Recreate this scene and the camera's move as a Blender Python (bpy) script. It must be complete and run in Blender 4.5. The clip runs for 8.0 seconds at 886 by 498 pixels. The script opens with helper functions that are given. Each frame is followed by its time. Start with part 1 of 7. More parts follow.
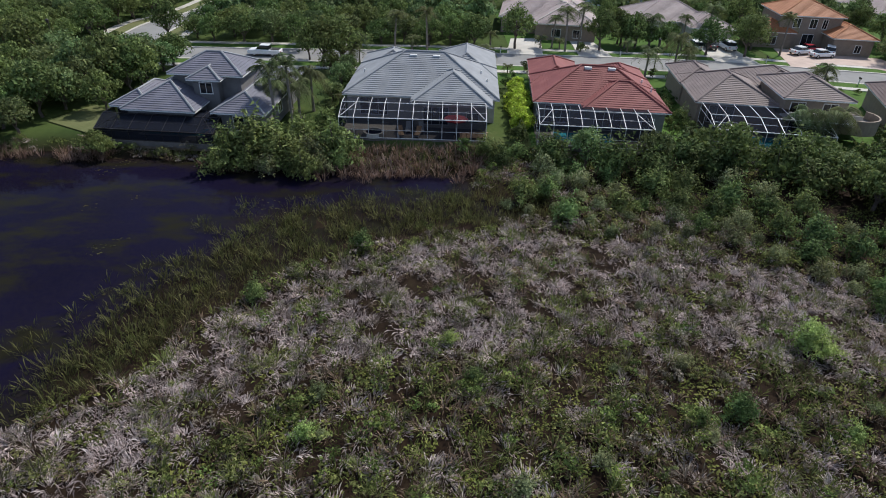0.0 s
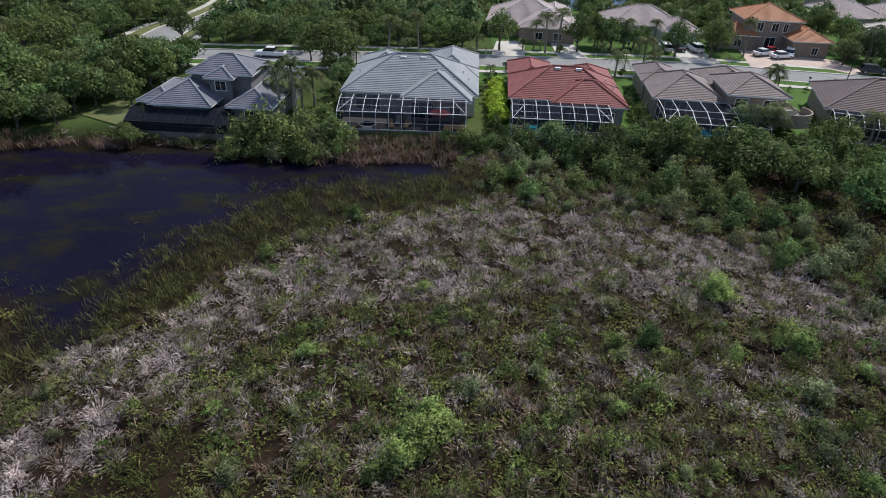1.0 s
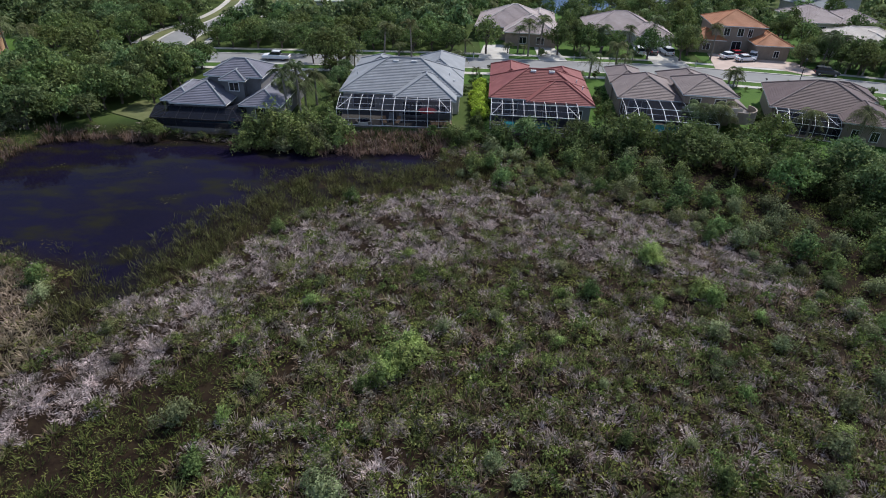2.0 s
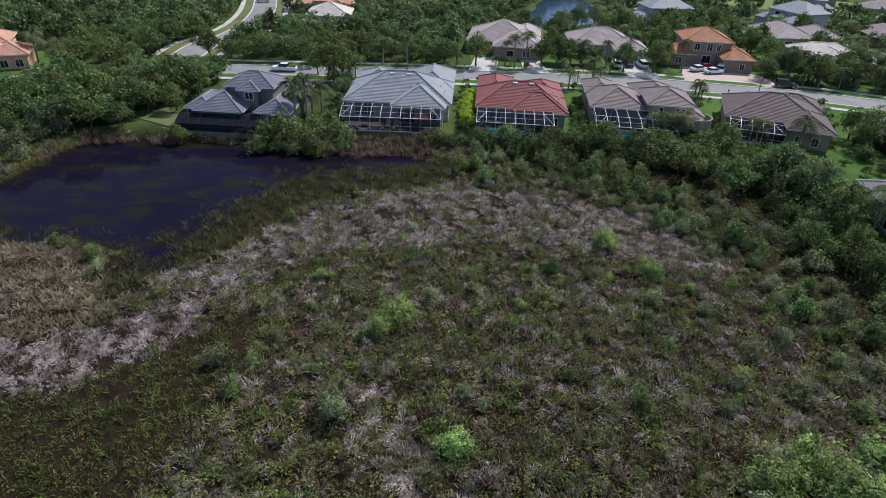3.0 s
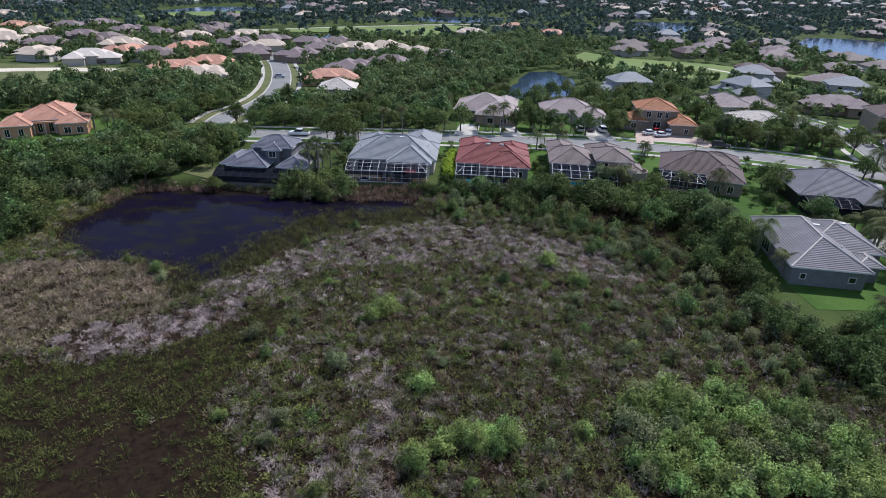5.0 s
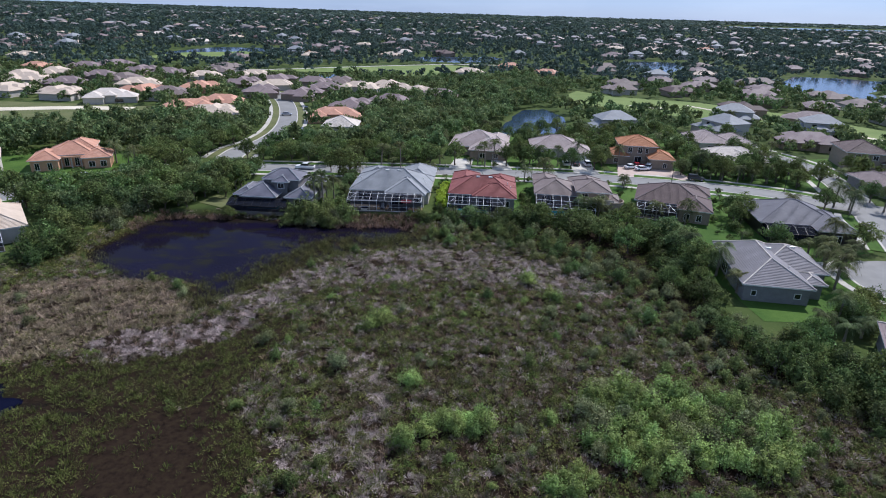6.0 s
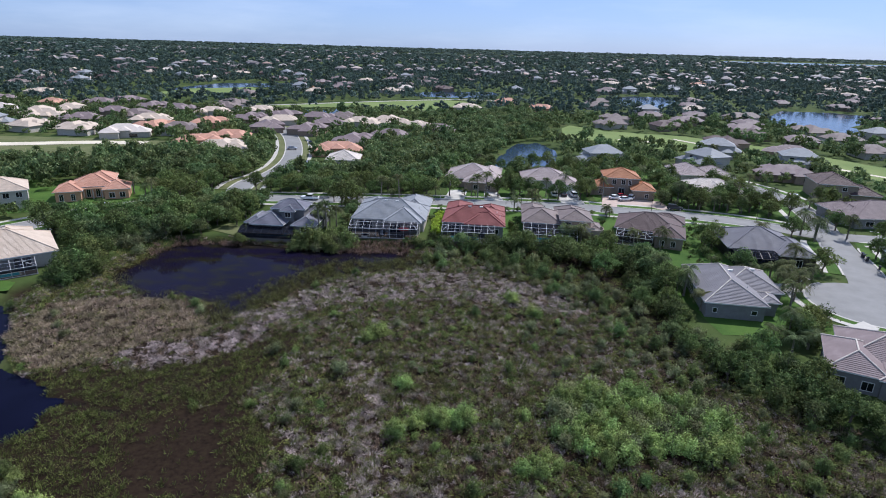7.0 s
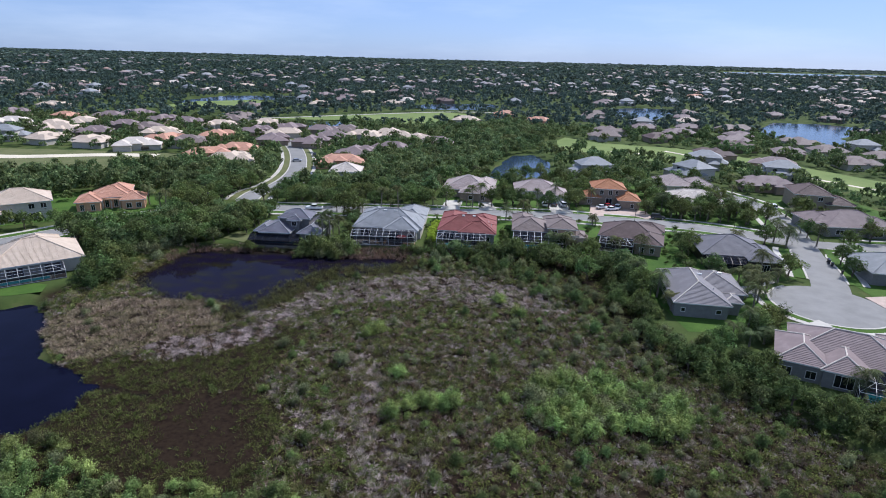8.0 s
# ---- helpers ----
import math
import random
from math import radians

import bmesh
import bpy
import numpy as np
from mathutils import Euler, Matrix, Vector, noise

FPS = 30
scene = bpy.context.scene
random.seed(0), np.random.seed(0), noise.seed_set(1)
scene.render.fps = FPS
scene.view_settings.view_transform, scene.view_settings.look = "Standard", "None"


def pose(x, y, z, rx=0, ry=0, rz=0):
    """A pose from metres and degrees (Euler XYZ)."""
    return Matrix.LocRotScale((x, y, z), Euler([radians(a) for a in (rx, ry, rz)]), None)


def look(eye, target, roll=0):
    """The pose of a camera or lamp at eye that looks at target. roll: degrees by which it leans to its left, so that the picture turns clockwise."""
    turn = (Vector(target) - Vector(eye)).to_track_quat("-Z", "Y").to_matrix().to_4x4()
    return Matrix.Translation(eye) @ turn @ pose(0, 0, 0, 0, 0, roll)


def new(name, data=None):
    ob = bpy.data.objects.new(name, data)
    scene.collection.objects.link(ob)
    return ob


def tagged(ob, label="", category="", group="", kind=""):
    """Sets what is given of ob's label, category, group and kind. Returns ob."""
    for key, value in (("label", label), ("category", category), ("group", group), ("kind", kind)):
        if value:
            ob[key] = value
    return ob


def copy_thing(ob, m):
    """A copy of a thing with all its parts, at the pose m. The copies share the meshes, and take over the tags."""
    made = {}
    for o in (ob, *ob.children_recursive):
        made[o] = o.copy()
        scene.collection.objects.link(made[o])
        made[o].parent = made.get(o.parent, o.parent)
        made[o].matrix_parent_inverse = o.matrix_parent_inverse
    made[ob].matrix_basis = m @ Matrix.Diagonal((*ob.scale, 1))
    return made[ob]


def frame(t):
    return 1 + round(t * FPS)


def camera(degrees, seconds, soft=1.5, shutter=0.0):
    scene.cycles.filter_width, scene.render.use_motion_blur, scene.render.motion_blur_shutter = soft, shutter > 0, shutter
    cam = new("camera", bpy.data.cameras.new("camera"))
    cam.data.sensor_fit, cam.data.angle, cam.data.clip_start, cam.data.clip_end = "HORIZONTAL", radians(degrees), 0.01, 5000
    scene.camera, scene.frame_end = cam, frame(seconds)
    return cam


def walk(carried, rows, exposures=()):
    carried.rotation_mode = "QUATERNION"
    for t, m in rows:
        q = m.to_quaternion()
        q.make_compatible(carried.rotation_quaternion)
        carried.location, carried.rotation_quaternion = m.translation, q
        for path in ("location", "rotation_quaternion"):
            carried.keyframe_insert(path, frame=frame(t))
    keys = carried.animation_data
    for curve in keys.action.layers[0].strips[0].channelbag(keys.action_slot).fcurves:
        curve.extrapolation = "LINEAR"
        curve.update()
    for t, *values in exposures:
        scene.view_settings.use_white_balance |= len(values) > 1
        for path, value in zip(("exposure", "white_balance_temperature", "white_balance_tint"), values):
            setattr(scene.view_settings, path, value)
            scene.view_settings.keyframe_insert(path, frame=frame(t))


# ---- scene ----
cam = camera(73.6, 8.0, soft=1.0)
PATH = [
    (0, (0.718, -3.228, 27.278), (0.752, -1.529, 26.223), 1.9),
    (0.5, (1.711, -8.084, 28.667), (1.745, -6.385, 27.612), 1.9),
    (1, (2.748, -13.113, 29.988), (2.779, -11.414, 28.933), 1.9),
    (1.5, (3.832, -18.215, 31.471), (3.86, -16.517, 30.414), 1.8),
    (3, (5.942, -34.558, 37.103), (5.975, -32.848, 36.067), 2.1),
    (3.5, (6.776, -39.999, 38.553), (6.804, -38.27, 37.546), 2.0),
    (4, (7.648, -45.55, 39.791), (7.671, -43.792, 38.836), 1.9),
    (4.5, (8.429, -51.072, 41.028), (8.451, -49.287, 40.125), 1.8),
    (6, (11.357, -67.602, 44.819), (11.365, -65.747, 44.073), 1.7),
    (6.5, (12.265, -73.096, 46.116), (12.27, -71.221, 45.42), 1.6),
    (7, (13.139, -78.587, 47.452), (13.14, -76.695, 46.803), 1.6),
    (7.5, (14.073, -84.096, 48.919), (14.069, -82.194, 48.299), 1.5),
    (8, (15.118, -89.454, 50.24), (15.11, -87.552, 49.622), 1.5),
]
walk(cam, [(t, look(eye, target, roll)) for t, eye, target, roll in PATH],
     [(0.0, -0.03, 6280, 9), (1.5, -0.02, 6180, 10), (3.0, -0.02, 6030, 12), (5.0, 0.0, 5890, 13), (8.0, 0.11, 5840, 13)])

# ---------------------------------------------------------------- light
SUN_AZ, SUN_EL = 42.0, 50.0          # degrees from +y towards +x, and above the horizon
sun_dir = Vector((math.sin(radians(SUN_AZ)) * math.cos(radians(SUN_EL)), math.cos(radians(SUN_AZ)) * math.cos(radians(SUN_EL)), math.sin(radians(SUN_EL))))
world = bpy.data.worlds.new("world")
scene.world = world
world.use_nodes = True
wn = world.node_tree.nodes
sky = wn.new("ShaderNodeTexSky")
sky.sky_type = "NISHITA"
sky.sun_disc = False
sky.sun_elevation, sky.sun_rotation = radians(SUN_EL), radians(SUN_AZ)
sky.air_density, sky.dust_density, sky.ozone_density = 0.7, 0.6, 4.0
wn["Background"].inputs["Strength"].default_value = 0.082
tone = wn.new("ShaderNodeMix")
tone.data_type, tone.blend_type = "RGBA", "MULTIPLY"
tone.inputs[0].default_value, tone.inputs[7].default_value = 1.0, (0.90, 0.98, 1.20, 1)
world.node_tree.links.new(sky.outputs[0], tone.inputs[6])
haze = wn.new("ShaderNodeMix")
haze.data_type = "RGBA"
haze.inputs[0].default_value, haze.inputs[7].default_value = 0.42, (6.0, 7.9, 11.4, 1)
world.node_tree.links.new(tone.outputs[2], haze.inputs[6])
# thin streaks of high cloud
wtc, wmap, wno, wrp = wn.new("ShaderNodeTexCoord"), wn.new("ShaderNodeMapping"), wn.new("ShaderNodeTexNoise"), wn.new("ShaderNodeValToRGB")
wmap.inputs["Scale"].default_value = (1.6, 1.6, 9.0)
wno.inputs["Scale"].default_value, wno.inputs["Detail"].default_value, wno.inputs["Roughness"].default_value = 1.7, 7.0, 0.6
wrp.color_ramp.elements[0].position, wrp.color_ramp.elements[1].position = 0.45, 0.80
wrp.color_ramp.elements[1].color = (0.34, 0.34, 0.34, 1)
cirrus = wn.new("ShaderNodeMix")
cirrus.data_type = "RGBA"
cirrus.inputs[7].default_value = (9.6, 10.6, 12.0, 1)
for a, b in ((wtc.outputs["Generated"], wmap.inputs[0]), (wmap.outputs[0], wno.inputs["Vector"]), (wno.outputs["Fac"], wrp.inputs[0]), (wrp.outputs[0], cirrus.inputs[0]), (haze.outputs[2], cirrus.inputs[6]), (cirrus.outputs[2], wn["Background"].inputs["Color"])):
    world.node_tree.links.new(a, b)
sun_data = bpy.data.lights.new("sun", "SUN")
sun_data.energy, sun_data.angle, sun_data.color = 5.0, radians(0.53), (1.0, 0.95, 0.88)
sun = new("sun", sun_data)
sun.matrix_world = look(sun_dir * 200, (0, 0, 0))
scene.view_settings.exposure = 0.0

# ---------------------------------------------------------------- materials
MATS = {}


def nodes_of(name):
    m = bpy.data.materials.new(name)
    m.use_nodes = True
    nt = m.node_tree
    return m, nt, nt.nodes, nt.links, nt.nodes["Principled BSDF"]


def ramp(nt, fac, stops):
    r = nt.nodes.new("ShaderNodeValToRGB")
    e = r.color_ramp.elements
    while len(e) < len(stops):
        e.new(0.5)
    for el, (p, c) in zip(e, stops):
        el.position, el.color = p, (*c, 1)
    nt.links.new(fac, r.inputs[0])
    return r.outputs[0]


def noise_tex(nt, scale, detail=3.0, rough=0.55, coord="Object", stretch=None):
    tc = nt.nodes.new("ShaderNodeTexCoord") if coord != "World" else nt.nodes.new("ShaderNodeNewGeometry")
    out = tc.outputs["Position"] if coord == "World" else tc.outputs[coord]
    if stretch:
        mp = nt.nodes.new("ShaderNodeMapping")
        mp.inputs["Scale"].default_value = stretch
        nt.links.new(out, mp.inputs[0])
        out = mp.outputs[0]
    n = nt.nodes.new("ShaderNodeTexNoise")
    n.inputs["Scale"].default_value, n.inputs["Detail"].default_value, n.inputs["Roughness"].default_value = scale, detail, rough
    nt.links.new(out, n.inputs["Vector"])
    return n.outputs["Fac"]


def mixc(nt, fac, a, b, mode="MIX"):
    mx = nt.nodes.new("ShaderNodeMix")
    mx.data_type, mx.blend_type = "RGBA", mode
    for sock, v in ((mx.inputs[0], fac), (mx.inputs[6], a), (mx.inputs[7], b)):
        if hasattr(v, "is_linked"):
            nt.links.new(v, sock)
        elif isinstance(v, (int, float)):
            sock.default_value = v
        else:
            sock.default_value = (*v, 1)
    return mx.outputs[2]


def math_node(nt, op, a, b=0.0):
    n = nt.nodes.new("ShaderNodeMath")
    n.operation = op
    for sock, v in zip(n.inputs, (a, b)):
        if isinstance(v, (int, float)):
            sock.default_value = v
        else:
            nt.links.new(v, sock)
    return n.outputs[0]


def bump(nt, bsdf, h, strength=0.4, dist=0.05):
    b = nt.nodes.new("ShaderNodeBump")
    b.inputs["Strength"].default_value, b.inputs["Distance"].default_value = strength, dist
    nt.links.new(h, b.inputs["Height"])
    nt.links.new(b.outputs[0], bsdf.inputs["Normal"])


def foliage(name, dark, mid, light, translucent=0.3, patch=0.25, rough=0.75, tint=(0.16, 0.11, 0.03), drift=0.11):
    """Leaves or blades: each island takes its own shade, each plant its own tint, and large patches drift."""
    m, nt, N, L, p = nodes_of(name)
    geo, obi = N.new("ShaderNodeNewGeometry"), N.new("ShaderNodeObjectInfo")
    c = ramp(nt, geo.outputs["Random Per Island"], [(0.0, dark), (0.5, mid), (1.0, light)])
    big = noise_tex(nt, drift, 4.0, 0.6, "World")
    c = mixc(nt, math_node(nt, "MULTIPLY", ramp(nt, big, [(0.4, (0, 0, 0)), (0.7, (1, 1, 1))]), patch), c, tint)
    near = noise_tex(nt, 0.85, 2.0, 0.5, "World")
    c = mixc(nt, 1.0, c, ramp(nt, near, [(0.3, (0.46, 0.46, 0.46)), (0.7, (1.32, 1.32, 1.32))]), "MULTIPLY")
    hue = N.new("ShaderNodeHueSaturation")
    own = N.new("ShaderNodeAttribute")
    own.attribute_name = "plant"
    each = math_node(nt, "FRACT", math_node(nt, "ADD", obi.outputs["Random"], own.outputs["Fac"]))
    other = math_node(nt, "FRACT", math_node(nt, "MULTIPLY", each, 7.31))
    L.new(math_node(nt, "MULTIPLY_ADD", each, 0.045), hue.inputs["Hue"])
    hue.inputs["Hue"].links[0].from_node.inputs[2].default_value = 0.462
    L.new(math_node(nt, "MULTIPLY_ADD", other, 0.65), hue.inputs["Value"])
    hue.inputs["Value"].links[0].from_node.inputs[2].default_value = 0.68
    L.new(c, hue.inputs["Color"])
    c = hue.outputs[0]
    L.new(c, p.inputs["Base Color"])
    p.inputs["Roughness"].default_value = rough
    p.inputs["Specular IOR Level"].default_value = 0.12
    tr = N.new("ShaderNodeBsdfTranslucent")
    L.new(c, tr.inputs[0])
    mx = N.new("ShaderNodeMixShader")
    mx.inputs[0].default_value = translucent
    L.new(p.outputs[0], mx.inputs[1]), L.new(tr.outputs[0], mx.inputs[2])
    L.new(mx.outputs[0], N["Material Output"].inputs[0])
    MATS[name] = m
    return m


def plain(name, col, rough=0.6, metal=0.0, var=0.25, scale=1.5, fine=14.0, bumpy=0.2, coord="World", col2=None):
    m, nt, N, L, p = nodes_of(name)
    a, b = noise_tex(nt, scale, 5, 0.6, coord), noise_tex(nt, fine, 3, 0.6, coord)
    lo = col2 or tuple(v * (1 - var) for v in col)
    hi = tuple(min(1, v * (1 + var * 0.6)) for v in col)
    c = ramp(nt, a, [(0.3, lo), (0.7, hi)])
    c = mixc(nt, math_node(nt, "MULTIPLY", b, var), c, tuple(v * 0.6 for v in col))
    L.new(c, p.inputs["Base Color"])
    p.inputs["Roughness"].default_value, p.inputs["Metallic"].default_value = rough, metal
    if bumpy:
        bump(nt, p, b, bumpy, 0.03)
    MATS[name] = m
    return m


def roof_tile(name, col, pale):
    """Concrete roof tile: each course and each tile its own shade, lichen stains, rows of rolls as relief."""
    m, nt, N, L, p = nodes_of(name)
    geo, tc = N.new("ShaderNodeNewGeometry"), N.new("ShaderNodeTexCoord")
    n1, n2 = noise_tex(nt, 0.5, 5, 0.65, "Object"), noise_tex(nt, 4.0, 4, 0.65, "Object")
    c = ramp(nt, n1, [(0.25, tuple(v * 0.72 for v in col)), (0.55, col), (0.8, pale)])
    c = mixc(nt, math_node(nt, "MULTIPLY", n2, 0.45), c, tuple(v * 0.55 for v in col))
    c = mixc(nt, math_node(nt, "MULTIPLY", geo.outputs["Random Per Island"], 0.35), c, tuple(v * 0.62 for v in col))
    L.new(c, p.inputs["Base Color"])
    p.inputs["Roughness"].default_value = 0.7
    p.inputs["Specular IOR Level"].default_value = 0.22
    bump(nt, p, n2, 0.35, 0.04)
    MATS[name] = m
    return m


roof_tile("tile_grey", (0.30, 0.31, 0.32), (0.40, 0.41, 0.41))
roof_tile("tile_slate", (0.185, 0.182, 0.215), (0.265, 0.262, 0.295))
roof_tile("tile_blush", (0.40, 0.325, 0.305), (0.50, 0.43, 0.41))
roof_tile("tile_red", (0.27, 0.088, 0.078), (0.36, 0.15, 0.13))
roof_tile("tile_tan", (0.235, 0.185, 0.168), (0.315, 0.26, 0.24))
roof_tile("tile_brown", (0.122, 0.082, 0.078), (0.175, 0.128, 0.122))
roof_tile("tile_ash", (0.175, 0.170, 0.190), (0.25, 0.245, 0.265))
roof_tile("tile_pink", (0.26, 0.20, 0.195), (0.345, 0.285, 0.28))
roof_tile("tile_lilac", (0.225, 0.21, 0.22), (0.31, 0.295, 0.305))
roof_tile("tile_orange", (0.44, 0.185, 0.085), (0.54, 0.27, 0.15))
roof_tile("tile_salmon", (0.60, 0.32, 0.22), (0.72, 0.46, 0.35))
roof_tile("tile_cream", (0.62, 0.50, 0.39), (0.74, 0.63, 0.52))
roof_tile("tile_white", (0.68, 0.60, 0.52), (0.80, 0.73, 0.65))
plain("stucco_beige", (0.28, 0.22, 0.165), 0.85, var=0.15)
plain("stucco_white", (0.50, 0.46, 0.40), 0.85, var=0.12)
plain("stucco_grey", (0.22, 0.215, 0.21), 0.85, var=0.15)
plain("stucco_peach", (0.58, 0.33, 0.20), 0.85, var=0.15)
# slate house walls: their shade is put into this darker stucco colour
plain("stucco_shade", (0.16, 0.155, 0.15), 0.85, var=0.15)
plain("trim_white", (0.74, 0.73, 0.70), 0.5, var=0.12, bumpy=0.05)
plain("bronze_metal", (0.035, 0.03, 0.027), 0.45, 0.3, var=0.2, bumpy=0.0)
plain("garage_door", (0.68, 0.66, 0.62), 0.5, var=0.1, bumpy=0.05)
plain("front_door", (0.10, 0.06, 0.04), 0.5, var=0.3)
plain("asphalt", (0.22, 0.215, 0.205), 0.9, var=0.18, scale=0.25, fine=6)
plain("concrete", (0.48, 0.45, 0.40), 0.85, var=0.18, scale=0.4, fine=5)
plain("pavers", (0.46, 0.35, 0.29), 0.85, var=0.2, scale=0.5, fine=8)
# patio stone, darkened so that its colour holds the house's cast shade
plain("deck_stone", (0.15, 0.135, 0.12), 0.85, var=0.2)
plain("bark", (0.13, 0.10, 0.08), 0.9, var=0.4, scale=3, fine=20, bumpy=0.6)
plain("palm_bark", (0.24, 0.205, 0.17), 0.9, var=0.3, scale=3, fine=20, bumpy=0.6)
plain("timber", (0.20, 0.15, 0.11), 0.8, var=0.3)
plain("sand", (0.62, 0.55, 0.42), 0.95, var=0.2, scale=0.1, fine=1.0)
plain("rubber", (0.02, 0.02, 0.02), 0.8, var=0.2, bumpy=0)
plain("red_canvas", (0.50, 0.03, 0.03), 0.7, var=0.15)
plain("cushion", (0.45, 0.30, 0.18), 0.8, var=0.2)
plain("car_white", (0.78, 0.78, 0.78), 0.25, var=0.05, bumpy=0)
plain("car_red", (0.45, 0.02, 0.03), 0.25, var=0.05, bumpy=0)
plain("car_dark", (0.03, 0.035, 0.04), 0.25, var=0.05, bumpy=0)
plain("car_silver", (0.42, 0.43, 0.45), 0.3, 0.5, var=0.05, bumpy=0)


def lawn(name, dark, light, scale=0.12):
    m, nt, N, L, p = nodes_of(name)
    a, b = noise_tex(nt, scale, 6, 0.65, "World"), noise_tex(nt, 2.2, 4, 0.7, "World")
    c = ramp(nt, a, [(0.3, dark), (0.68, light)])
    c = mixc(nt, math_node(nt, "MULTIPLY", b, 0.6), c, tuple(v * 0.5 for v in dark))
    L.new(c, p.inputs["Base Color"])
    p.inputs["Roughness"].default_value = 0.95
    p.inputs["Specular IOR Level"].default_value = 0.15
    bump(nt, p, b, 0.6, 0.08)
    MATS[name] = m


lawn("lawn_green", (0.042, 0.094, 0.015), (0.098, 0.172, 0.030))
lawn("golf_green", (0.13, 0.19, 0.055), (0.24, 0.29, 0.10), 0.03)
lawn("dry_grass", (0.105, 0.125, 0.045), (0.185, 0.185, 0.085))


def make_ground():
    m, nt, N, L, p = nodes_of("earth")
    at = N.new("ShaderNodeAttribute")
    at.attribute_name = "wet"
    a, b = noise_tex(nt, 0.09, 6, 0.65, "World"), noise_tex(nt, 1.3, 5, 0.7, "World")
    dry = ramp(nt, a, [(0.3, (0.030, 0.050, 0.014)), (0.55, (0.060, 0.085, 0.024)), (0.75, (0.12, 0.115, 0.05))])
    mud = ramp(nt, b, [(0.3, (0.007, 0.0042, 0.003)), (0.5, (0.020, 0.0125, 0.008)), (0.75, (0.028, 0.021, 0.010))])
    c = mixc(nt, at.outputs["Fac"], dry, mud)
    L.new(c, p.inputs["Base Color"])
    p.inputs["Roughness"].default_value = 0.95
    p.inputs["Specular IOR Level"].default_value = 0.08
    bump(nt, p, b, 0.5, 0.1)
    MATS["earth"] = m


make_ground()


def make_water(name, col, rough=0.05, wave=0.05, weed=None):
    m, nt, N, L, p = nodes_of(name)
    a, b = noise_tex(nt, 0.06, 5, 0.6, "World"), noise_tex(nt, 2.5, 3, 0.6, "World")
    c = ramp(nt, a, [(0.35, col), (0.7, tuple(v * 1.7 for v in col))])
    if weed:
        sh = N.new("ShaderNodeAttribute")
        sh.attribute_name = "shallow"
        c = mixc(nt, sh.outputs["Fac"], c, ramp(nt, b, [(0.3, (0.010, 0.0066, 0.0052)), (0.7, (0.020, 0.0145, 0.0085))]))
        w = noise_tex(nt, 0.16, 6, 0.62, "World", (1.0, 1.9, 1.0))
        c = mixc(nt, ramp(nt, w, [(0.48, (0, 0, 0)), (0.66, (1, 1, 1))]), c, weed)
    L.new(c, p.inputs["Base Color"])
    p.inputs["Roughness"].default_value = rough
    p.inputs["IOR"].default_value = 1.33
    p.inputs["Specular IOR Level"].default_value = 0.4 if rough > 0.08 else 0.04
    bump(nt, p, b, wave, 0.05)
    MATS[name] = m


# pond and deep lake: navy of the reflected sky is put into the base colour
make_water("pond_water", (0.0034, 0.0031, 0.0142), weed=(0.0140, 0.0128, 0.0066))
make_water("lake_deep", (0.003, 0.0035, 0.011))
make_water("lake_water", (0.02, 0.035, 0.06), 0.12, 0.25)


def make_glass():
    m, nt, N, L, p = nodes_of("window_glass")
    p.inputs["Base Color"].default_value = (0.012, 0.015, 0.018, 1)
    p.inputs["Roughness"].default_value = 0.06
    MATS["window_glass"] = m
    m, nt, N, L, p = nodes_of("pool_water")
    L.new(ramp(nt, noise_tex(nt, 3, 2, 0.5, "World"), [(0.3, (0.05, 0.33, 0.42)), (0.7, (0.10, 0.45, 0.52))]), p.inputs["Base Color"])
    p.inputs["Roughness"].default_value = 0.05
    MATS["pool_water"] = m
    # insect screen: a fine dark mesh, part open
    for nm, op in (("insect_screen", 0.66), ("bronze_screen", 0.82)):
        m, nt, N, L, p = nodes_of(nm)
        p.inputs["Base Color"].default_value = (0.016, 0.018, 0.026, 1)
        p.inputs["Roughness"].default_value = 1.0
        p.inputs["Specular IOR Level"].default_value = 0.0
        tr = N.new("ShaderNodeBsdfTransparent")
        mx = N.new("ShaderNodeMixShader")
        mx.inputs[0].default_value = op
        L.new(tr.outputs[0], mx.inputs[1]), L.new(p.outputs[0], mx.inputs[2])
        L.new(mx.outputs[0], N["Material Output"].inputs[0])
        MATS[nm] = m


make_glass()
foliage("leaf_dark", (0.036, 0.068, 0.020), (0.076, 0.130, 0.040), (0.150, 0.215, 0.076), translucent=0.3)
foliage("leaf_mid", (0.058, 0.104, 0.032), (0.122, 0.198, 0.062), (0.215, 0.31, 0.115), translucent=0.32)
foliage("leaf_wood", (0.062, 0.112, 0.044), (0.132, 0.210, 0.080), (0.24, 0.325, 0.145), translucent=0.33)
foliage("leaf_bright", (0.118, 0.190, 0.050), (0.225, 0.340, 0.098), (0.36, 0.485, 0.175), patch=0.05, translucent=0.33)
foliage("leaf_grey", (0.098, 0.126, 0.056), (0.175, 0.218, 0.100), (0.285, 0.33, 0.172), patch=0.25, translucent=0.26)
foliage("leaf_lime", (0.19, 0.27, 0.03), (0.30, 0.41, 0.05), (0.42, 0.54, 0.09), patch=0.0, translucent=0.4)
# far leaves tinted blue: the haze of distance is put into their colour
foliage("leaf_far_haze", (0.042, 0.072, 0.062), (0.086, 0.129, 0.110), (0.148, 0.198, 0.172), translucent=0.3, patch=0.5, tint=(0.115, 0.15, 0.115), drift=0.006)
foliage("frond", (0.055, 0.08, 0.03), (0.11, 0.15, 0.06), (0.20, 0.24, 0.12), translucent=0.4)
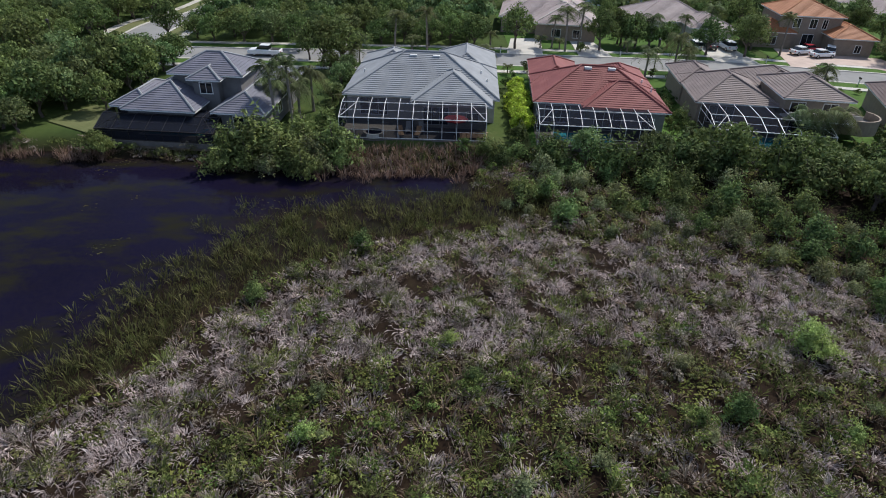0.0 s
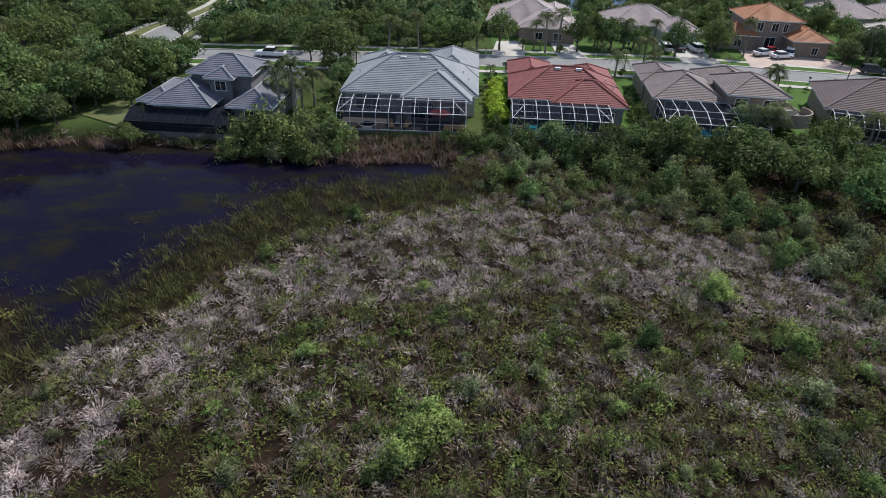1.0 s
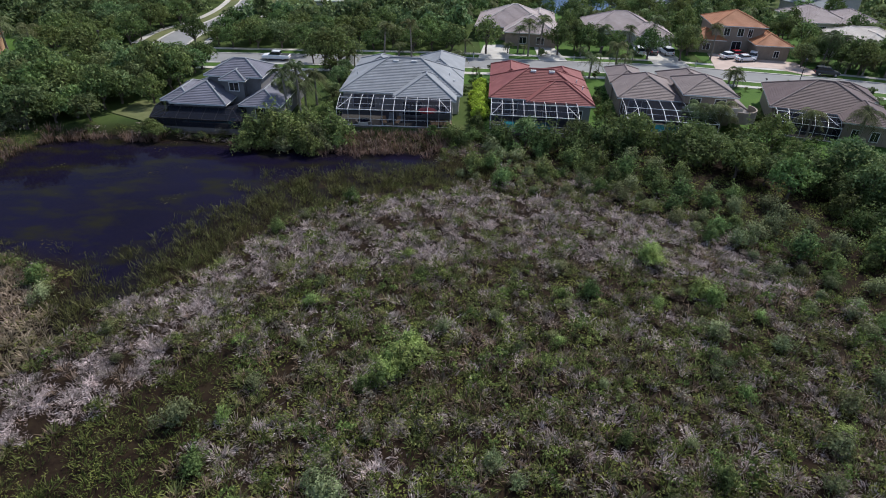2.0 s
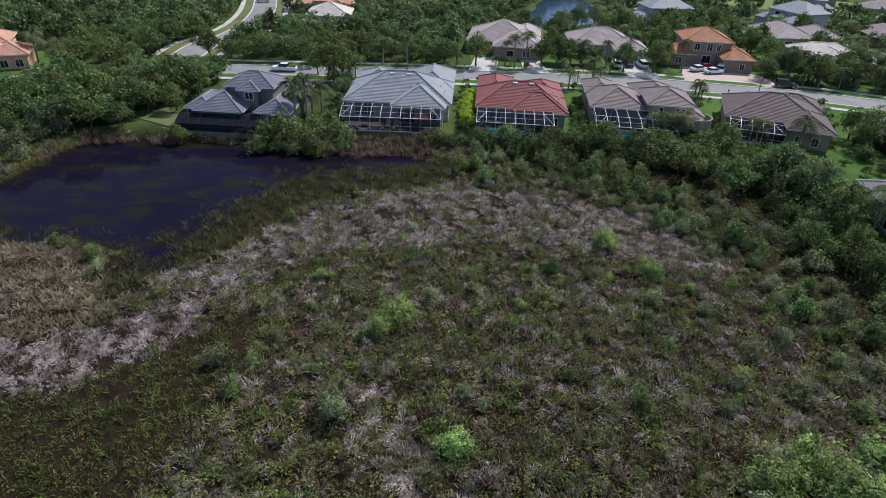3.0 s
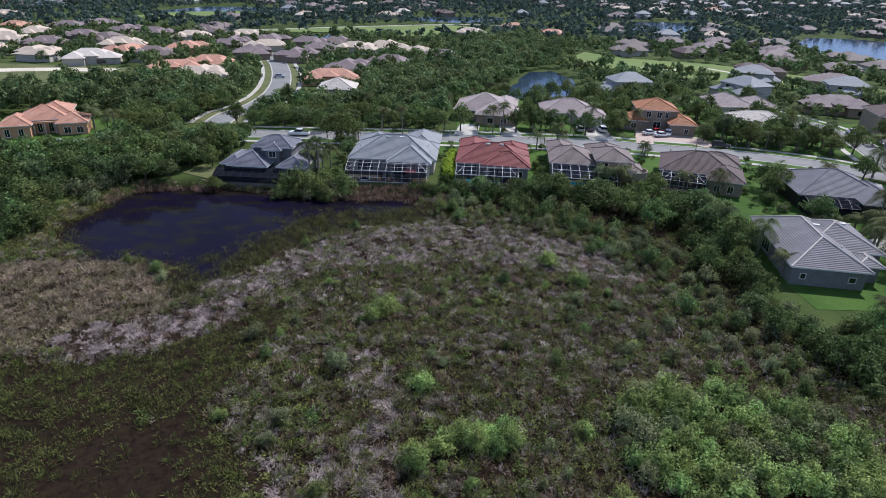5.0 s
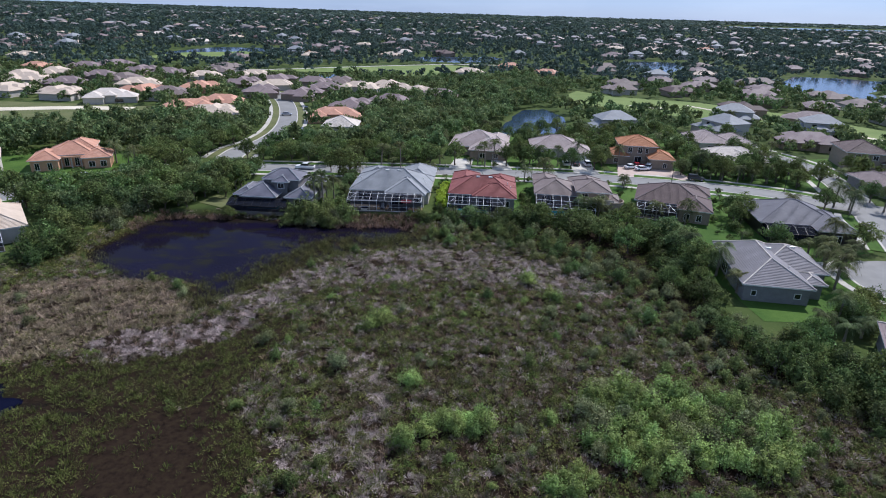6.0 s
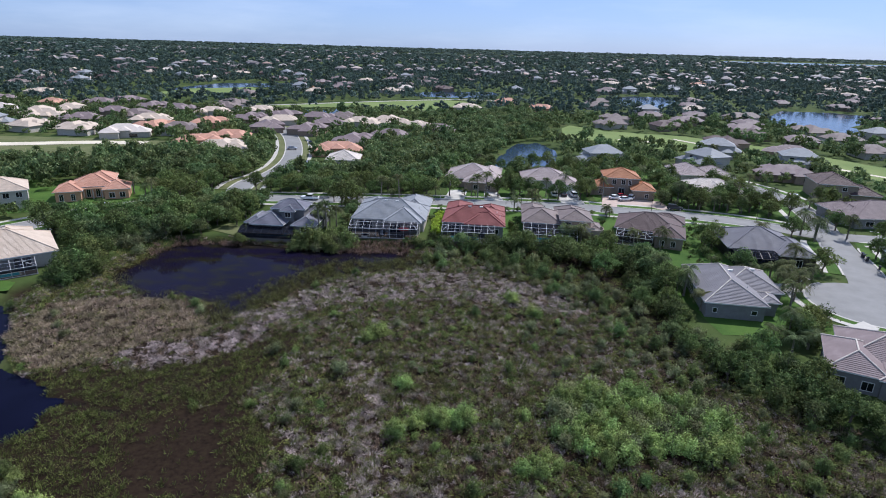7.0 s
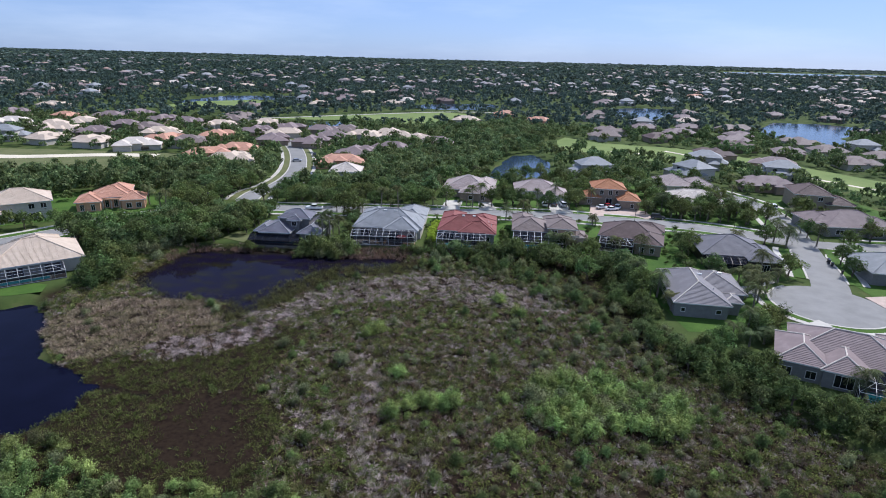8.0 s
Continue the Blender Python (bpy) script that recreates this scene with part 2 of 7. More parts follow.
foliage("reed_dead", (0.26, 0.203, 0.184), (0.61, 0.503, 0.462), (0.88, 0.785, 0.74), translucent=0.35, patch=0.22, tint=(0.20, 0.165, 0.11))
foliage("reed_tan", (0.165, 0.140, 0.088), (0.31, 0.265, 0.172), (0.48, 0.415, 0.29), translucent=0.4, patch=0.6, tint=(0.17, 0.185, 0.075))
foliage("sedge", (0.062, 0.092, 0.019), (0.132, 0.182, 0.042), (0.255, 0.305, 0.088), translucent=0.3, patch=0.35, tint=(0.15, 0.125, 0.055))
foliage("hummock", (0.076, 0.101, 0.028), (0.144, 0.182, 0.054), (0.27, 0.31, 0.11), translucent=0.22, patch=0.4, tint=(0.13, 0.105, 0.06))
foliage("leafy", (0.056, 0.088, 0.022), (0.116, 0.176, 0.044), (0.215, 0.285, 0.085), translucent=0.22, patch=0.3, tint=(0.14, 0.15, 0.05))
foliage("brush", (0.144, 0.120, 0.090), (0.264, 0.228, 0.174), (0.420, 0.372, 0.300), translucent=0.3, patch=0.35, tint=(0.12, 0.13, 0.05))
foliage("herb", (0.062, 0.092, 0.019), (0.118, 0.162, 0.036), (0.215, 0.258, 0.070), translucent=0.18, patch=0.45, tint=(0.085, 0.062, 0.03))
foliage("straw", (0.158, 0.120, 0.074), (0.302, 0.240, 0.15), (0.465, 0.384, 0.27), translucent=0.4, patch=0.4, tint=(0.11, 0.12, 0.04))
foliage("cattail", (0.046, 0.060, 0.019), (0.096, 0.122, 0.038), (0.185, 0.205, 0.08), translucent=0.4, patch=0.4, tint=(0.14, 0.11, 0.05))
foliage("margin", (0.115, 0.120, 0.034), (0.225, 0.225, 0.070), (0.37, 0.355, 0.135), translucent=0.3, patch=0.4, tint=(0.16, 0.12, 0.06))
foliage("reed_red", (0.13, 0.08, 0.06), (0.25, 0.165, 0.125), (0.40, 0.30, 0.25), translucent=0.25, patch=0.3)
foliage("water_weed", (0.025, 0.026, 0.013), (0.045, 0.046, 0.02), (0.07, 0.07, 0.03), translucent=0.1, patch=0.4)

# ---------------------------------------------------------------- geometry helpers


def link(name, me, mat, parent=None, label=""):
    if mat and not me.materials:
        me.materials.append(MATS[mat])
    ob = new(name, me)
    if parent:
        ob.parent = parent
    if label:
        ob["label"] = label
    return ob


def part(name, bm, mat, parent=None, label=""):
    me = bpy.data.meshes.new(name)
    bm.normal_update()
    bm.to_mesh(me)
    bm.free()
    return link(name, me, mat, parent, label)


def from_arrays(name, verts, tris, mat, parent=None, label="", smooth=False):
    """A mesh of numpy vertices and triangles."""
    me = bpy.data.meshes.new(name)
    me.vertices.add(len(verts))
    me.vertices.foreach_set("co", np.asarray(verts, np.float32).ravel())
    tris = np.asarray(tris, np.int32)
    me.loops.add(tris.size)
    me.loops.foreach_set("vertex_index", tris.ravel())
    me.polygons.add(len(tris))
    me.polygons.foreach_set("loop_start", np.arange(0, tris.size, 3, dtype=np.int32))
    me.polygons.foreach_set("loop_total", np.full(len(tris), 3, np.int32))
    me.update(calc_edges=True)
    if smooth:
        me.polygons.foreach_set("use_smooth", np.ones(len(tris), bool))
    return link(name, me, mat, parent, label)


def box(bm, x0, x1, y0, y1, z0, z1):
    v = [bm.verts.new(p) for p in ((x0, y0, z0), (x1, y0, z0), (x1, y1, z0), (x0, y1, z0), (x0, y0, z1), (x1, y0, z1), (x1, y1, z1), (x0, y1, z1))]
    for f in ((0, 3, 2, 1), (4, 5, 6, 7), (0, 1, 5, 4), (1, 2, 6, 5), (2, 3, 7, 6), (3, 0, 4, 7)):
        bm.faces.new([v[i] for i in f])


def a_box(*b):
    bm = bmesh.new()
    box(bm, *b)
    return bm


def bar(bm, a, b, r, sides=4):
    """A straight bar of square or round section from a to b."""
    a, b = Vector(a), Vector(b)
    d = (b - a).normalized()
    u = d.cross(Vector((0, 0, 1)))
    u = Vector((1, 0, 0)) if u.length < 1e-3 else u.normalized()
    w = d.cross(u)
    rings = []
    for p in (a, b):
        rings.append([bm.verts.new(p + r * (math.cos(k) * u + math.sin(k) * w)) for k in [2 * math.pi * (i + 0.5) / sides for i in range(sides)]])
    for i in range(sides):
        j = (i + 1) % sides
        bm.faces.new((rings[0][i], rings[0][j], rings[1][j], rings[1][i]))
    bm.faces.new(rings[0][::-1]), bm.faces.new(rings[1])


def a_bar(a, b, r, sides=4):
    bm = bmesh.new()
    bar(bm, a, b, r, sides)
    return bm


def tube(bm, pts, radii, sides=6):
    """A tapered tube along points."""
    rings = []
    for i, p in enumerate(pts):
        d = (Vector(pts[min(i + 1, len(pts) - 1)]) - Vector(pts[max(i - 1, 0)])).normalized()
        u = d.cross(Vector((0.31, 0.95, 0.05))).normalized()
        w = d.cross(u)
        rings.append([bm.verts.new(Vector(p) + radii[i] * (math.cos(k) * u + math.sin(k) * w)) for k in [2 * math.pi * j / sides for j in range(sides)]])
    for a, b in zip(rings, rings[1:]):
        for i in range(sides):
            j = (i + 1) % sides
            bm.faces.new((a[i], a[j], b[j], b[i]))
    bm.faces.new(rings[-1])


def inside(poly, pts):
    """Which of the points (n, 2) lie in the polygon."""
    p, q = np.asarray(poly, float), np.asarray(pts, float)
    x, y = q[:, 0], q[:, 1]
    hit = np.zeros(len(q), bool)
    for (x0, y0), (x1, y1) in zip(p, np.roll(p, -1, 0)):
        c = (y0 > y) != (y1 > y)
        hit ^= c & (x < (x1 - x0) * (y - y0) / ((y1 - y0) if y1 != y0 else 1e-9) + x0)
    return hit


def edge_distance(poly, pts):
    p, q = np.asarray(poly, float), np.asarray(pts, float)
    best = np.full(len(q), 1e9)
    for a, b in zip(p, np.roll(p, -1, 0)):
        d = b - a
        k = np.clip(((q - a) @ d) / max(d @ d, 1e-9), 0, 1)
        best = np.minimum(best, np.hypot(*(q - a - k[:, None] * d).T))
    return best


def depth_in(poly, pts):
    """Signed distance: positive inside."""
    return np.where(inside(poly, pts), 1, -1) * edge_distance(poly, pts)


def wobble(x, y, size, seed=0):
    """Smooth noise in about -1..1 over the plane."""
    r = np.random.default_rng(seed)
    out, amp = 0, 1.0
    for o in range(4):
        for _ in range(4):
            a, ph = r.uniform(0, 2 * np.pi), r.uniform(0, 2 * np.pi)
            k = 2 * np.pi / (size / 1.9 ** o) * r.uniform(0.7, 1.3)
            out = out + amp * 0.33 * np.sin(k * (np.cos(a) * x + np.sin(a) * y) + ph)
        amp *= 0.55
    return out


# ---------------------------------------------------------------- the plan
MARSH = [(-69, 24), (-62, 36), (-57, 47), (-52, 58), (-38, 60.5), (-14, 60), (8, 60.5), (32, 61), (47, 59), (56, 52), (57, 38), (55, 18), (60, 0), (68, -14), (80, -40), (90, -130), (-90, -130), (-85, -75), (-62, -45), (-50, -27), (-46, -22), (-44, -14), (-42, -8), (-48, -4), (-54, 2), (-61, 11), (-66, 20)]
POND = [(-56, 37), (-55, 45), (-53, 57), (-40, 59), (-24, 57.5), (-12, 55.5), (0, 57), (6, 57.8), (4, 52), (-8, 48), (-16, 45), (-18.5, 37), (-22.7, 30), (-25, 21), (-30, 23), (-39, 27), (-45, 26), (-51, 31)]
LAKE = [(-150, 12), (-80, 17), (-74, 19), (-69.5, 21.5), (-66, 19.5), (-60.6, 10.9), (-54, 2.3), (-48, -4.2), (-42, -7.5), (-39.5, -9.8), (-39.7, -14.5), (-42, -19), (-50, -25), (-64, -42), (-95, -62), (-150, -75)]
MUDHOLE = [(-24, -23), (-25, -14), (-21, -9.5), (-16, -10), (-13, -17), (-9.5, -23.5), (-11, -28), (-20, -26)]
CREEK = [(-43, -8.5), (-36, -8), (-29, -10), (-24, -12), (-24, -15), (-30, -12.5), (-37, -10.5), (-43, -11)]
BACK_POND = [(33, 168), (38, 185), (43, 200), (50, 225), (60, 230), (66, 205), (60, 178), (52, 166), (41, 160)]
LAKE_EAST = [(241, 306), (258, 382), (306, 452), (345, 450), (368, 425), (330, 380), (300, 347), (275, 300), (256, 288)]
LAKE_NORTH = [(166, 512), (200, 570), (225, 590), (258, 575), (245, 530), (223, 498), (200, 455), (184, 448)]
LAKE_NW = [(-262, 500), (-240, 620), (-170, 640), (-160, 590), (-200, 560), (-225, 510)]
LAKE_MID = [(-140, 330), (-130, 350), (-60, 372), (-52, 350), (-100, 322)]
LAKE_FAR = [(-30, 520), (-10, 560), (60, 590), (70, 540), (20, 500)]
GOLF = [(78, 252), (84, 290), (92, 306), (109, 284), (152, 268), (185, 232), (210, 178), (262, 130), (300, 105), (300, 70), (240, 110), (205, 128), (188, 143), (172, 175), (156, 201), (127, 213), (96, 240)]
GOLF_NORTH = [(-122, 372), (-100, 395), (-77, 418), (10, 468), (40, 452), (12, 385), (-20, 362), (-50, 380)]
GOLF_WEST = [(-235, 204), (-145, 204), (-116, 202), (-108, 178), (-110, 164), (-190, 140), (-235, 142)]
GOLF_NW = [(-250, 455), (-238, 520), (-190, 560), (-160, 500), (-185, 445)]
BAND = [(-27, 13), (-31, 19), (-29, 27), (-24, 34), (-20, 42), (-11, 47.5), (0, 51), (8, 53), (16, 50), (12, 46), (2, 43.5), (-4, 41.5), (-13.5, 33.5), (-18.5, 24), (-25, 19)]


def land(x, y):
    """Height of the ground at arrays x, y, and how marshy it is."""
    pts = np.stack([x, y], 1)
    near = (np.abs(x) < 170) & (y < 70) & (y > -140)
    z = np.full(len(x), 1.35)
    wet = np.zeros(len(x))
    if near.any():
        q = pts[near]
        w1 = wobble(q[:, 0], q[:, 1], 14, 1)
        d = depth_in(MARSH, q) + 1.2 * w1
        k = np.clip((d + 2.5) / 4.0, 0, 1)
        k = k * k * (3 - 2 * k)
        low = 0.24 + 0.13 * wobble(q[:, 0], q[:, 1], 6, 2) + 0.10 * wobble(q[:, 0], q[:, 1], 22, 3)
        low = np.maximum(low, 0.06)
        zz = 1.35 * (1 - k) + low * k
        for poly, deep in ((POND, 0.9), (LAKE, 1.5), (CREEK, 0.17)):
            e = depth_in(poly, q) + 1.0 * w1
            s = np.clip((e + 1.5) / 4.0, 0, 1)
            zz -= s * s * (3 - 2 * s) * (deep + np.maximum(zz, 0) * (1 if deep > 1 else 0.6))
        s = np.clip((depth_in(BAND, q) + 0.8 * w1 + 0.8) / 3.0, 0, 1)
        zz -= s * 0.34 * (zz > -0.4)
        s = np.clip((depth_in(MUDHOLE, q) + 1.5 * w1 + 2.0) / 5.0, 0, 1)
        zz = zz * (1 - s) + np.minimum(zz, 0.045 + 0.02 * w1) * s
        z[near], wet[near] = zz, k
    far = ~near & (y > 60)
    if far.any():
        q = pts[far]
        zz = z[far]
        for poly in (BACK_POND, LAKE_EAST, LAKE_NORTH, LAKE_NW, LAKE_MID, LAKE_FAR):
            e = depth_in(poly, q) + 1.0 * wobble(q[:, 0], q[:, 1], 25, 5)
            s = np.clip((e + 3) / 7.0, 0, 1)
            zz = zz - s * 1.8
        z[far] = zz
    r = np.hypot(x, y + 90)
    z = z + 23 * np.clip((r - 1300) / 3600, 0, 1) ** 1.2
    return z, wet


def height_at(x, y):
    return land(np.atleast_1d(np.asarray(x, float)), np.atleast_1d(np.asarray(y, float)))[0]


def axis(lo, hi, fine, reach_lo, reach_hi, grow=1.12):
    a = list(np.arange(lo, hi + fine, fine))
    step = fine
    while a[-1] < reach_hi:
        step *= grow
        a.append(a[-1] + step)
    step = fine
    while a[0] > -reach_lo:
        step *= grow
        a.insert(0, a[0] - step)
    return np.array(a)


def make_ground_sheet():
    xs, ys = axis(-80, 80, 1.5, 4700, 4700, 1.10), axis(-50, 66, 1.5, 1500, 4800, 1.07)
    X, Y = np.meshgrid(xs, ys)
    Z, wet = land(X.ravel(), Y.ravel())
    nx, ny = len(xs), len(ys)
    i = (np.arange(ny - 1)[:, None] * nx + np.arange(nx - 1)[None]).ravel()
    tris = np.concatenate([np.stack([i, i + 1, i + nx + 1], 1), np.stack([i, i + nx + 1, i + nx], 1)])
    ob = from_arrays("ground", np.stack([X.ravel(), Y.ravel(), Z], 1), tris, "earth", smooth=True)
    at = ob.data.attributes.new("wet", "FLOAT", "POINT")
    at.data.foreach_set("value", wet.astype(np.float32))
    tagged(ob, "flat grassy land with a muddy marsh basin", "ground", kind="structure")


def sheet(name, poly, z, mat, label, category, thick=0.0):
    """A flat piece of land or water over a polygon."""
    bm = bmesh.new()
    top = [bm.verts.new((x, y, z)) for x, y in poly]
    f = bm.faces.new(top)
    if thick:
        low = [bm.verts.new((x, y, z - thick)) for x, y in poly]
        for a in range(len(top)):
            b = (a + 1) % len(top)
            bm.faces.new((top[a], top[b], low[b], low[a]))
    bmesh.ops.triangulate(bm, faces=[f])
    bmesh.ops.recalc_face_normals(bm, faces=bm.faces)
    if bm.faces[0].normal.z < 0 and not thick:
        bmesh.ops.reverse_faces(bm, faces=bm.faces)
    return tagged(part(name, bm, mat), label, category, kind="structure")


def grown(poly, d):
    c = np.mean(poly, 0)
    return [tuple(c + (np.array(p) - c) * (1 + d / max(np.hypot(*(np.array(p) - c)), 1))) for p in poly]


make_ground_sheet()


def marsh_water():
    """The still water of the marsh: a fine sheet that knows how shallow it is."""
    xs, ys = np.arange(-57.5, 70.1, 1.25), np.concatenate([np.arange(-128, -50, 6.0), np.arange(-50, 63.1, 1.25)])
    X, Y = np.meshgrid(xs, ys)
    x, y = X.ravel(), Y.ravel()
    nx, ny = len(xs), len(ys)
    i = (np.arange(ny - 1)[:, None] * nx + np.arange(nx - 1)[None]).ravel()
    tris = np.concatenate([np.stack([i, i + 1, i + nx + 1], 1), np.stack([i, i + nx + 1, i + nx], 1)])
    cx, cy = x[tris].mean(1), y[tris].mean(1)
    tris = tris[np.where(cy > 13, True, np.where(cy > -7, cx > -57.5 + (13 - cy) * 0.975, cx > -38))]
    depth = -land(x, y)[0]
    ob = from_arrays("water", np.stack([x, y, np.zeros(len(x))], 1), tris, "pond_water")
    at = ob.data.attributes.new("shallow", "FLOAT", "POINT")
    at.data.foreach_set("value", np.clip(1.05 - depth / 1.05, 0, 1).astype(np.float32))
    tagged(ob, "dark still water of the marsh pond", "water", kind="structure")


marsh_water()
sheet("water", [(-57.5, 63), (-57.5, 13), (-56.2, 11.7), (-39.3, -5.7), (-38, -7), (-38, -128), (-160, -128), (-160, 30), (-70, 63)], 0.0, "lake_deep", "deep lake water coloured navy for the reflected sky", "water")
for nm, poly in (("back", BACK_POND), ("east", LAKE_EAST), ("north", LAKE_NORTH), ("northwest", LAKE_NW), ("middle", LAKE_MID), ("far", LAKE_FAR)):
    sheet("water", grown(poly, 3), 0.9, "lake_water", "blue lake reflecting the sky", "water")


# ---------------------------------------------------------------- roads and lawns
def ribbon(line, width, offset=0.0, closed=False):
    """The two edges of a strip along a line of points, smoothed."""
    p = np.asarray(line, float)
    t = np.linspace(0, len(p) - 1, 10 * (len(p) - 1) + 1)
    k = np.clip(t.astype(int), 0, len(p) - 2)
    f = (t - k)[:, None]
    g = lambda j: p[np.clip(k + j, 0, len(p) - 1)]
    s = 0.5 * (2 * g(0) + (g(1) - g(-1)) * f + (2 * g(-1) - 5 * g(0) + 4 * g(1) - g(2)) * f ** 2 + (-g(-1) + 3 * g(0) - 3 * g(1) + g(2)) * f ** 3)
    d = np.gradient(s, axis=0)
    n = np.stack([-d[:, 1], d[:, 0]], 1) / np.hypot(*d.T)[:, None]
    return s + n * (offset + width / 2), s + n * (offset - width / 2)


def strip(name, line, width, z, mat, label, category, offset=0.0, thick=0.0):
    a, b = ribbon(line, width, offset)
    bm = bmesh.new()
    va, vb = [bm.verts.new((*p, z)) for p in a], [bm.verts.new((*p, z)) for p in b]
    for i in range(len(va) - 1):
        bm.faces.new((va[i], vb[i], vb[i + 1], va[i + 1]))
    if thick:
        la, lb = [bm.verts.new((*p, z - thick)) for p in a], [bm.verts.new((*p, z - thick)) for p in b]
        for i in range(len(va) - 1):
            bm.faces.new((va[i], va[i + 1], la[i + 1], la[i]))
            bm.faces.new((vb[i + 1], vb[i], lb[i], lb[i + 1]))
    bmesh.ops.recalc_face_normals(bm, faces=bm.faces)
    if sum(f.normal.z for f in bm.faces) < 0:
        bmesh.ops.reverse_faces(bm, faces=bm.faces)
    return tagged(part(name, bm, mat), label, category, kind="structure")


STREET = [(-125, 34), (-101, 55), (-86, 73.5), (-68, 90), (-48, 99), (-24, 100), (0, 101), (26, 100.5), (50, 99.5), (68, 96), (88, 91.5), (103, 85), (113, 77), (124, 74), (140, 72), (175, 70)]
NORTH_ROAD = [(-53, 99), (-54, 112), (-54, 121), (-50.5, 132), (-49.5, 152), (-53, 178), (-62, 213), (-74, 245), (-95, 285)]
EAST_ROAD = [(118, 76), (124, 92), (128, 112), (126, 130), (118, 150)]
STEM = [(118, 76), (113.5, 64), (110, 52), (105, 40), (100, 32)]
ROAD_Z = 1.40
strip("road", STREET, 7.6, ROAD_Z, "asphalt", "pale grey asphalt residential street", "road")
strip("road", NORTH_ROAD, 7.0, ROAD_Z + 0.008, "asphalt", "pale grey asphalt side street", "road")
strip("road", EAST_ROAD, 7.0, ROAD_Z + 0.008, "asphalt", "pale grey asphalt side street", "road")
strip("road", STEM, 8.0, ROAD_Z + 0.012, "asphalt", "pale asphalt stub road into the turning circle", "road")
sheet("road", [(98 + 11.5 * math.cos(a), 29 + 11.5 * math.sin(a)) for a in np.linspace(0, 2 * math.pi, 40)[:-1]], ROAD_Z + 0.018, "asphalt", "round asphalt turning circle", "road")
SOUTH_A = STREET[:12] + [(107.5, 81.8)]
SOUTH_B = [(123, 74.2), (131, 73.0), (140, 72), (175, 70)]
NORTH_A = STREET[:4] + [(-61.5, 94.2)]
NORTH_B = [(-44.5, 99.3)] + STREET[5:12] + [(110, 79.6)]
NORTH_C = [(131.5, 72.9), (140, 72), (175, 70)]
EDGES = [(SOUTH_A, 7.6, -1), (SOUTH_B, 7.6, -1), (NORTH_A, 7.6, 1), (NORTH_B, 7.6, 1), (NORTH_C, 7.6, 1)]
for side in (1, -1):
    EDGES += [([(-54, 109.5)] + NORTH_ROAD[2:], 7.0, side), ([(122.5, 87.5)] + EAST_ROAD[2:], 7.0, side), ([(115.2, 67.0), (113.5, 63.5), (110, 52), (106.5, 43.5)], 8.0, side)]
for i, (line, w, side) in enumerate(EDGES):
    up = 0.003 * i
    strip("kerb", line, 0.45, ROAD_Z + 0.10 + up, "concrete", "pale concrete kerb along the street", "kerb", side * (w / 2 + 0.22), 0.12)
    strip("lawn_verge", line, 2.6, ROAD_Z + 0.06 + up, "dry_grass" if line[1:] == NORTH_ROAD[2:] else "lawn_green", "mown green grass verge", "grass", side * (w / 2 + 1.8), 0.08)
    strip("pavement", line, 1.5, ROAD_Z + 0.08 + up, "concrete", "pale concrete pavement", "pavement", side * (w / 2 + 3.9), 0.1)


def ring(name, r0, r1, a0, a1, z, mat, label, category, thick):
    """Part of a flat ring round the turning circle."""
    bm = bmesh.new()
    rows = []
    for a in np.linspace(a0, a1, 40):
        c, d = math.cos(a), math.sin(a)
        rows.append([bm.verts.new((98 + r * c, 29 + r * d, h)) for r, h in ((r0, z - thick), (r0, z), (r1, z), (r1, z - thick))])
    for p, q in zip(rows, rows[1:]):
        for i in range(3):
            bm.faces.new((p[i], p[i + 1], q[i + 1], q[i]))
    bmesh.ops.recalc_face_normals(bm, faces=bm.faces)
    if sum(f.normal.z for f in bm.faces) < 0:
        bmesh.ops.reverse_faces(bm, faces=bm.faces)
    tagged(part(name, bm, mat), label, category, kind="structure")


ring("kerb", 11.5, 11.95, 1.9, 6.0, ROAD_Z + 0.10, "concrete", "pale concrete kerb round the turning circle", "kerb", 0.12)
ring("lawn_verge", 11.95, 13.6, 1.9, 6.0, ROAD_Z + 0.06, "lawn_green", "mown green grass verge", "grass", 0.08)
ring("pavement", 13.6, 15.0, 1.9, 6.0, ROAD_Z + 0.08, "concrete", "pale concrete pavement round the turning circle", "pavement", 0.1)
for nm, poly in (("a", GOLF), ("b", GOLF_NORTH), ("c", GOLF_WEST), ("d", GOLF_NW)):
    sheet("fairway", poly, 1.42, "dry_grass" if nm == "c" else "golf_green", "mown golf fairway of pale green grass", "grass")
LAWNS = [[(-10, 86), (12, 86), (12, 97), (-10, 97)], [(12, 62), (32, 61), (56, 60), (80, 48), (80, 90), (30, 96), (12, 96)], [(58, 62), (62, 14), (84, 14), (86, 40), (100, 45), (104, 60), (98, 78), (80, 88), (76, 60)],
         [(-83, 31), (-70.5, 28.5), (-69, 24.5), (-74, 22), (-84, 21)], [(110, 20), (150, 15), (160, 68), (121, 70), (112, 45)], [(116, 60), (119, 68), (114, 66)],
         [(14, 106), (60, 106), (62, 150), (36, 160), (14, 150)], [(62, 103), (118, 90), (120, 160), (64, 160)], [(132, 78), (170, 76), (170, 140), (132, 130)], [(-125, 62), (-90, 84), (-78, 92), (-82, 115), (-125, 115)]]
for i, poly in enumerate(LAWNS):
    sheet("lawn", poly, 1.385 + 0.005 * i, "lawn_green", "short green house lawn", "grass")
sheet("lawn", [(-46, 65.5), (-38.5, 61.5), (-37.5, 67), (-43.4, 72)], 1.47, "dry_grass", "dry yellowish lawn at the shore", "grass")
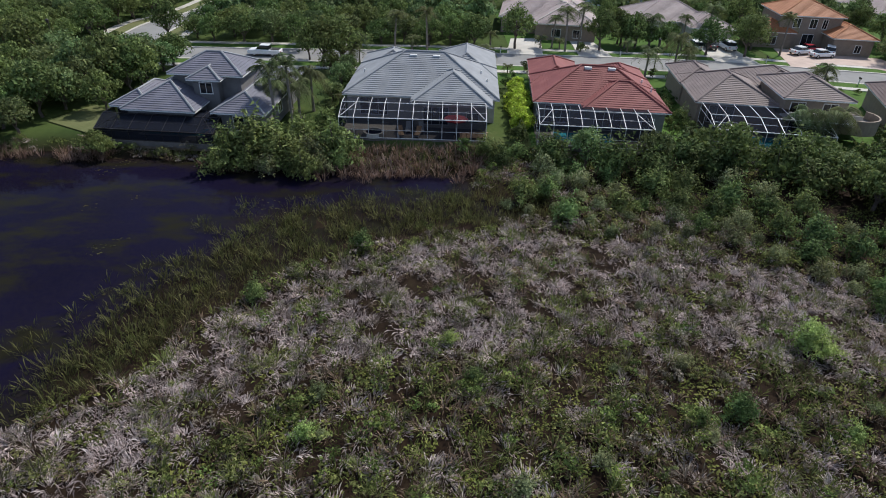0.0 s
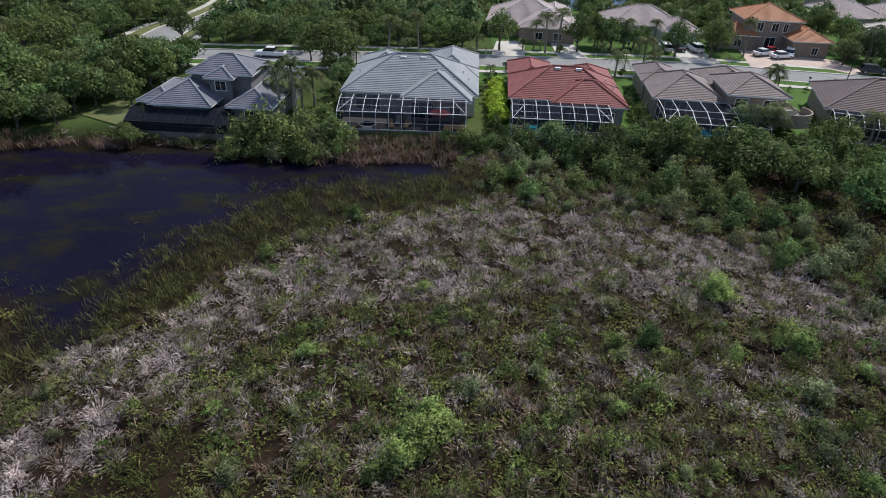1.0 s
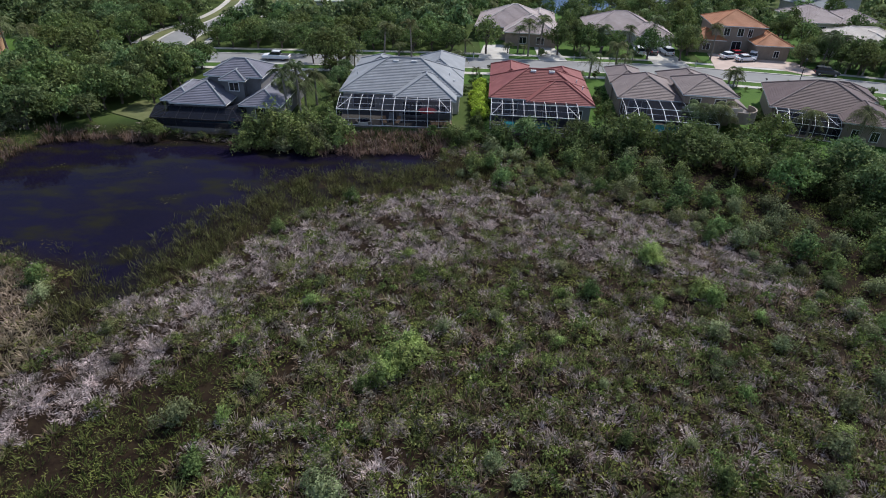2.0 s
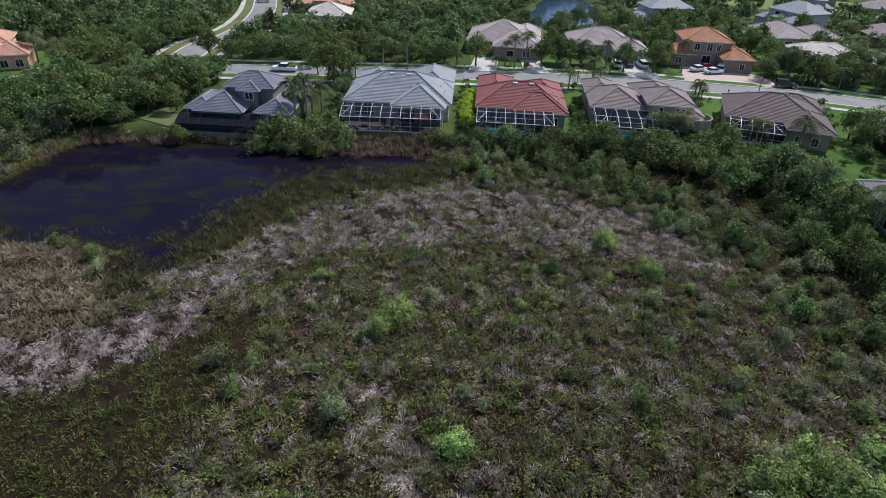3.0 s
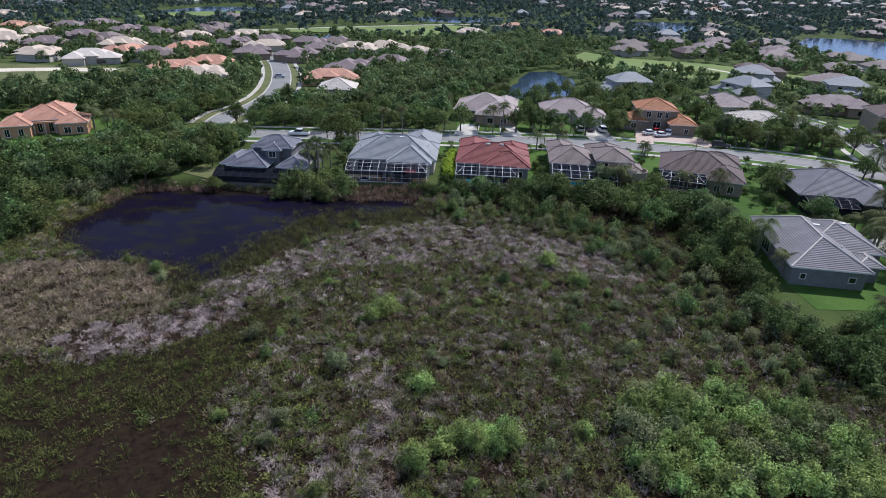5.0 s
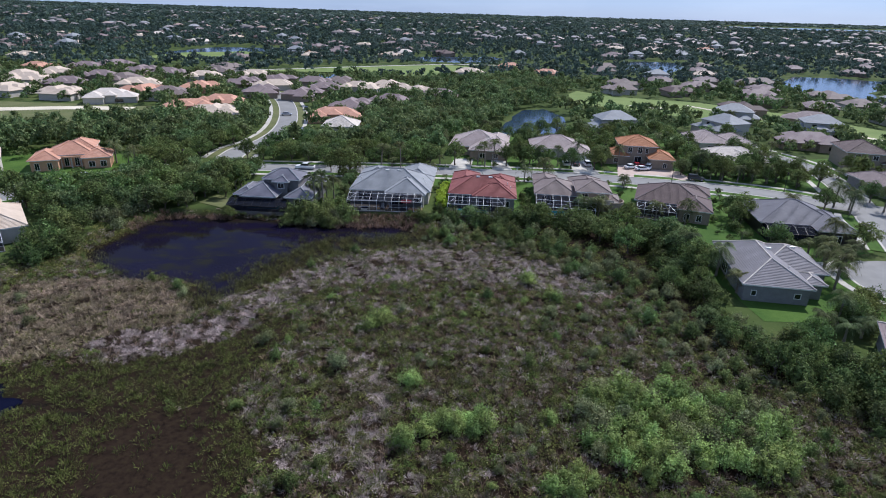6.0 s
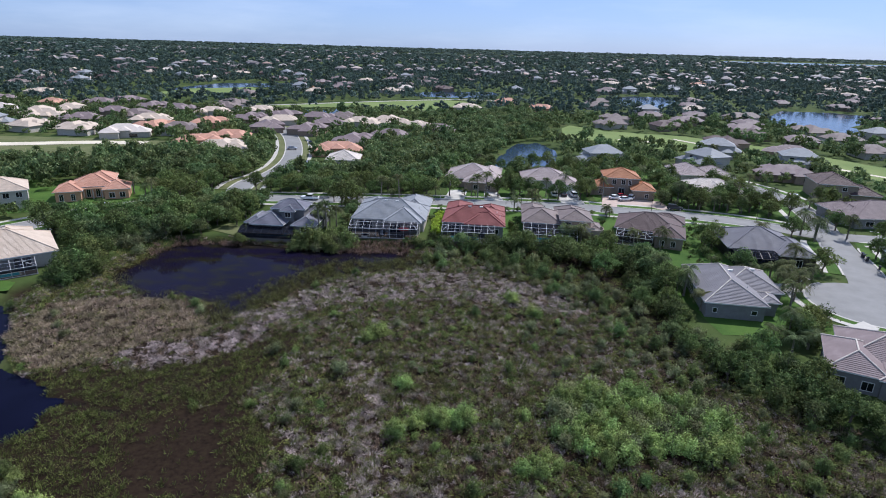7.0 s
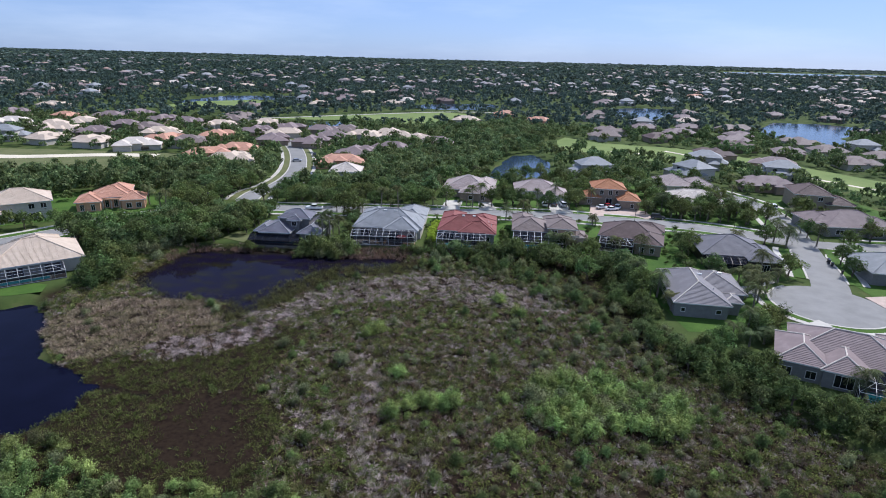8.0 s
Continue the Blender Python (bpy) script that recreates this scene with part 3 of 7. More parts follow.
strip("sand_path", [(-215, 182), (-185, 181), (-150, 192), (-125, 194)], 9, 1.5, "sand", "pale sandy strip along the fairway", "path")
strip("cart_path", [(-140, 372), (-110, 388), (-60, 425), (10, 470), (60, 480)], 4, 1.5, "concrete", "pale concrete cart path", "path")
strip("cart_path", [(300, 85), (240, 122), (200, 150), (168, 205), (140, 255)], 3, 1.5, "sand", "pale cart path over the golf course", "path")


def far_bay():
    """The bay near the horizon, laid over the land."""
    bm = bmesh.new()
    rows = []
    for f in np.linspace(0, 1, 13):
        row = []
        for g in np.linspace(0, 1, 5):
            a = radians(24 + 26 * f)
            r = 2950 + 900 * g * (0.35 + 0.65 * f) + 150 * f
            x, y = r * math.sin(a), r * math.cos(a) - 90
            row.append(bm.verts.new((x, y, float(height_at([x], [y])[0]) + 1.0)))
        rows.append(row)
    for p, q in zip(rows, rows[1:]):
        for i in range(4):
            bm.faces.new((p[i], q[i], q[i + 1], p[i + 1]))
    bmesh.ops.recalc_face_normals(bm, faces=bm.faces)
    if sum(f.normal.z for f in bm.faces) < 0:
        bmesh.ops.reverse_faces(bm, faces=bm.faces)
    tagged(part("water", bm, "lake_water"), "bright strip of bay near the horizon", "water", kind="structure")


far_bay()
BAY = [((2600 + 250 * f) * math.sin(radians(23.5 + 27 * f)), (2600 + 250 * f) * math.cos(radians(23.5 + 27 * f)) - 90) for f in (0, 0.25, 0.5, 0.75, 1.0)] + [((3500 + 850 * f) * math.sin(radians(23.5 + 27 * f)), (3500 + 850 * f) * math.cos(radians(23.5 + 27 * f)) - 90) for f in (1.0, 0.75, 0.5, 0.25, 0)]

# ---------------------------------------------------------------- houses
GROUND_Z = 1.40


def roof_plane(parent, A, B, C, D, course, mat):
    """A tiled slope from the eave A-B up to C-D (C over A, D over B; one point for a triangle), in lapped courses."""
    A, B, C, D = Vector(A), Vector(B), Vector(C), Vector(D)
    nrm = (B - A).cross(C - A if (C - A).length > (D - A).length * 0.5 else D - A).normalized()
    if nrm.z < 0:
        nrm = -nrm
    slope = (((C + D) / 2) - ((A + B) / 2)).length
    n = max(2, int(round(slope / course)))
    lift = min(0.05, course * 0.14)
    bm = bmesh.new()
    rows = []
    for i in range(n):
        for f, up in ((i / n, lift), ((i + 0.999) / n, 0.0)):
            rows.append((bm.verts.new(A.lerp(C, f) + nrm * up), bm.verts.new(B.lerp(D, f) + nrm * up)))
    rows.insert(0, (bm.verts.new(A - nrm * 0.02), bm.verts.new(B - nrm * 0.02)))
    for (a, b), (c, d) in zip(rows, rows[1:]):
        bm.faces.new((a, b, d, c))
    return part("roof_slope", bm, mat, parent)


def hip_roof(parent, x0, x1, y0, y1, z, pitch, mat, course=0.36, over=0.55, cap=None, gable=""):
    """A hipped roof over a rectangle: four slopes, eave board, soffit and ridge caps. gable: the ends (n, s, e, w) that stand upright."""
    x0, x1, y0, y1 = x0 - over, x1 + over, y0 - over, y1 + over
    w, d = x1 - x0, y1 - y0
    h = min(w, d) / 2
    if w >= d:
        r0 = Vector((x0 + (0.02 if "w" in gable else h), (y0 + y1) / 2, z + h * pitch))
        r1 = Vector((x1 - (0.02 if "e" in gable else h), (y0 + y1) / 2, z + h * pitch))
    else:
        r0 = Vector(((x0 + x1) / 2, y0 + (0.02 if "s" in gable else h), z + h * pitch))
        r1 = Vector(((x0 + x1) / 2, y1 - (0.02 if "n" in gable else h), z + h * pitch))
    sw, se, ne, nw = Vector((x0, y0, z)), Vector((x1, y0, z)), Vector((x1, y1, z)), Vector((x0, y1, z))
    planes = [(sw, se, r0, r1), (ne, nw, r1, r0), (se, ne, r1, r1), (nw, sw, r0, r0)] if w >= d else [(sw, se, r0, r0), (ne, nw, r1, r1), (se, ne, r0, r1), (nw, sw, r1, r0)]
    for p in planes:
        roof_plane(parent, *p, course, mat)
    part("soffit", a_box(x0 + 0.05, x1 - 0.05, y0 + 0.05, y1 - 0.05, z - 0.15, z - 0.11), "trim_white", parent)
    bm = bmesh.new()
    t = 0.04
    for bx in ((x0, x1, y0, y0 + t), (x0, x1, y1 - t, y1), (x0, x0 + t, y0 + t, y1 - t), (x1 - t, x1, y0 + t, y1 - t)):
        box(bm, *bx, z - 0.17, z + 0.02)
    part("eave_board", bm, "trim_white", parent)
    up = Vector((0, 0, 0.05))
    ends = [(sw, r0), (nw, r0), (se, r1), (ne, r1)] if w >= d else [(sw, r0), (se, r0), (nw, r1), (ne, r1)]
    for a, b in ends + ([(r0, r1)] if (r1 - r0).length > 0.3 else []):
        part("ridge_cap", a_bar(a + up, b + up, 0.13, 6), cap or mat, parent)


def window_unit(parent, x, y, z, w, h, face, muntins=1):
    """A framed window on a wall; face: s, n, e or w."""
    def at(u0, u1, v0, v1, d0, d1):
        if face in "sn":
            s = -1 if face == "s" else 1
            a, b = sorted((y + s * d0, y + s * d1))
            return a_box(x + u0, x + u1, a, b, z + v0, z + v1)
        s = 1 if face == "e" else -1
        a, b = sorted((x + s * d0, x + s * d1))
        return a_box(a, b, y + u0, y + u1, z + v0, z + v1)
    win = part("window", at(-w / 2, w / 2, 0, h, -0.05, 0.012), "window_glass", parent)
    bm = bmesh.new()
    t = 0.09
    pieces = [(-w / 2 - t, w / 2 + t, -t, 0), (-w / 2 - t, w / 2 + t, h, h + t), (-w / 2 - t, -w / 2, 0, h), (w / 2, w / 2 + t, 0, h)]
    pieces += [(-w / 2 + w * (i + 1) / (muntins + 1) - 0.025, -w / 2 + w * (i + 1) / (muntins + 1) + 0.025, 0, h) for i in range(muntins)]
    for u0, u1, v0, v1 in pieces:
        b2 = at(u0, u1, v0, v1, -0.02, 0.06)
        me = bpy.data.meshes.new("tmp")
        b2.to_mesh(me), b2.free()
        bm.from_mesh(me)
        bpy.data.meshes.remove(me)
    part("frame", bm, "trim_white", win)


def block_walls(parent, x0, x1, y0, y1, z0, z1, mat):
    """Walls of one block: a hollow shell 0.25 thick."""
    bm = bmesh.new()
    t = 0.25
    for bx in ((x0, x1, y0, y0 + t), (x0, x1, y1 - t, y1), (x0, x0 + t, y0 + t, y1 - t), (x1 - t, x1, y0 + t, y1 - t)):
        box(bm, *bx, z0, z1)
    return part("wall", bm, mat, parent)


def cage(parent_name, label, spec, rot_pose, metal, screen):
    """A screened pool cage. spec: x0, x1, y0 (front), y1 (at the house), zf (front height), zb (height at the house), bays, mansard depth."""
    x0, x1, y0, y1, zf, zb, bays, run = spec
    root = new("pool_cage")
    root.matrix_world = rot_pose
    tagged(root, label, "pool cage")
    g = GROUND_Z + 0.06
    xs = np.linspace(x0, x1, bays + 1)
    r = 0.04
    for x in xs:
        part("post", a_bar((x, y0, g), (x, y0, zf), r), metal, root)
        part("rafter", a_bar((x, y0, zf), (x, y0 + run, zb), r), metal, root)
        part("rafter", a_bar((x, y0 + run, zb), (x, y1, zb), r), metal, root)
    for z, rr in ((g + 0.05, 0.05), (g + 1.0, 0.025), (zf, 0.055)):
        part("rail", a_bar((x0, y0, z), (x1, y0, z), rr), metal, root)
    part("purlin", a_bar((x0, y0 + run, zb), (x1, y0 + run, zb), 0.045), metal, root)
    part("purlin", a_bar((x0, y0 + run / 2, (zf + zb) / 2), (x1, y0 + run / 2, (zf + zb) / 2), 0.022), metal, root)
    ns = max(1, int((y1 - y0) / 2.2))
    for x, s in ((x0, 1), (x1, -1)):
        for i in range(1, ns + 1):
            y = y0 + (y1 - y0) * i / ns
            top = zf + (zb - zf) * min(1, (y - y0) / run)
            part("post", a_bar((x, y, g), (x, y, top), r), metal, root)
        part("rail", a_bar((x, y0, g + 1.0), (x, y1, g + 1.0), 0.025), metal, root)
        part("rail", a_bar((x, y0, zf), (x, y1, zf), 0.035), metal, root)
        part("brace", a_bar((x, y0, zf), (x + s * (xs[1] - xs[0]), y0 + run, zb), 0.032), metal, root)
    bm = bmesh.new()
    e = 0.01
    def quad(*p):
        bm.faces.new([bm.verts.new(q) for q in p])
    for a, b in zip(xs, xs[1:]):
        quad((a, y0 + e, g), (b, y0 + e, g), (b, y0 + e, zf), (a, y0 + e, zf))
        quad((a, y0 + e, zf), (b, y0 + e, zf), (b, y0 + run, zb - e), (a, y0 + run, zb - e))
        quad((a, y0 + run, zb - e), (b, y0 + run, zb - e), (b, y1, zb - e), (a, y1, zb - e))
    for x in (x0 + e, x1 - e):
        quad((x, y0, g), (x, y0, zf), (x, y0 + run, zb), (x, y1, zb), (x, y1, g))
    part("screen", bm, screen, root, "dark fine insect screen")
    return root


def house(label, cx, cy, rot, blocks, roof, wall, cap=None, course=0.36, windows=(), garage=None, door=None, name="house"):
    """blocks: x0, x1, y0, y1, eave height, pitch, gables. windows: x, y, z, w, h, face."""
    root = new(name)
    root.matrix_world = pose(cx, cy, 0, 0, 0, rot)
    tagged(root, label, "house")
    for x0, x1, y0, y1, ez, pitch, gab in blocks:
        block_walls(root, x0, x1, y0, y1, GROUND_Z - 0.3, ez - 0.13, wall)
        hip_roof(root, x0, x1, y0, y1, ez, pitch, roof, course, cap=cap, gable=gab)
    for wd in windows:
        window_unit(root, *wd)
    if garage:
        x, y, w, face = garage
        gd = part("garage_door", a_box(x - w / 2, x + w / 2, y - 0.06, y + 0.02, GROUND_Z, GROUND_Z + 2.2), "garage_door", root, "white panelled garage door")
        for i in range(1, 4):
            part("panel_line", a_box(x - w / 2 + 0.1, x + w / 2 - 0.1, y - 0.075, y - 0.062, GROUND_Z + 0.55 * i - 0.5, GROUND_Z + 0.55 * i - 0.06), "garage_door", gd)
    if door:
        x, y = door
        part("door", a_box(x - 0.6, x + 0.6, y - 0.05, y + 0.02, GROUND_Z, GROUND_Z + 2.2), "front_door", root)
    return root


def roof_vents(parent, spots):
    """Small lead-topped vents and skylights: x, y, z, kind."""
    for x, y, z, k in spots:
        if k == "sky":
            part("skylight", a_box(x - 0.45, x + 0.45, y - 0.22, y + 0.22, z - 0.3, z + 0.02), "trim_white", parent, "white flat skylight")
        else:
            bm = bmesh.new()
            bar(bm, (x, y, z - 0.4), (x, y, z + 0.25), 0.1, 8)
            part("vent_pipe", bm, "trim_white", parent)


E_Z = 4.5
# the slate house with the tall middle and the dark cage
house("two-storey house with slate grey tiled hip roofs", -27, 66, -4, [
    (-3.6, 4.4, 1.2, 7.4, 7.2, 0.5, ""), (-9.2, -5.4, -2.6, 5.4, 4.3, 0.5, ""), (-7.4, 0.2, -3.6, 6.6, 4.3, 0.5, ""), (3.0, 8.2, -3.4, 8.0, 4.3, 0.5, ""), (-4.6, 8.0, 4.0, 12.6, E_Z, 0.5, ""), (-0.9, 2.1, 0.1, 4.4, 6.9, 0.5, "")],
    "tile_slate", "stucco_shade", "tile_grey", windows=[(0.6, 0.1, 5.2, 1.4, 1.2, "s"), (6.0, -3.4, 2.2, 2.4, 1.6, "s"), (8.2, 3, 2.4, 1.4, 1.3, "e")])
cage("cage", "dark bronze screened pool cage at the slate house", (-10.2, 3.4, -6.3, -1.6, 2.7, 3.7, 7, 2.4), pose(-27, 66, 0, 0, 0, -4), "bronze_metal", "bronze_screen")
# the grey house
h2 = house("single-storey house with pale grey tiled hip roof", -1.2, 69, -3, [
    (-9.3, 9.2, 0.6, 14.0, E_Z, 0.52, ""), (-0.6, 8.3, -2.2, 8.0, E_Z, 0.52, ""), (1.5, 9.2, 10.0, 23.5, E_Z, 0.5, ""), (-9.3, -1.0, 10.0, 20.0, E_Z, 0.45, "")],
    "tile_grey", "stucco_white", windows=[(-6, 0.6, 1.9, 3.4, 2.1, "s", 2), (2.0, -2.2, 1.9, 3.0, 2.1, "s", 2), (6.5, -2.2, 2.3, 1.4, 1.3, "s"), (9.2, 4, 2.4, 1.2, 1.2, "e"), (-9.3, 6, 2.4, 1.2, 1.2, "w")])
roof_vents(h2, [(-1.5, 6.6, 8.0, "sky"), (1.5, 6.6, 8.0, "sky"), (7.4, 7.2, 5.9, "pipe"), (8.2, 5, 5.4, "pipe"), (-8.0, 6.5, 5.7, "pipe")])
cage("cage", "white framed screened pool cage at the grey house", (-9.2, 7.9, -6.4, -1.6, 3.9, 4.75, 10, 3.0), pose(-1.2, 69, 0, 0, 0, -1), "trim_white", "insect_screen")
# the red house
h3 = house("single-storey house with weathered red tiled roof", 20.8, 68, -5, [
    (-7.6, 7.7, 0.2, 11.4, E_Z, 0.52, ""), (-1.8, 7.7, -1.6, 6.5, E_Z, 0.5, ""), (-7.6, -1.6, 8.0, 19.5, E_Z, 0.45, ""), (1.0, 7.6, 8.0, 17.0, E_Z, 0.45, "")],
    "tile_red", "stucco_grey", windows=[(-5, 0.2, 1.9, 3.0, 2.1, "s", 2), (1.0, -1.6, 1.9, 3.2, 2.1, "s", 2), (5.8, -1.6, 2.2, 1.4, 1.3, "s"), (7.7, 4, 2.4, 1.2, 1.2, "e")])
roof_vents(h3, [(-1.2, 5.3, 7.6, "sky"), (1.8, 5.3, 7.6, "sky"), (6.0, 6.0, 5.9, "pipe"), (6.8, 3.6, 5.6, "pipe")])
cage("cage", "white framed screened pool cage at the red house", (-7.7, 5.4, -6.6, -1.2, 3.9, 4.7, 8, 3.2), pose(20.8, 68, 0, 0, 0, -4), "trim_white", "insect_screen")
# the tan house with an upper storey
h4 = house("partly two-storey house with tan tiled hip roofs", 42, 69, -7, [
    (-8.0, 1.4, 0.6, 12.0, E_Z, 0.45, ""), (1.6, 9.0, -1.0, 8.0, 6.1, 0.42, ""), (-8.2, -3.0, 9.0, 18.0, E_Z, 0.45, ""), (1.0, 8.6, 7.0, 17.0, E_Z, 0.45, ""), (9.2, 11.6, 0.5, 6.0, 3.6, 0.4, "")],
    "tile_tan", "stucco_beige", windows=[(-5, 0.6, 1.9, 3.0, 2.1, "s", 2), (3.2, -1.0, 4.2, 1.6, 1.3, "s"), (7.0, -1.0, 4.2, 1.6, 1.3, "s"), (4.6, -1.0, 1.8, 3.4, 2.1, "s", 2)])
part("balcony_floor", a_box(1.4, 9.8, -3.4, -1.05, 3.9, 4.1), "trim_white", h4)
part("balcony_rail", a_box(1.4, 9.8, -3.4, -3.3, 4.1, 5.0), "stucco_white", h4, "pale balcony parapet")
cage("cage", "white framed screened pool cage at the tan house", (-7.9, 5.4, -8.2, -0.6, 3.9, 4.6, 7, 3.2), pose(42, 69, 0, 0, 0, -8), "trim_white", "insect_screen")
# the brown house
house("single-storey house with dark brown tiled roof", 66.5, 67, -20, [
    (-8.6, 6.8, -2.0, 11.0, E_Z, 0.45, ""), (1.0, 7.6, -5.6, 4.0, E_Z, 0.45, ""), (-1.0, 7.6, 8.0, 15.0, E_Z, 0.42, "")],
    "tile_brown", "stucco_beige", "tile_tan", windows=[(2.8, -5.6, 2.0, 1.0, 1.4, "s"), (5.4, -5.6, 2.0, 1.0, 1.4, "s"), (-5, -2.0, 1.9, 3.0, 2.1, "s", 2), (7.6, -1, 2.3, 1.2, 1.2, "e")])
cage("cage", "white framed screened pool cage at the brown house", (-8.2, 0.6, -6.6, -2.6, 3.6, 4.5, 5, 2.4), pose(66.5, 67, 0, 0, 0, -20), "trim_white", "insect_screen")
# the dark grey house
house("wide single-storey house with dark grey tiled roof", 89.5, 58, -8, [
    (-8.2, 8.0, -5.4, 9.5, E_Z, 0.42, ""), (2.0, 9.5, -9.0, 4.0, E_Z, 0.42, "")],
    "tile_ash", "bronze_metal", windows=[(-4, -5.4, 1.9, 3.4, 2.0, "s", 2), (5.6, -9.0, 1.9, 2.0, 1.6, "s", 2)])
cage("cage", "dark bronze screened pool cage at the dark grey house", (-8.0, 1.4, -10.0, -5.6, 3.6, 4.5, 5, 2.2), pose(89.5, 58, 0, 0, 0, -8), "bronze_metal", "bronze_screen")
# the pale grey house on the corner lot
h7 = house("single-storey house with pale grey tiled hip roof", 69.8, 29.5, -9, [
    (-6.6, 3.6, -9.3, 9.5, E_Z, 0.5, ""), (-2.0, 8.6, -2.0, 9.5, E_Z, 0.45, ""), (3.7, 6.6, -6.4, -2.2, 4.2, 0.4, "")],
    "tile_lilac", "stucco_grey", "tile_white", windows=[(1.8, -9.3, 2.5, 0.9, 0.8, "s", 0), (-5.0, -9.3, 2.5, 0.7, 0.8, "s", 0), (-6.6, 2, 1.9, 3.0, 2.1, "w", 2)])
roof_vents(h7, [(0.2, 2.4, 6.9, "sky"), (4.6, 3.6, 7.0, "sky"), (1.6, -4.2, 5.9, "pipe")])
# the rose tiled house by the turning circle
h8 = house("sprawling house with rose brown tiled roofs", 82.5, 0, -28, [
    (-8.0, 9.0, -3.0, 9.0, E_Z, 0.48, ""), (-10.0, -3.0, -7.0, 4.0, E_Z, 0.48, ""), (-3.5, 2.5, -7.5, 2.0, E_Z, 0.48, ""), (6.0, 12.0, 2.0, 12.0, E_Z, 0.48, "")],
    "tile_pink", "stucco_grey", "tile_white", windows=[(-8.5, -7.0, 2.0, 1.4, 1.3, "s"), (-5.0, -7.0, 2.0, 1.4, 1.3, "s"), (-0.5, -7.5, 1.9, 2.6, 2.0, "s", 2), (6, -3.0, 1.9, 3.0, 2.0, "s", 2)])
part("chimney", a_box(6.6, 7.4, 1.6, 2.3, 6.0, 8.0), "stucco_grey", h8)
cage("cage", "white framed screened pool cage over a blue pool", (1.2, 12.0, -10.5, -3.6, 3.4, 4.3, 5, 2.6), pose(82.5, 0, 0, 0, 0, -28), "trim_white", "insect_screen")
# houses across and along the streets
house("single-storey house with grey roof past the turning circle", 124, 48, -10, [(-7, 8, -7, 7, E_Z, 0.45, ""), (-2, 9, -11, -2, E_Z, 0.45, "")], "tile_grey", "stucco_grey", windows=[(-7, 0, 2.2, 1.6, 1.3, "w"), (4, -11, 2.2, 1.6, 1.3, "s")])
house("house with wide tan tiled roof by the corner", 140, 91, -2, [(-10, 10, -8, 7, E_Z, 0.45, ""), (-12, -4, -4, 8, E_Z, 0.45, ""), (2, 11, -9, 2, E_Z, 0.45, "")], "tile_pink", "stucco_grey", windows=[(-6, -8, 2.1, 2.2, 1.4, "s"), (5, -9, 2.1, 2.2, 1.4, "s")])
house("two-storey house with brown tiled roof", 147, 122, -15, [(-7, 5, -7, 8, 7.2, 0.42, ""), (3, 12, -8, 4, E_Z, 0.42, "")], "tile_brown", "stucco_beige", windows=[(-4, -7, 5.2, 1.4, 1.3, "s"), (1, -7, 5.2, 1.4, 1.3, "s"), (-3, -7, 2.0, 1.4, 1.4, "s")])
house("single-storey house with pale grey tiled roofs", 103, 120, -4, [(-9, 9, -6, 6, E_Z, 0.42, ""), (-3, 4, -8, 4, E_Z, 0.55, ""), (4, 9, -8, 3, E_Z, 0.45, "")], "tile_white", "stucco_white", windows=[(-6, -6, 2.1, 2, 1.4, "s"), (6.5, -8, 2.1, 2, 1.4, "s")])
house("house with tan tiled hip roofs behind the palms", 110, 148, 0, [(-9, 2, -9, 8, E_Z, 0.45, ""), (-1, 10, -10, 3, E_Z, 0.45, "")], "tile_blush", "stucco_white", windows=[(5, -10, 2.1, 2, 1.4, "s"), (-5, -9, 2.1, 2, 1.4, "s")])
house("two-storey house with orange tiled roofs and forecourt", 73, 121, -8, [(-5.5, 5.5, -5.0, 6.0, 7.4, 0.42, ""), (3.0, 10.0, -10.0, 0.0, 4.6, 0.45, ""), (-10.0, -3.0, -6.0, 1.0, 4.4, 0.45, "")],
      "tile_orange", "stucco_beige", windows=[(-2.5, -5.0, 5.2, 1.2, 1.6, "s"), (0.5, -5.0, 5.2, 1.2, 1.6, "s"), (2.6, -5.0, 5.2, 0.8, 1.6, "s"), (0.2, -5.0, 1.8, 2.0, 2.2, "s"), (-6.5, -6.0, 2.1, 1.4, 1.4, "s"), (7.5, -10, 2.1, 1.0, 1.3, "s")])
house("single-storey house with grey tiled roof and double garage", 49.5, 125.5, -3, [(-9, 7, -3, 10, E_Z, 0.45, ""), (1.0, 9.0, -8.5, 2.0, E_Z, 0.42, "")], "tile_blush", "stucco_white", windows=[(-5, -3, 2.1, 2, 1.4, "s")], garage=(5.0, -8.5, 5.0, "s"))
house("house with pale rose tiled roofs and two driveways", 23, 126, -8, [(-9, 8, -4, 12, E_Z, 0.45, ""), (-2, 9.5, -9, 4, E_Z, 0.45, ""), (2, 9, 2, 16, E_Z, 0.45, "")], "tile_blush", "stucco_beige", "tile_white", windows=[(-6, -4, 2.1, 2.4, 1.4, "s"), (2, -9, 2.1, 1.6, 1.4, "s"), (6, -9, 2.1, 1.6, 1.4, "s")])
l1 = house("large house with salmon orange tiled roofs", -93, 97, 22, [(-6, 5, -3, 7, 5.0, 0.5, ""), (-9.5, -3, -6.5, 3, E_Z, 0.5, ""), (3, 9.5, -6, 2, E_Z, 0.5, ""), (-2, 5, 1, 10, 5.8, 0.5, "")],
      "tile_salmon", "stucco_peach", windows=[(-8, -6.5, 1.8, 1.0, 1.8, "s"), (-5, -6.5, 1.8, 1.0, 1.8, "s"), (5, -6, 1.9, 1.4, 1.5, "s"), (7.8, -6, 1.9, 1.4, 1.5, "s"), (-1.5, -3, 1.8, 1.0, 2.4, "s"), (1, -3, 1.8, 1.0, 2.4, "s")])
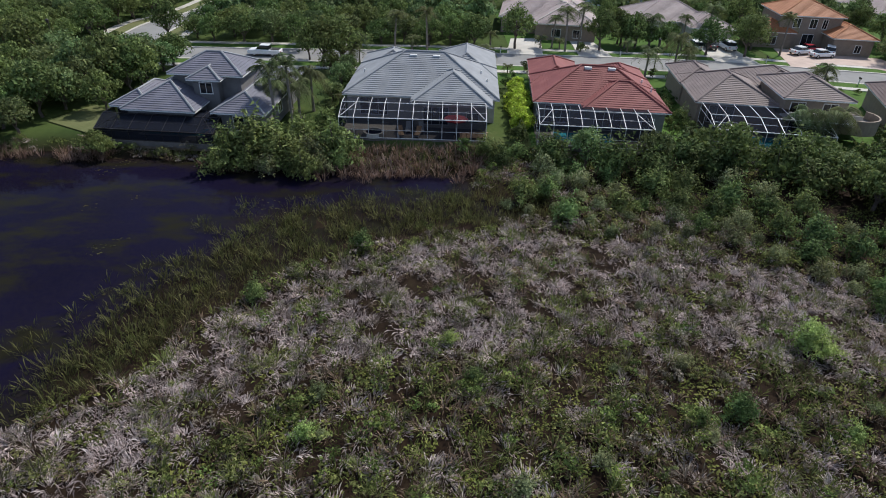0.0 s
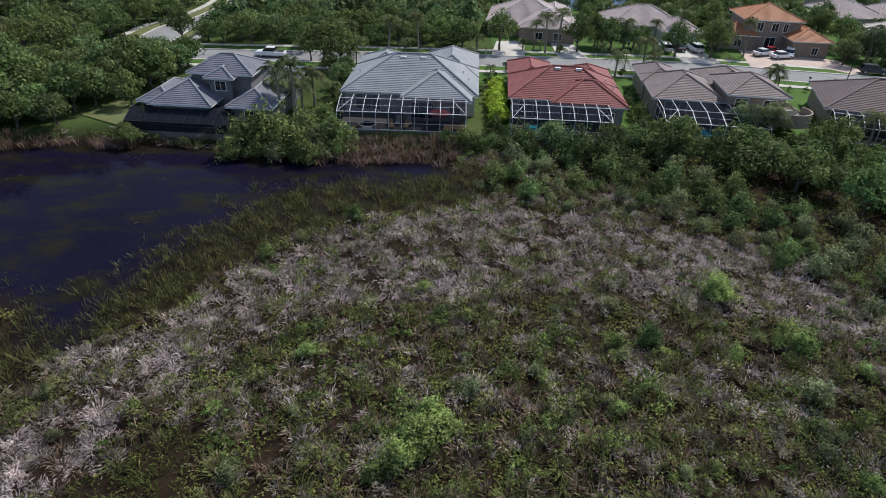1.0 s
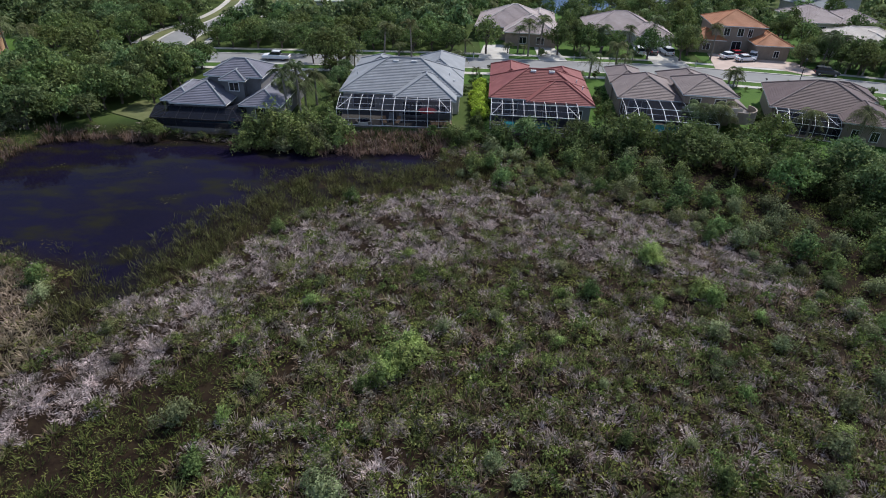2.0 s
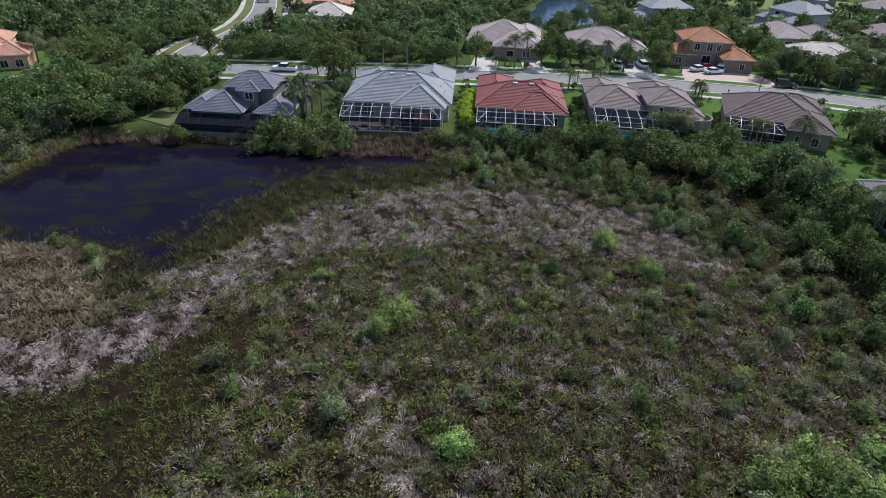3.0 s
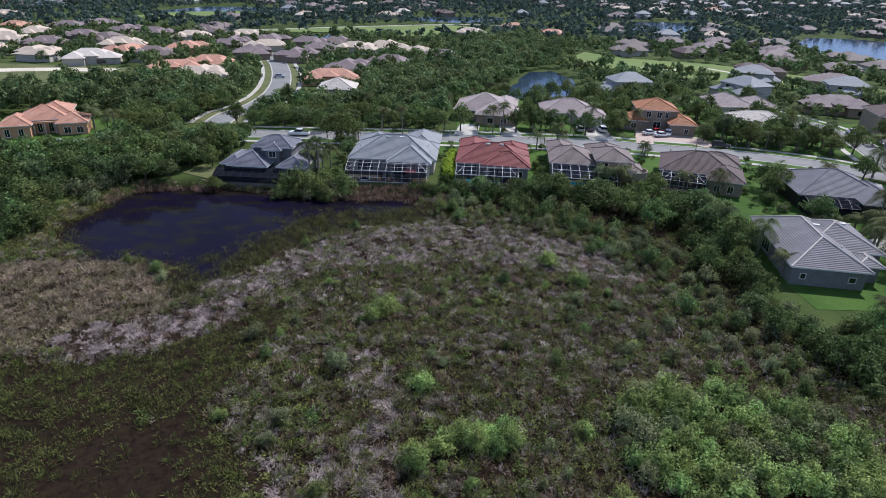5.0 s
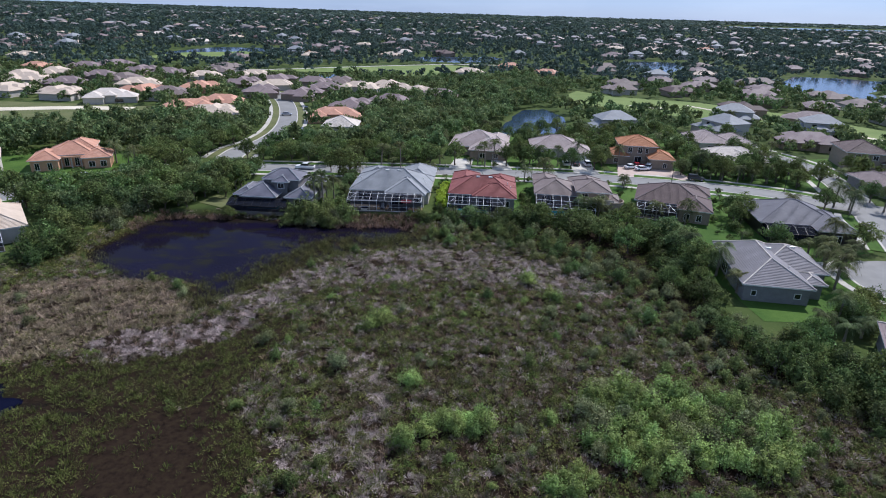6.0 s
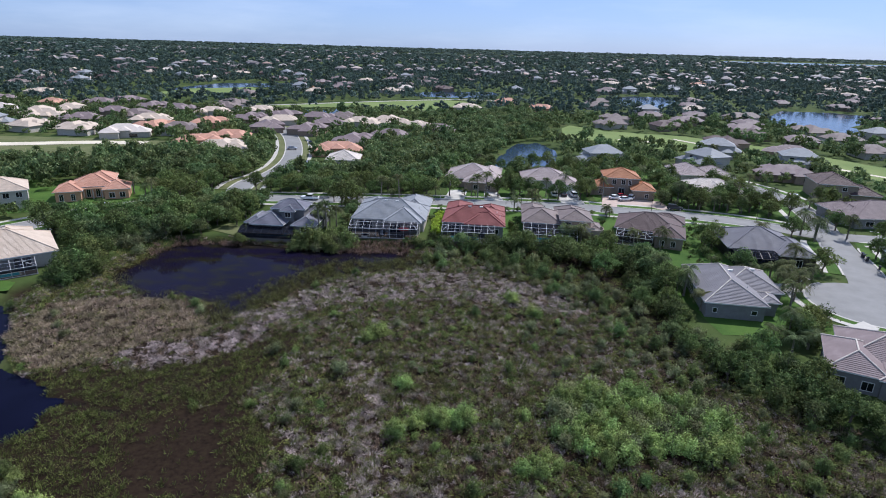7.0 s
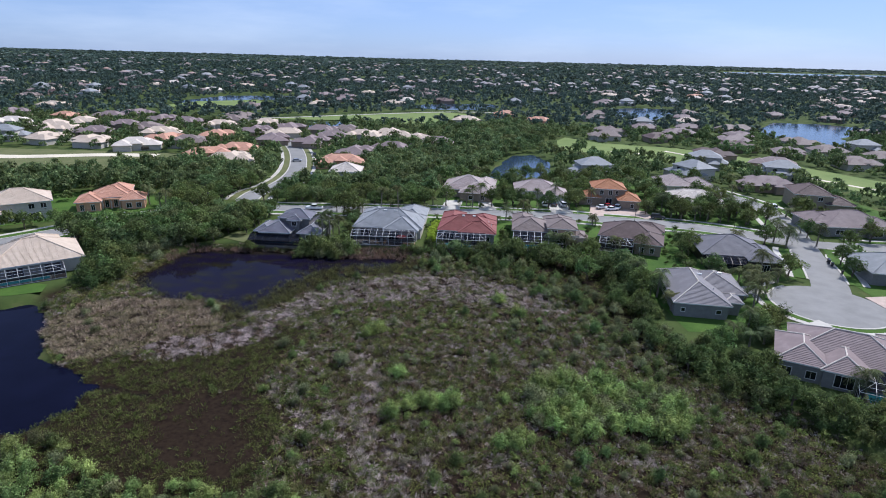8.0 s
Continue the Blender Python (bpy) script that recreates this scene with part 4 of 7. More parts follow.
house("house with cream tiled hip roof by the lake", -80, 39, 38, [(-9, 9, -7, 8, E_Z, 0.48, ""), (-3, 6, 4, 14, E_Z, 0.45, "")], "tile_cream", "stucco_white", windows=[(3, -7, 1.9, 3, 2, "s", 2), (-4, -7, 1.9, 3, 2, "s", 2)])
cage("cage", "white framed screened pool cage by the lake", (-10.0, 5.0, -11.4, -7.4, 3.2, 4.0, 7, 2.0), pose(-80, 39, 0, 0, 0, 38), "trim_white", "insect_screen")
house("two-storey white house with pale tiled roof", -113, 82, 35, [(-8, 8, -6, 7, 6.6, 0.45, ""), (-12, -4, -9, 3, E_Z, 0.45, "")], "tile_cream", "stucco_white", windows=[(3, -6, 4.6, 1.4, 1.4, "s"), (6, -6, 4.6, 1.4, 1.4, "s"), (3, -6, 1.9, 1.4, 1.4, "s")])
house("house with bright cream hip roof behind trees", -26.5, 152, 2, [(-6.0, 6.0, -6.0, 6.0, 5.2, 0.45, "")], "tile_white", "stucco_white", "tile_white", windows=[(-2, -6, 2.1, 2, 1.4, "s"), (3, -6, 2.1, 2, 1.4, "s")])

for x in (-2.6, -0.2, 2.2):
    part("column", a_bar((x, -4.2, GROUND_Z), (x, -4.2, 4.3), 0.2, 10), "stucco_white", l1, "pale porch column")
part("porch_beam", a_box(-3.0, 2.6, -4.45, -3.95, 4.3, 4.7), "stucco_peach", l1)


def curved_terrace(parent, cx, cy, r, z):
    """A rounded terrace with a solid parapet."""
    bm = bmesh.new()
    n = 14
    rows = []
    for i in range(n + 1):
        a = radians(-110 + 150 * i / n)
        rows.append([bm.verts.new((cx + q * math.cos(a), cy + q * math.sin(a), h)) for q, h in ((r, z - 0.9), (r, z + 0.9), (r - 0.2, z + 0.9), (r - 0.2, z))])
    for p, q in zip(rows, rows[1:]):
        for i in range(3):
            bm.faces.new((p[i], q[i], q[i + 1], p[i + 1]))
    part("terrace_parapet", bm, "stucco_beige", parent, "rounded stucco terrace parapet")
    part("terrace_floor", a_bar((cx, cy, z - 0.2), (cx, cy, z), r - 0.25, 18), "deck_stone", parent)


curved_terrace(h4, 9.6, -2.2, 2.6, 3.9)

# ---------------------------------------------------------------- plants
def crown_arrays(seed, R, H, z0, clumps, per, leaf, flat=0.8, spread=0.36, loose=0.6):
    """Leaves (two triangles each) of an uneven crown made of clumps: radius R, height H, from z0 up."""
    r = np.random.default_rng(seed)
    a, u = r.uniform(0, 2 * np.pi, clumps), r.uniform(-0.35, 1.0, clumps)
    rad = np.sqrt(np.clip(1 - u ** 2, 0, 1)) * r.uniform(0.45, 0.98, clumps) * (1 + 0.22 * np.sin(2 * a + seed) + 0.14 * np.sin(3 * a + 2.1 * seed))
    c = np.stack([R * rad * np.cos(a), R * rad * np.sin(a), z0 + H * (0.38 + 0.52 * u * r.uniform(0.7, 1.08, clumps))], 1)
    cr = R * spread * r.uniform(0.45, 1.3, clumps)
    ci = np.repeat(np.arange(clumps), per)
    n = len(ci)
    d = r.normal(size=(n, 3))
    d[:, 2] = d[:, 2] * 0.8 + 0.35
    d /= np.linalg.norm(d, axis=1)[:, None]
    p = c[ci] + d * (cr[ci] * r.uniform(0.55, 1.05, n) ** 0.6)[:, None] * np.array([1, 1, flat])
    nr = d + r.normal(size=(n, 3)) * loose
    nr /= np.linalg.norm(nr, axis=1)[:, None]
    t = np.cross(nr, r.normal(size=(n, 3)))
    t /= np.linalg.norm(t, axis=1)[:, None]
    b = np.cross(nr, t)
    s = leaf * r.uniform(0.6, 1.35, n)[:, None]
    v = np.stack([p - t * s, p + t * s * 0.75 + b * s * 0.62, p + t * s * 0.5 - b * s * 0.62], 1).reshape(-1, 3)
    f = np.arange(n * 3).reshape(-1, 3)
    return v, f, c


def sprig_arrays(seed, R, H, z0, sprigs, per, leaf):
    """Leaves of a ragged bush: many leafy shoots that rise and lean out of one stool."""
    r = np.random.default_rng(seed)
    a = r.uniform(0, 2 * np.pi, sprigs)
    lean = np.arccos(1 - r.uniform(0, 1, sprigs) ** 1.1 * 0.95)
    lobe = 1 + 0.24 * np.sin(2 * a + seed) + 0.2 * np.sin(3 * a + 1.7 * seed)
    reach = r.uniform(0.55, 1.12, sprigs) * lobe
    tip = np.stack([R * reach * np.sin(lean) * np.cos(a), R * reach * np.sin(lean) * np.sin(a), z0 + (H - z0) * np.clip(np.cos(lean), 0.12, 1) * r.uniform(0.7, 1.12, sprigs) * (0.75 + 0.25 * lobe)], 1)
    foot = np.stack([0.25 * R * r.normal(size=sprigs), 0.25 * R * r.normal(size=sprigs), np.full(sprigs, z0 * 0.6)], 1)
    i = np.repeat(np.arange(sprigs), per)
    n = len(i)
    t = r.uniform(0.25, 1.0, n) ** 0.75
    p = foot[i] * (1 - t)[:, None] + tip[i] * t[:, None]
    p[:, 2] += 0.16 * H * np.sin(np.pi * t) * np.sin(lean[i])
    wide = R * 0.17 * (1.15 - t)[:, None] + 0.045 * R
    p += r.normal(size=(n, 3)) * wide
    p[:, 2] = np.maximum(p[:, 2], 0.1)
    d = p - np.array([0, 0, z0 + 0.2 * H])
    d /= np.linalg.norm(d, axis=1)[:, None] + 1e-6
    nr = d + np.array([0, 0, 0.25]) + r.normal(size=(n, 3)) * 0.6
    nr /= np.linalg.norm(nr, axis=1)[:, None]
    u = np.cross(nr, r.normal(size=(n, 3)))
    u /= np.linalg.norm(u, axis=1)[:, None]
    b = np.cross(nr, u)
    s = leaf * r.uniform(0.55, 1.3, n)[:, None]
    v = np.stack([p - u * s * 1.15, p + u * s * 0.8 + b * s * 0.5, p + u * s * 0.55 - b * s * 0.5], 1).reshape(-1, 3)
    return v, np.arange(n * 3).reshape(-1, 3), tip


def make_bush(name, label, seed, R, H, sprigs, per, leaf, mat, group=""):
    """A many-stemmed marsh bush."""
    root = new(name)
    tagged(root, label, "shrub", group)
    v, f, tip = sprig_arrays(seed, R, H, 0.3, sprigs, per, leaf)
    from_arrays("crown", v, f, mat, root)
    bm = bmesh.new()
    for i in range(0, sprigs, max(1, sprigs // 8)):
        e = Vector(tip[i])
        s = Vector((0.06 * e.x, 0.06 * e.y, -0.25))
        tube(bm, [s, s.lerp(e, 0.5) + Vector((0, 0, 0.12 * H)), e], [0.05, 0.032, 0.012], 4)
    part("trunk", bm, "bark", root)
    return root


def make_tree(name, label, category, seed, R, H, trunk_h, clumps, per, leaf, mat, trunk_r=0.14, limbs=6, group=""):
    """A tapered trunk with limbs, and a crown of many small leaves."""
    root = new(name)
    tagged(root, label, category, group)
    v, f, c = crown_arrays(seed, R, H - trunk_h, trunk_h, clumps, per, leaf)
    from_arrays("crown", v, f, mat, root)
    r = np.random.default_rng(seed + 50)
    bm = bmesh.new()
    top = trunk_h + (H - trunk_h) * 0.45
    tube(bm, [(0, 0, -0.3), (0.05 * R, 0.03 * R, trunk_h * 0.5), (0.02, -0.05 * R, trunk_h), (0.06 * R, 0.02, top)], [trunk_r * 1.3, trunk_r, trunk_r * 0.8, trunk_r * 0.3], 6)
    for i in r.choice(len(c), min(limbs, len(c)), replace=False):
        s = Vector((0.02, -0.03 * R, trunk_h * r.uniform(0.75, 1.0)))
        e = Vector(c[i])
        tube(bm, [s, s.lerp(e, 0.5) + Vector((0, 0, 0.06 * H)), e], [trunk_r * 0.5, trunk_r * 0.33, trunk_r * 0.1], 4)
    part("trunk", bm, "bark", root)
    return root


def palm_arrays(seed, fronds, length, droop, width):
    r = np.random.default_rng(seed)
    V, F = [], []
    for i in range(fronds):
        a = 2 * np.pi * (i + r.uniform(-0.3, 0.3)) / fronds * 2.0
        el = r.uniform(-0.35, 1.1)
        L = length * r.uniform(0.8, 1.1)
        t = np.linspace(0, 1, 6)
        out = L * (t * np.cos(el) - 0.1 * t ** 2)
        up = L * (t * np.sin(el) - droop * t ** 2)
        mid = np.stack([out * np.cos(a), out * np.sin(a), up], 1)
        side = np.array([-np.sin(a), np.cos(a), 0])
        for j in range(1, 6):
            for s in (1, -1):
                for q in range(3):
                    f = (j - 1 + (q + 0.5) / 3) / 5
                    o = np.array([np.interp(f, t, mid[:, k]) for k in range(3)])
                    w = width * (0.5 + 1.2 * np.sin(np.pi * min(0.95, f + 0.1))) * r.uniform(0.8, 1.1)
                    d = mid[min(j, 5)] - mid[j - 1]
                    d = d / np.linalg.norm(d)
                    tip = o + side * s * w + d * w * 0.6 - np.array([0, 0, w * 0.55])
                    k = len(V)
                    V += [o - d * 0.06 * length / 3, o + d * 0.06 * length / 3, tip]
                    F.append((k, k + 1, k + 2))
    return np.array(V), np.array(F)


def make_palm(name, label, seed, H, length=2.6, fronds=18, droop=0.55, width=0.55, trunk_r=0.15, group="palms of the neighbourhood"):
    root = new(name)
    tagged(root, label, "palm tree", group)
    r = np.random.default_rng(seed)
    bx, by = r.uniform(-0.06, 0.06, 2) * H
    bm = bmesh.new()
    tube(bm, [(0, 0, -0.3), (bx * 0.2, by * 0.2, H * 0.35), (bx * 0.6, by * 0.6, H * 0.7), (bx, by, H)], [trunk_r * 1.5, trunk_r * 1.05, trunk_r, trunk_r * 0.85], 8)
    part("trunk", bm, "palm_bark", root)
    v, f = palm_arrays(seed, fronds, length, droop, width)
    from_arrays("crown", v + np.array([bx, by, H]), f, "frond", root)
    return root


def scatter(poly, gap, seed, avoid=(), margin=0.0, n=6000):
    """Points in a polygon no nearer to one another than gap."""
    r = np.random.default_rng(seed)
    p = np.asarray(poly, float)
    q = r.uniform(p.min(0), p.max(0), (n, 2))
    q = q[inside(poly, q)]
    for a in avoid:
        q = q[depth_in(a, q) < margin]
    cell, out = {}, []
    for x, y in q:
        i, j = int(x // gap), int(y // gap)
        if all((x - u) ** 2 + (y - w) ** 2 > gap * gap for di in (-1, 0, 1) for dj in (-1, 0, 1) for u, w in cell.get((i + di, j + dj), ())):
            cell.setdefault((i, j), []).append((x, y))
            out.append((x, y))
    return out


def plant(kinds, spots, seed, lo=0.8, hi=1.25, tall=None):
    """Sets copies of the given plants on the spots, each turned and sized its own way. A kind's first spot takes the plant itself."""
    r = np.random.default_rng(seed)
    zs = height_at([s[0] for s in spots], [s[1] for s in spots]) if len(spots) else []
    for i, ((x, y), z) in enumerate(zip(spots, zs)):
        kind = kinds[int(r.integers(len(kinds)))]
        s = r.uniform(lo, hi) * (tall(x, y) if tall else 1)
        m = pose(x, y, max(z, -0.1), 0, 0, r.uniform(0, 360))
        if kind.get("used"):
            ob = copy_thing(kind["ob"], m)
        else:
            ob, kind["used"] = kind["ob"], True
            ob.matrix_basis = m
        ob.scale = (s, s, s * r.uniform(0.88, 1.12))


def kind(ob):
    return {"ob": ob}


HOUSE_PLOTS = [[(9.2, 65), (13.6, 65), (14.6, 83.5), (10, 83.5)], [(-39, 59.5), (-16, 58.5), (-14, 86), (-36, 86)], [(-11.5, 61), (8.5, 61), (9.5, 94), (-10.5, 94)], [(12, 60), (29.5, 59), (31, 88), (13, 89)], [(33, 59.5), (54, 57), (57, 86), (35, 88)], [(55, 63), (71, 57), (79, 78), (62, 84)],
               [(78, 46), (97, 44), (102, 70), (82, 72)], [(60, 18), (78, 17), (83, 40), (63, 42)], [(64, -2), (92, -16), (104, 8), (78, 20)], [(114, 36), (136, 34), (136, 60), (116, 58)], [(126, 80), (154, 78), (156, 102), (126, 102)],
               [(136, 110), (162, 108), (164, 134), (138, 134)], [(92, 110), (114, 110), (114, 130), (92, 130)], [(98, 135), (122, 135), (122, 160), (98, 160)], [(60, 104), (86, 101), (86, 128), (60, 128)], [(38, 108), (60, 108), (60, 132), (38, 132)],
               [(10, 112), (35, 110), (37, 146), (13, 146)], [(-108, 80), (-78, 84), (-76, 112), (-106, 112)], [(-95, 27), (-75, 24), (-66, 42), (-84, 58), (-100, 46)], [(-128, 70), (-103, 70), (-100, 98), (-128, 98)], [(-35, 143), (-18, 143), (-18, 161), (-35, 161)]]
ROAD_POLYS = []
for line, w in ((STREET, 13.5), (NORTH_ROAD, 13.0), (EAST_ROAD, 12.0), (STEM, 10)):
    ra, rb = ribbon(line, w)
    ROAD_POLYS.append([tuple(p) for p in ra[::3]] + [tuple(p) for p in rb[::-3]])
ROAD_POLYS.append([(98 + 13 * math.cos(a), 29 + 13 * math.sin(a)) for a in np.linspace(0, 2 * math.pi, 16)[:-1]])
BUILT = HOUSE_PLOTS + ROAD_POLYS

E_BELT = [(10, 57), (14, 55), (25, 49), (34, 40.5), (41, 31.5), (46, 21), (50.5, 11), (55, 4), (58, -3), (64, -7.5), (72, -12.5), (84, -22), (94, -34), (100, -24), (84, -13), (66, -5), (62, 2), (61, 7), (57, 12), (56, 22), (60, 38), (58, 48), (54, 57), (45, 58.5), (34, 59.5), (22, 60)]
SE_SCRUB = [(50, -3), (58, -4), (64, -9), (72, -14), (84, -24), (94, -38), (90, -52), (30, -52), (20, -34), (34, -22), (46, -21), (52, -16)]
E_SCRUB = [(7, 48), (17, 44.8), (28, 40), (37, 30.5), (42.5, 18.5), (44, 4), (49, -3), (57, -3), (54, 4), (50, 11), (46, 21), (41, 31.5), (25, 49), (13, 54.5)]
BRIGHT = [(28.6, -9.5), (32, -4.5), (41, -4), (48, -5.5), (51.5, -10), (50.5, -17), (46, -19.5), (41, -18), (33, -19.5), (28.5, -17)]
W_BELT = [(-66, 35), (-65.5, 31), (-61.5, 28.8), (-59.5, 35.5), (-60, 42), (-62.5, 49), (-60, 57), (-50, 58), (-46, 62), (-44, 74), (-40, 80), (-40, 93), (-62, 86), (-80, 66), (-90, 62), (-74, 54), (-66.5, 42)]
SW_BUSH = [(-60, -48), (-50, -30), (-43, -27), (-38, -23), (-27, -28), (-20.8, -32), (-16.7, -30), (-9, -33.3), (-5, -32), (0.7, -34.3), (6, -36), (10, -46)]
N_LEFT = [(-200, 112), (-176, 128), (-122, 144), (-107, 166), (-74, 168), (-57, 178), (-56, 112), (-62, 100), (-76, 96), (-80, 112), (-108, 114), (-128, 101), (-200, 100)]
CLEAR = [[(28, 148), (60, 146), (68, 168), (34, 172)]] + [[(x - 10, y - 12), (x + 10, y - 12), (x + 10, y + 12), (x - 10, y + 12)] for x, y in ((-14, 224), (-3, 261), (9, 250), (-37, 273), (-82, 177), (-98, 191), (-33, 180), (-31, 206))]
MID_WOOD = [(-46, 112), (-42, 107), (-19, 107), (9, 107.5), (12, 138), (25, 168), (38, 200), (52, 236), (69, 262), (85, 330), (60, 372), (30, 330), (-5, 290), (-20, 240), (-19, 165), (-36, 163), (-36, 142), (-46, 135)]

shrubA = kind(make_bush("shrub", "dense dark green marsh shrub", 1, 2.0, 3.1, 70, 21, 0.165, "leaf_dark", "shrubs of the east belt"))
shrubB = kind(make_bush("shrub", "rounded mid-green marsh shrub", 2, 1.8, 2.7, 64, 21, 0.15, "leaf_mid", "shrubs of the east belt"))
shrubC = kind(make_bush("shrub", "dark leafy shrub in the marsh belt", 3, 2.2, 3.5, 78, 21, 0.17, "leaf_dark", "shrubs of the east belt"))
greyA = kind(make_bush("willow_shrub", "grey-green willow shrub in the marsh", 4, 1.5, 2.3, 58, 20, 0.115, "leaf_grey", "willow shrubs"))
greyB = kind(make_bush("willow_shrub", "sparse grey-green willow shrub", 5, 1.25, 2.0, 48, 19, 0.105, "leaf_grey", "willow shrubs"))
brightA = kind(make_bush("bright_shrub", "fresh bright green marsh shrub", 6, 1.6, 2.7, 66, 21, 0.125, "leaf_bright", "bright shrubs"))
brightB = kind(make_bush("bright_shrub", "fresh yellow-green marsh shrub", 7, 1.4, 2.3, 58, 20, 0.115, "leaf_bright", "bright shrubs"))
treeA = kind(make_tree("broadleaf_tree", "broad green tree at the edge of the woods", "tree", 8, 3.1, 6.6, 1.3, 58, 33, 0.235, "leaf_mid", 0.2, 8, "trees of the woods"))
treeB = kind(make_tree("broadleaf_tree", "dark green broadleaf tree", "tree", 9, 2.8, 6.2, 1.1, 54, 33, 0.23, "leaf_wood", 0.2, 8, "trees of the woods"))
treeC = kind(make_tree("broadleaf_tree", "spreading green tree with uneven crown", "tree", 10, 3.4, 5.8, 1.2, 62, 33, 0.245, "leaf_mid", 0.22, 8, "trees of the woods"))
oak = kind(make_tree("street_tree", "round green street tree", "tree", 11, 2.9, 6.4, 1.9, 56, 32, 0.215, "leaf_mid", 0.2, 8, "street trees"))

BACK_ROW = [(12, 60), (22, 58.5), (33, 58), (45, 57.5), (54, 56), (58, 48), (60, 38), (57, 24), (56, 12), (61, 3), (66, -6), (82, -14.5), (88, -22), (72, -10), (58, 1), (52, 12), (52, 24), (53, 32), (50.5, 40), (46.5, 45.5), (41.5, 51), (35, 55.5), (20, 55)]
DITCH = [(33, 53.5), (39, 48), (43.5, 43), (47.5, 38.5), (50, 31), (53, 31), (50.5, 40), (46.5, 45.5), (41.5, 51), (35, 55.5)]
plant([greyA, shrubB, greyA, shrubB, greyB, shrubB], scatter(E_BELT, 2.7, 21, BUILT + [BACK_ROW, DITCH], -0.4), 31, 0.65, 1.25)
rear_row = scatter(BACK_ROW, 2.9, 21, BUILT, -0.3)
rear_size = lambda x, y: 1.0 if y > 42 else 0.72
plant([treeB, treeA, treeC], rear_row[::3], 58, 0.66, 0.98, rear_size)
plant([shrubC, shrubA], [p for k, p in enumerate(rear_row) if k % 3], 60, 1.15, 1.7, rear_size)
plant([treeB, treeC, treeA], [(38, 112), (41, 113.4), (44, 112), (35.4, 115), (84, 108), (87.4, 111.6), (90, 108.6), (82, 104.6), (60.4, 113), (62, 117), (-41, 77), (-42, 83), (-41, 70), (58, 48), (60.4, 44), (57.6, 41), (60, 36.5), (58.6, 32), (60, 50)], 59, 0.75, 1.05)
plant([greyA, greyB, greyA, shrubB], scatter(E_SCRUB, 2.1, 22, [BRIGHT], 0), 32, 0.5, 1.05)
plant([shrubB, greyA, greyB, shrubB], scatter(SE_SCRUB, 3.9, 47, [BRIGHT], 0), 48, 0.4, 0.85)
plant([brightA, brightB, brightA, greyA], scatter(BRIGHT, 1.8, 23), 33, 0.85, 1.35)
plant([shrubA, shrubB, greyA], scatter([(68, -10), (80, -14), (100, -24), (112, -60), (88, -54), (78, -30)], 3.0, 56, BUILT, -0.5), 57, 0.9, 1.35)
plant([shrubB, brightB, brightB, greyA, shrubB], scatter(SW_BUSH, 2.0, 24), 34, 0.65, 1.1)
west = scatter(W_BELT, 2.9, 25, BUILT, -1.5)
plant([treeA, treeB, treeC, treeB], [p for p in west if p[1] > 50 or p[0] > -52], 35, 0.7, 1.2)
plant([shrubA, shrubC, shrubB, shrubC], [p for p in west if not (p[1] > 50 or p[0] > -52)], 78, 1.15, 1.6)
SOUTH_WALL = [(57.5, 7.5), (66, 6), (69, 4), (70, 1.0), (68, -2), (71, -10), (78, -15), (88, -21), (98, -28), (94, -36), (84, -25), (72, -15), (64, -10), (58, -4), (56, 5)]
wall_spots = scatter(SOUTH_WALL, 2.5, 74, [], 0)
plant([treeB, treeA, treeC], wall_spots[::3], 75, 0.5, 0.8)
plant([shrubC, shrubA, shrubB], [p for k, p in enumerate(wall_spots) if k % 3], 76, 0.9, 1.35)
plant([greyA, greyB, greyA], [(-57.5, 50.5), (-59, 53), (-56.6, 54.4), (-60.6, 51.0), (-58.2, 56.6), (-55.0, 57.6), (-61.5, 54.6), (-56.2, 48.4), (-62.4, 49.4)], 77, 1.2, 1.7)
# single bright bushes standing in the marsh
plant([brightA, brightB], [(1.0, 10.2), (2.2, 11.4), (3.4, 12.8), (2.6, 13.6), (1.6, 12.0), (26.6, 28.0), (27.6, 29.0), (27.2, 27.0), (29.8, 21.8), (31.0, 21.2), (7.8, -4.0), (8.4, -3.2), (12.6, -12.0), (10.4, -12.6), (16.6, -10.6), (17.2, -12.2), (12.0, -10.4), (15.6, -13.0), (10.0, -13.6), (14.0, -10.6), (15.2, -11.4), (13.8, -12.8), (8.0, -15.6), (7.6, -14.4), (24.6, -20.2), (26.4, -18.8), (25.4, -22.0), (27.6, -20.4), (23.2, -21.6), (24.9, -10.4)], 36, 0.8, 1.1)
plant([greyA, greyB], [(-1.6, -0.8), (-2.4, 0.4), (-6.0, -9.8), (-13.1, 5.6), (34.3, 14.6), (39.4, 19.6), (29.1, 16.0), (21.0, -12.5), (-30.5, 19.5), (-52, 12), (-49, 9), (-55, 16), (36, 8), (38, 3), (33, 4), (31, 1), (40, 10)], 37, 0.8, 1.1)
plant([brightB, greyB], [(16.4, 32.3), (8.7, 2.2), (-20.3, 11.7), (-31, 8), (17, 20), (12, 14), (20, 10), (-6, 14), (-10, 6), (2, 28), (22, 33), (36, 26)], 46, 0.4, 0.6)
plant([greyA, shrubB, shrubB], [(-12.6, 57.2), (-19.4, 58.0), (-16.0, 56.8), (-22.0, 57.4), (-10.4, 58.6), (-14.4, 60.0), (-17.6, 59.6)], 38, 1.5, 1.95)
plant([shrubB, greyA, shrubB], [(-22.4, 55.2), (-19.6, 55.8), (-17.2, 55.0), (-14.4, 55.4), (-11.6, 55.6), (-9.4, 57.0), (-13.2, 54.6)], 71, 0.9, 1.2)
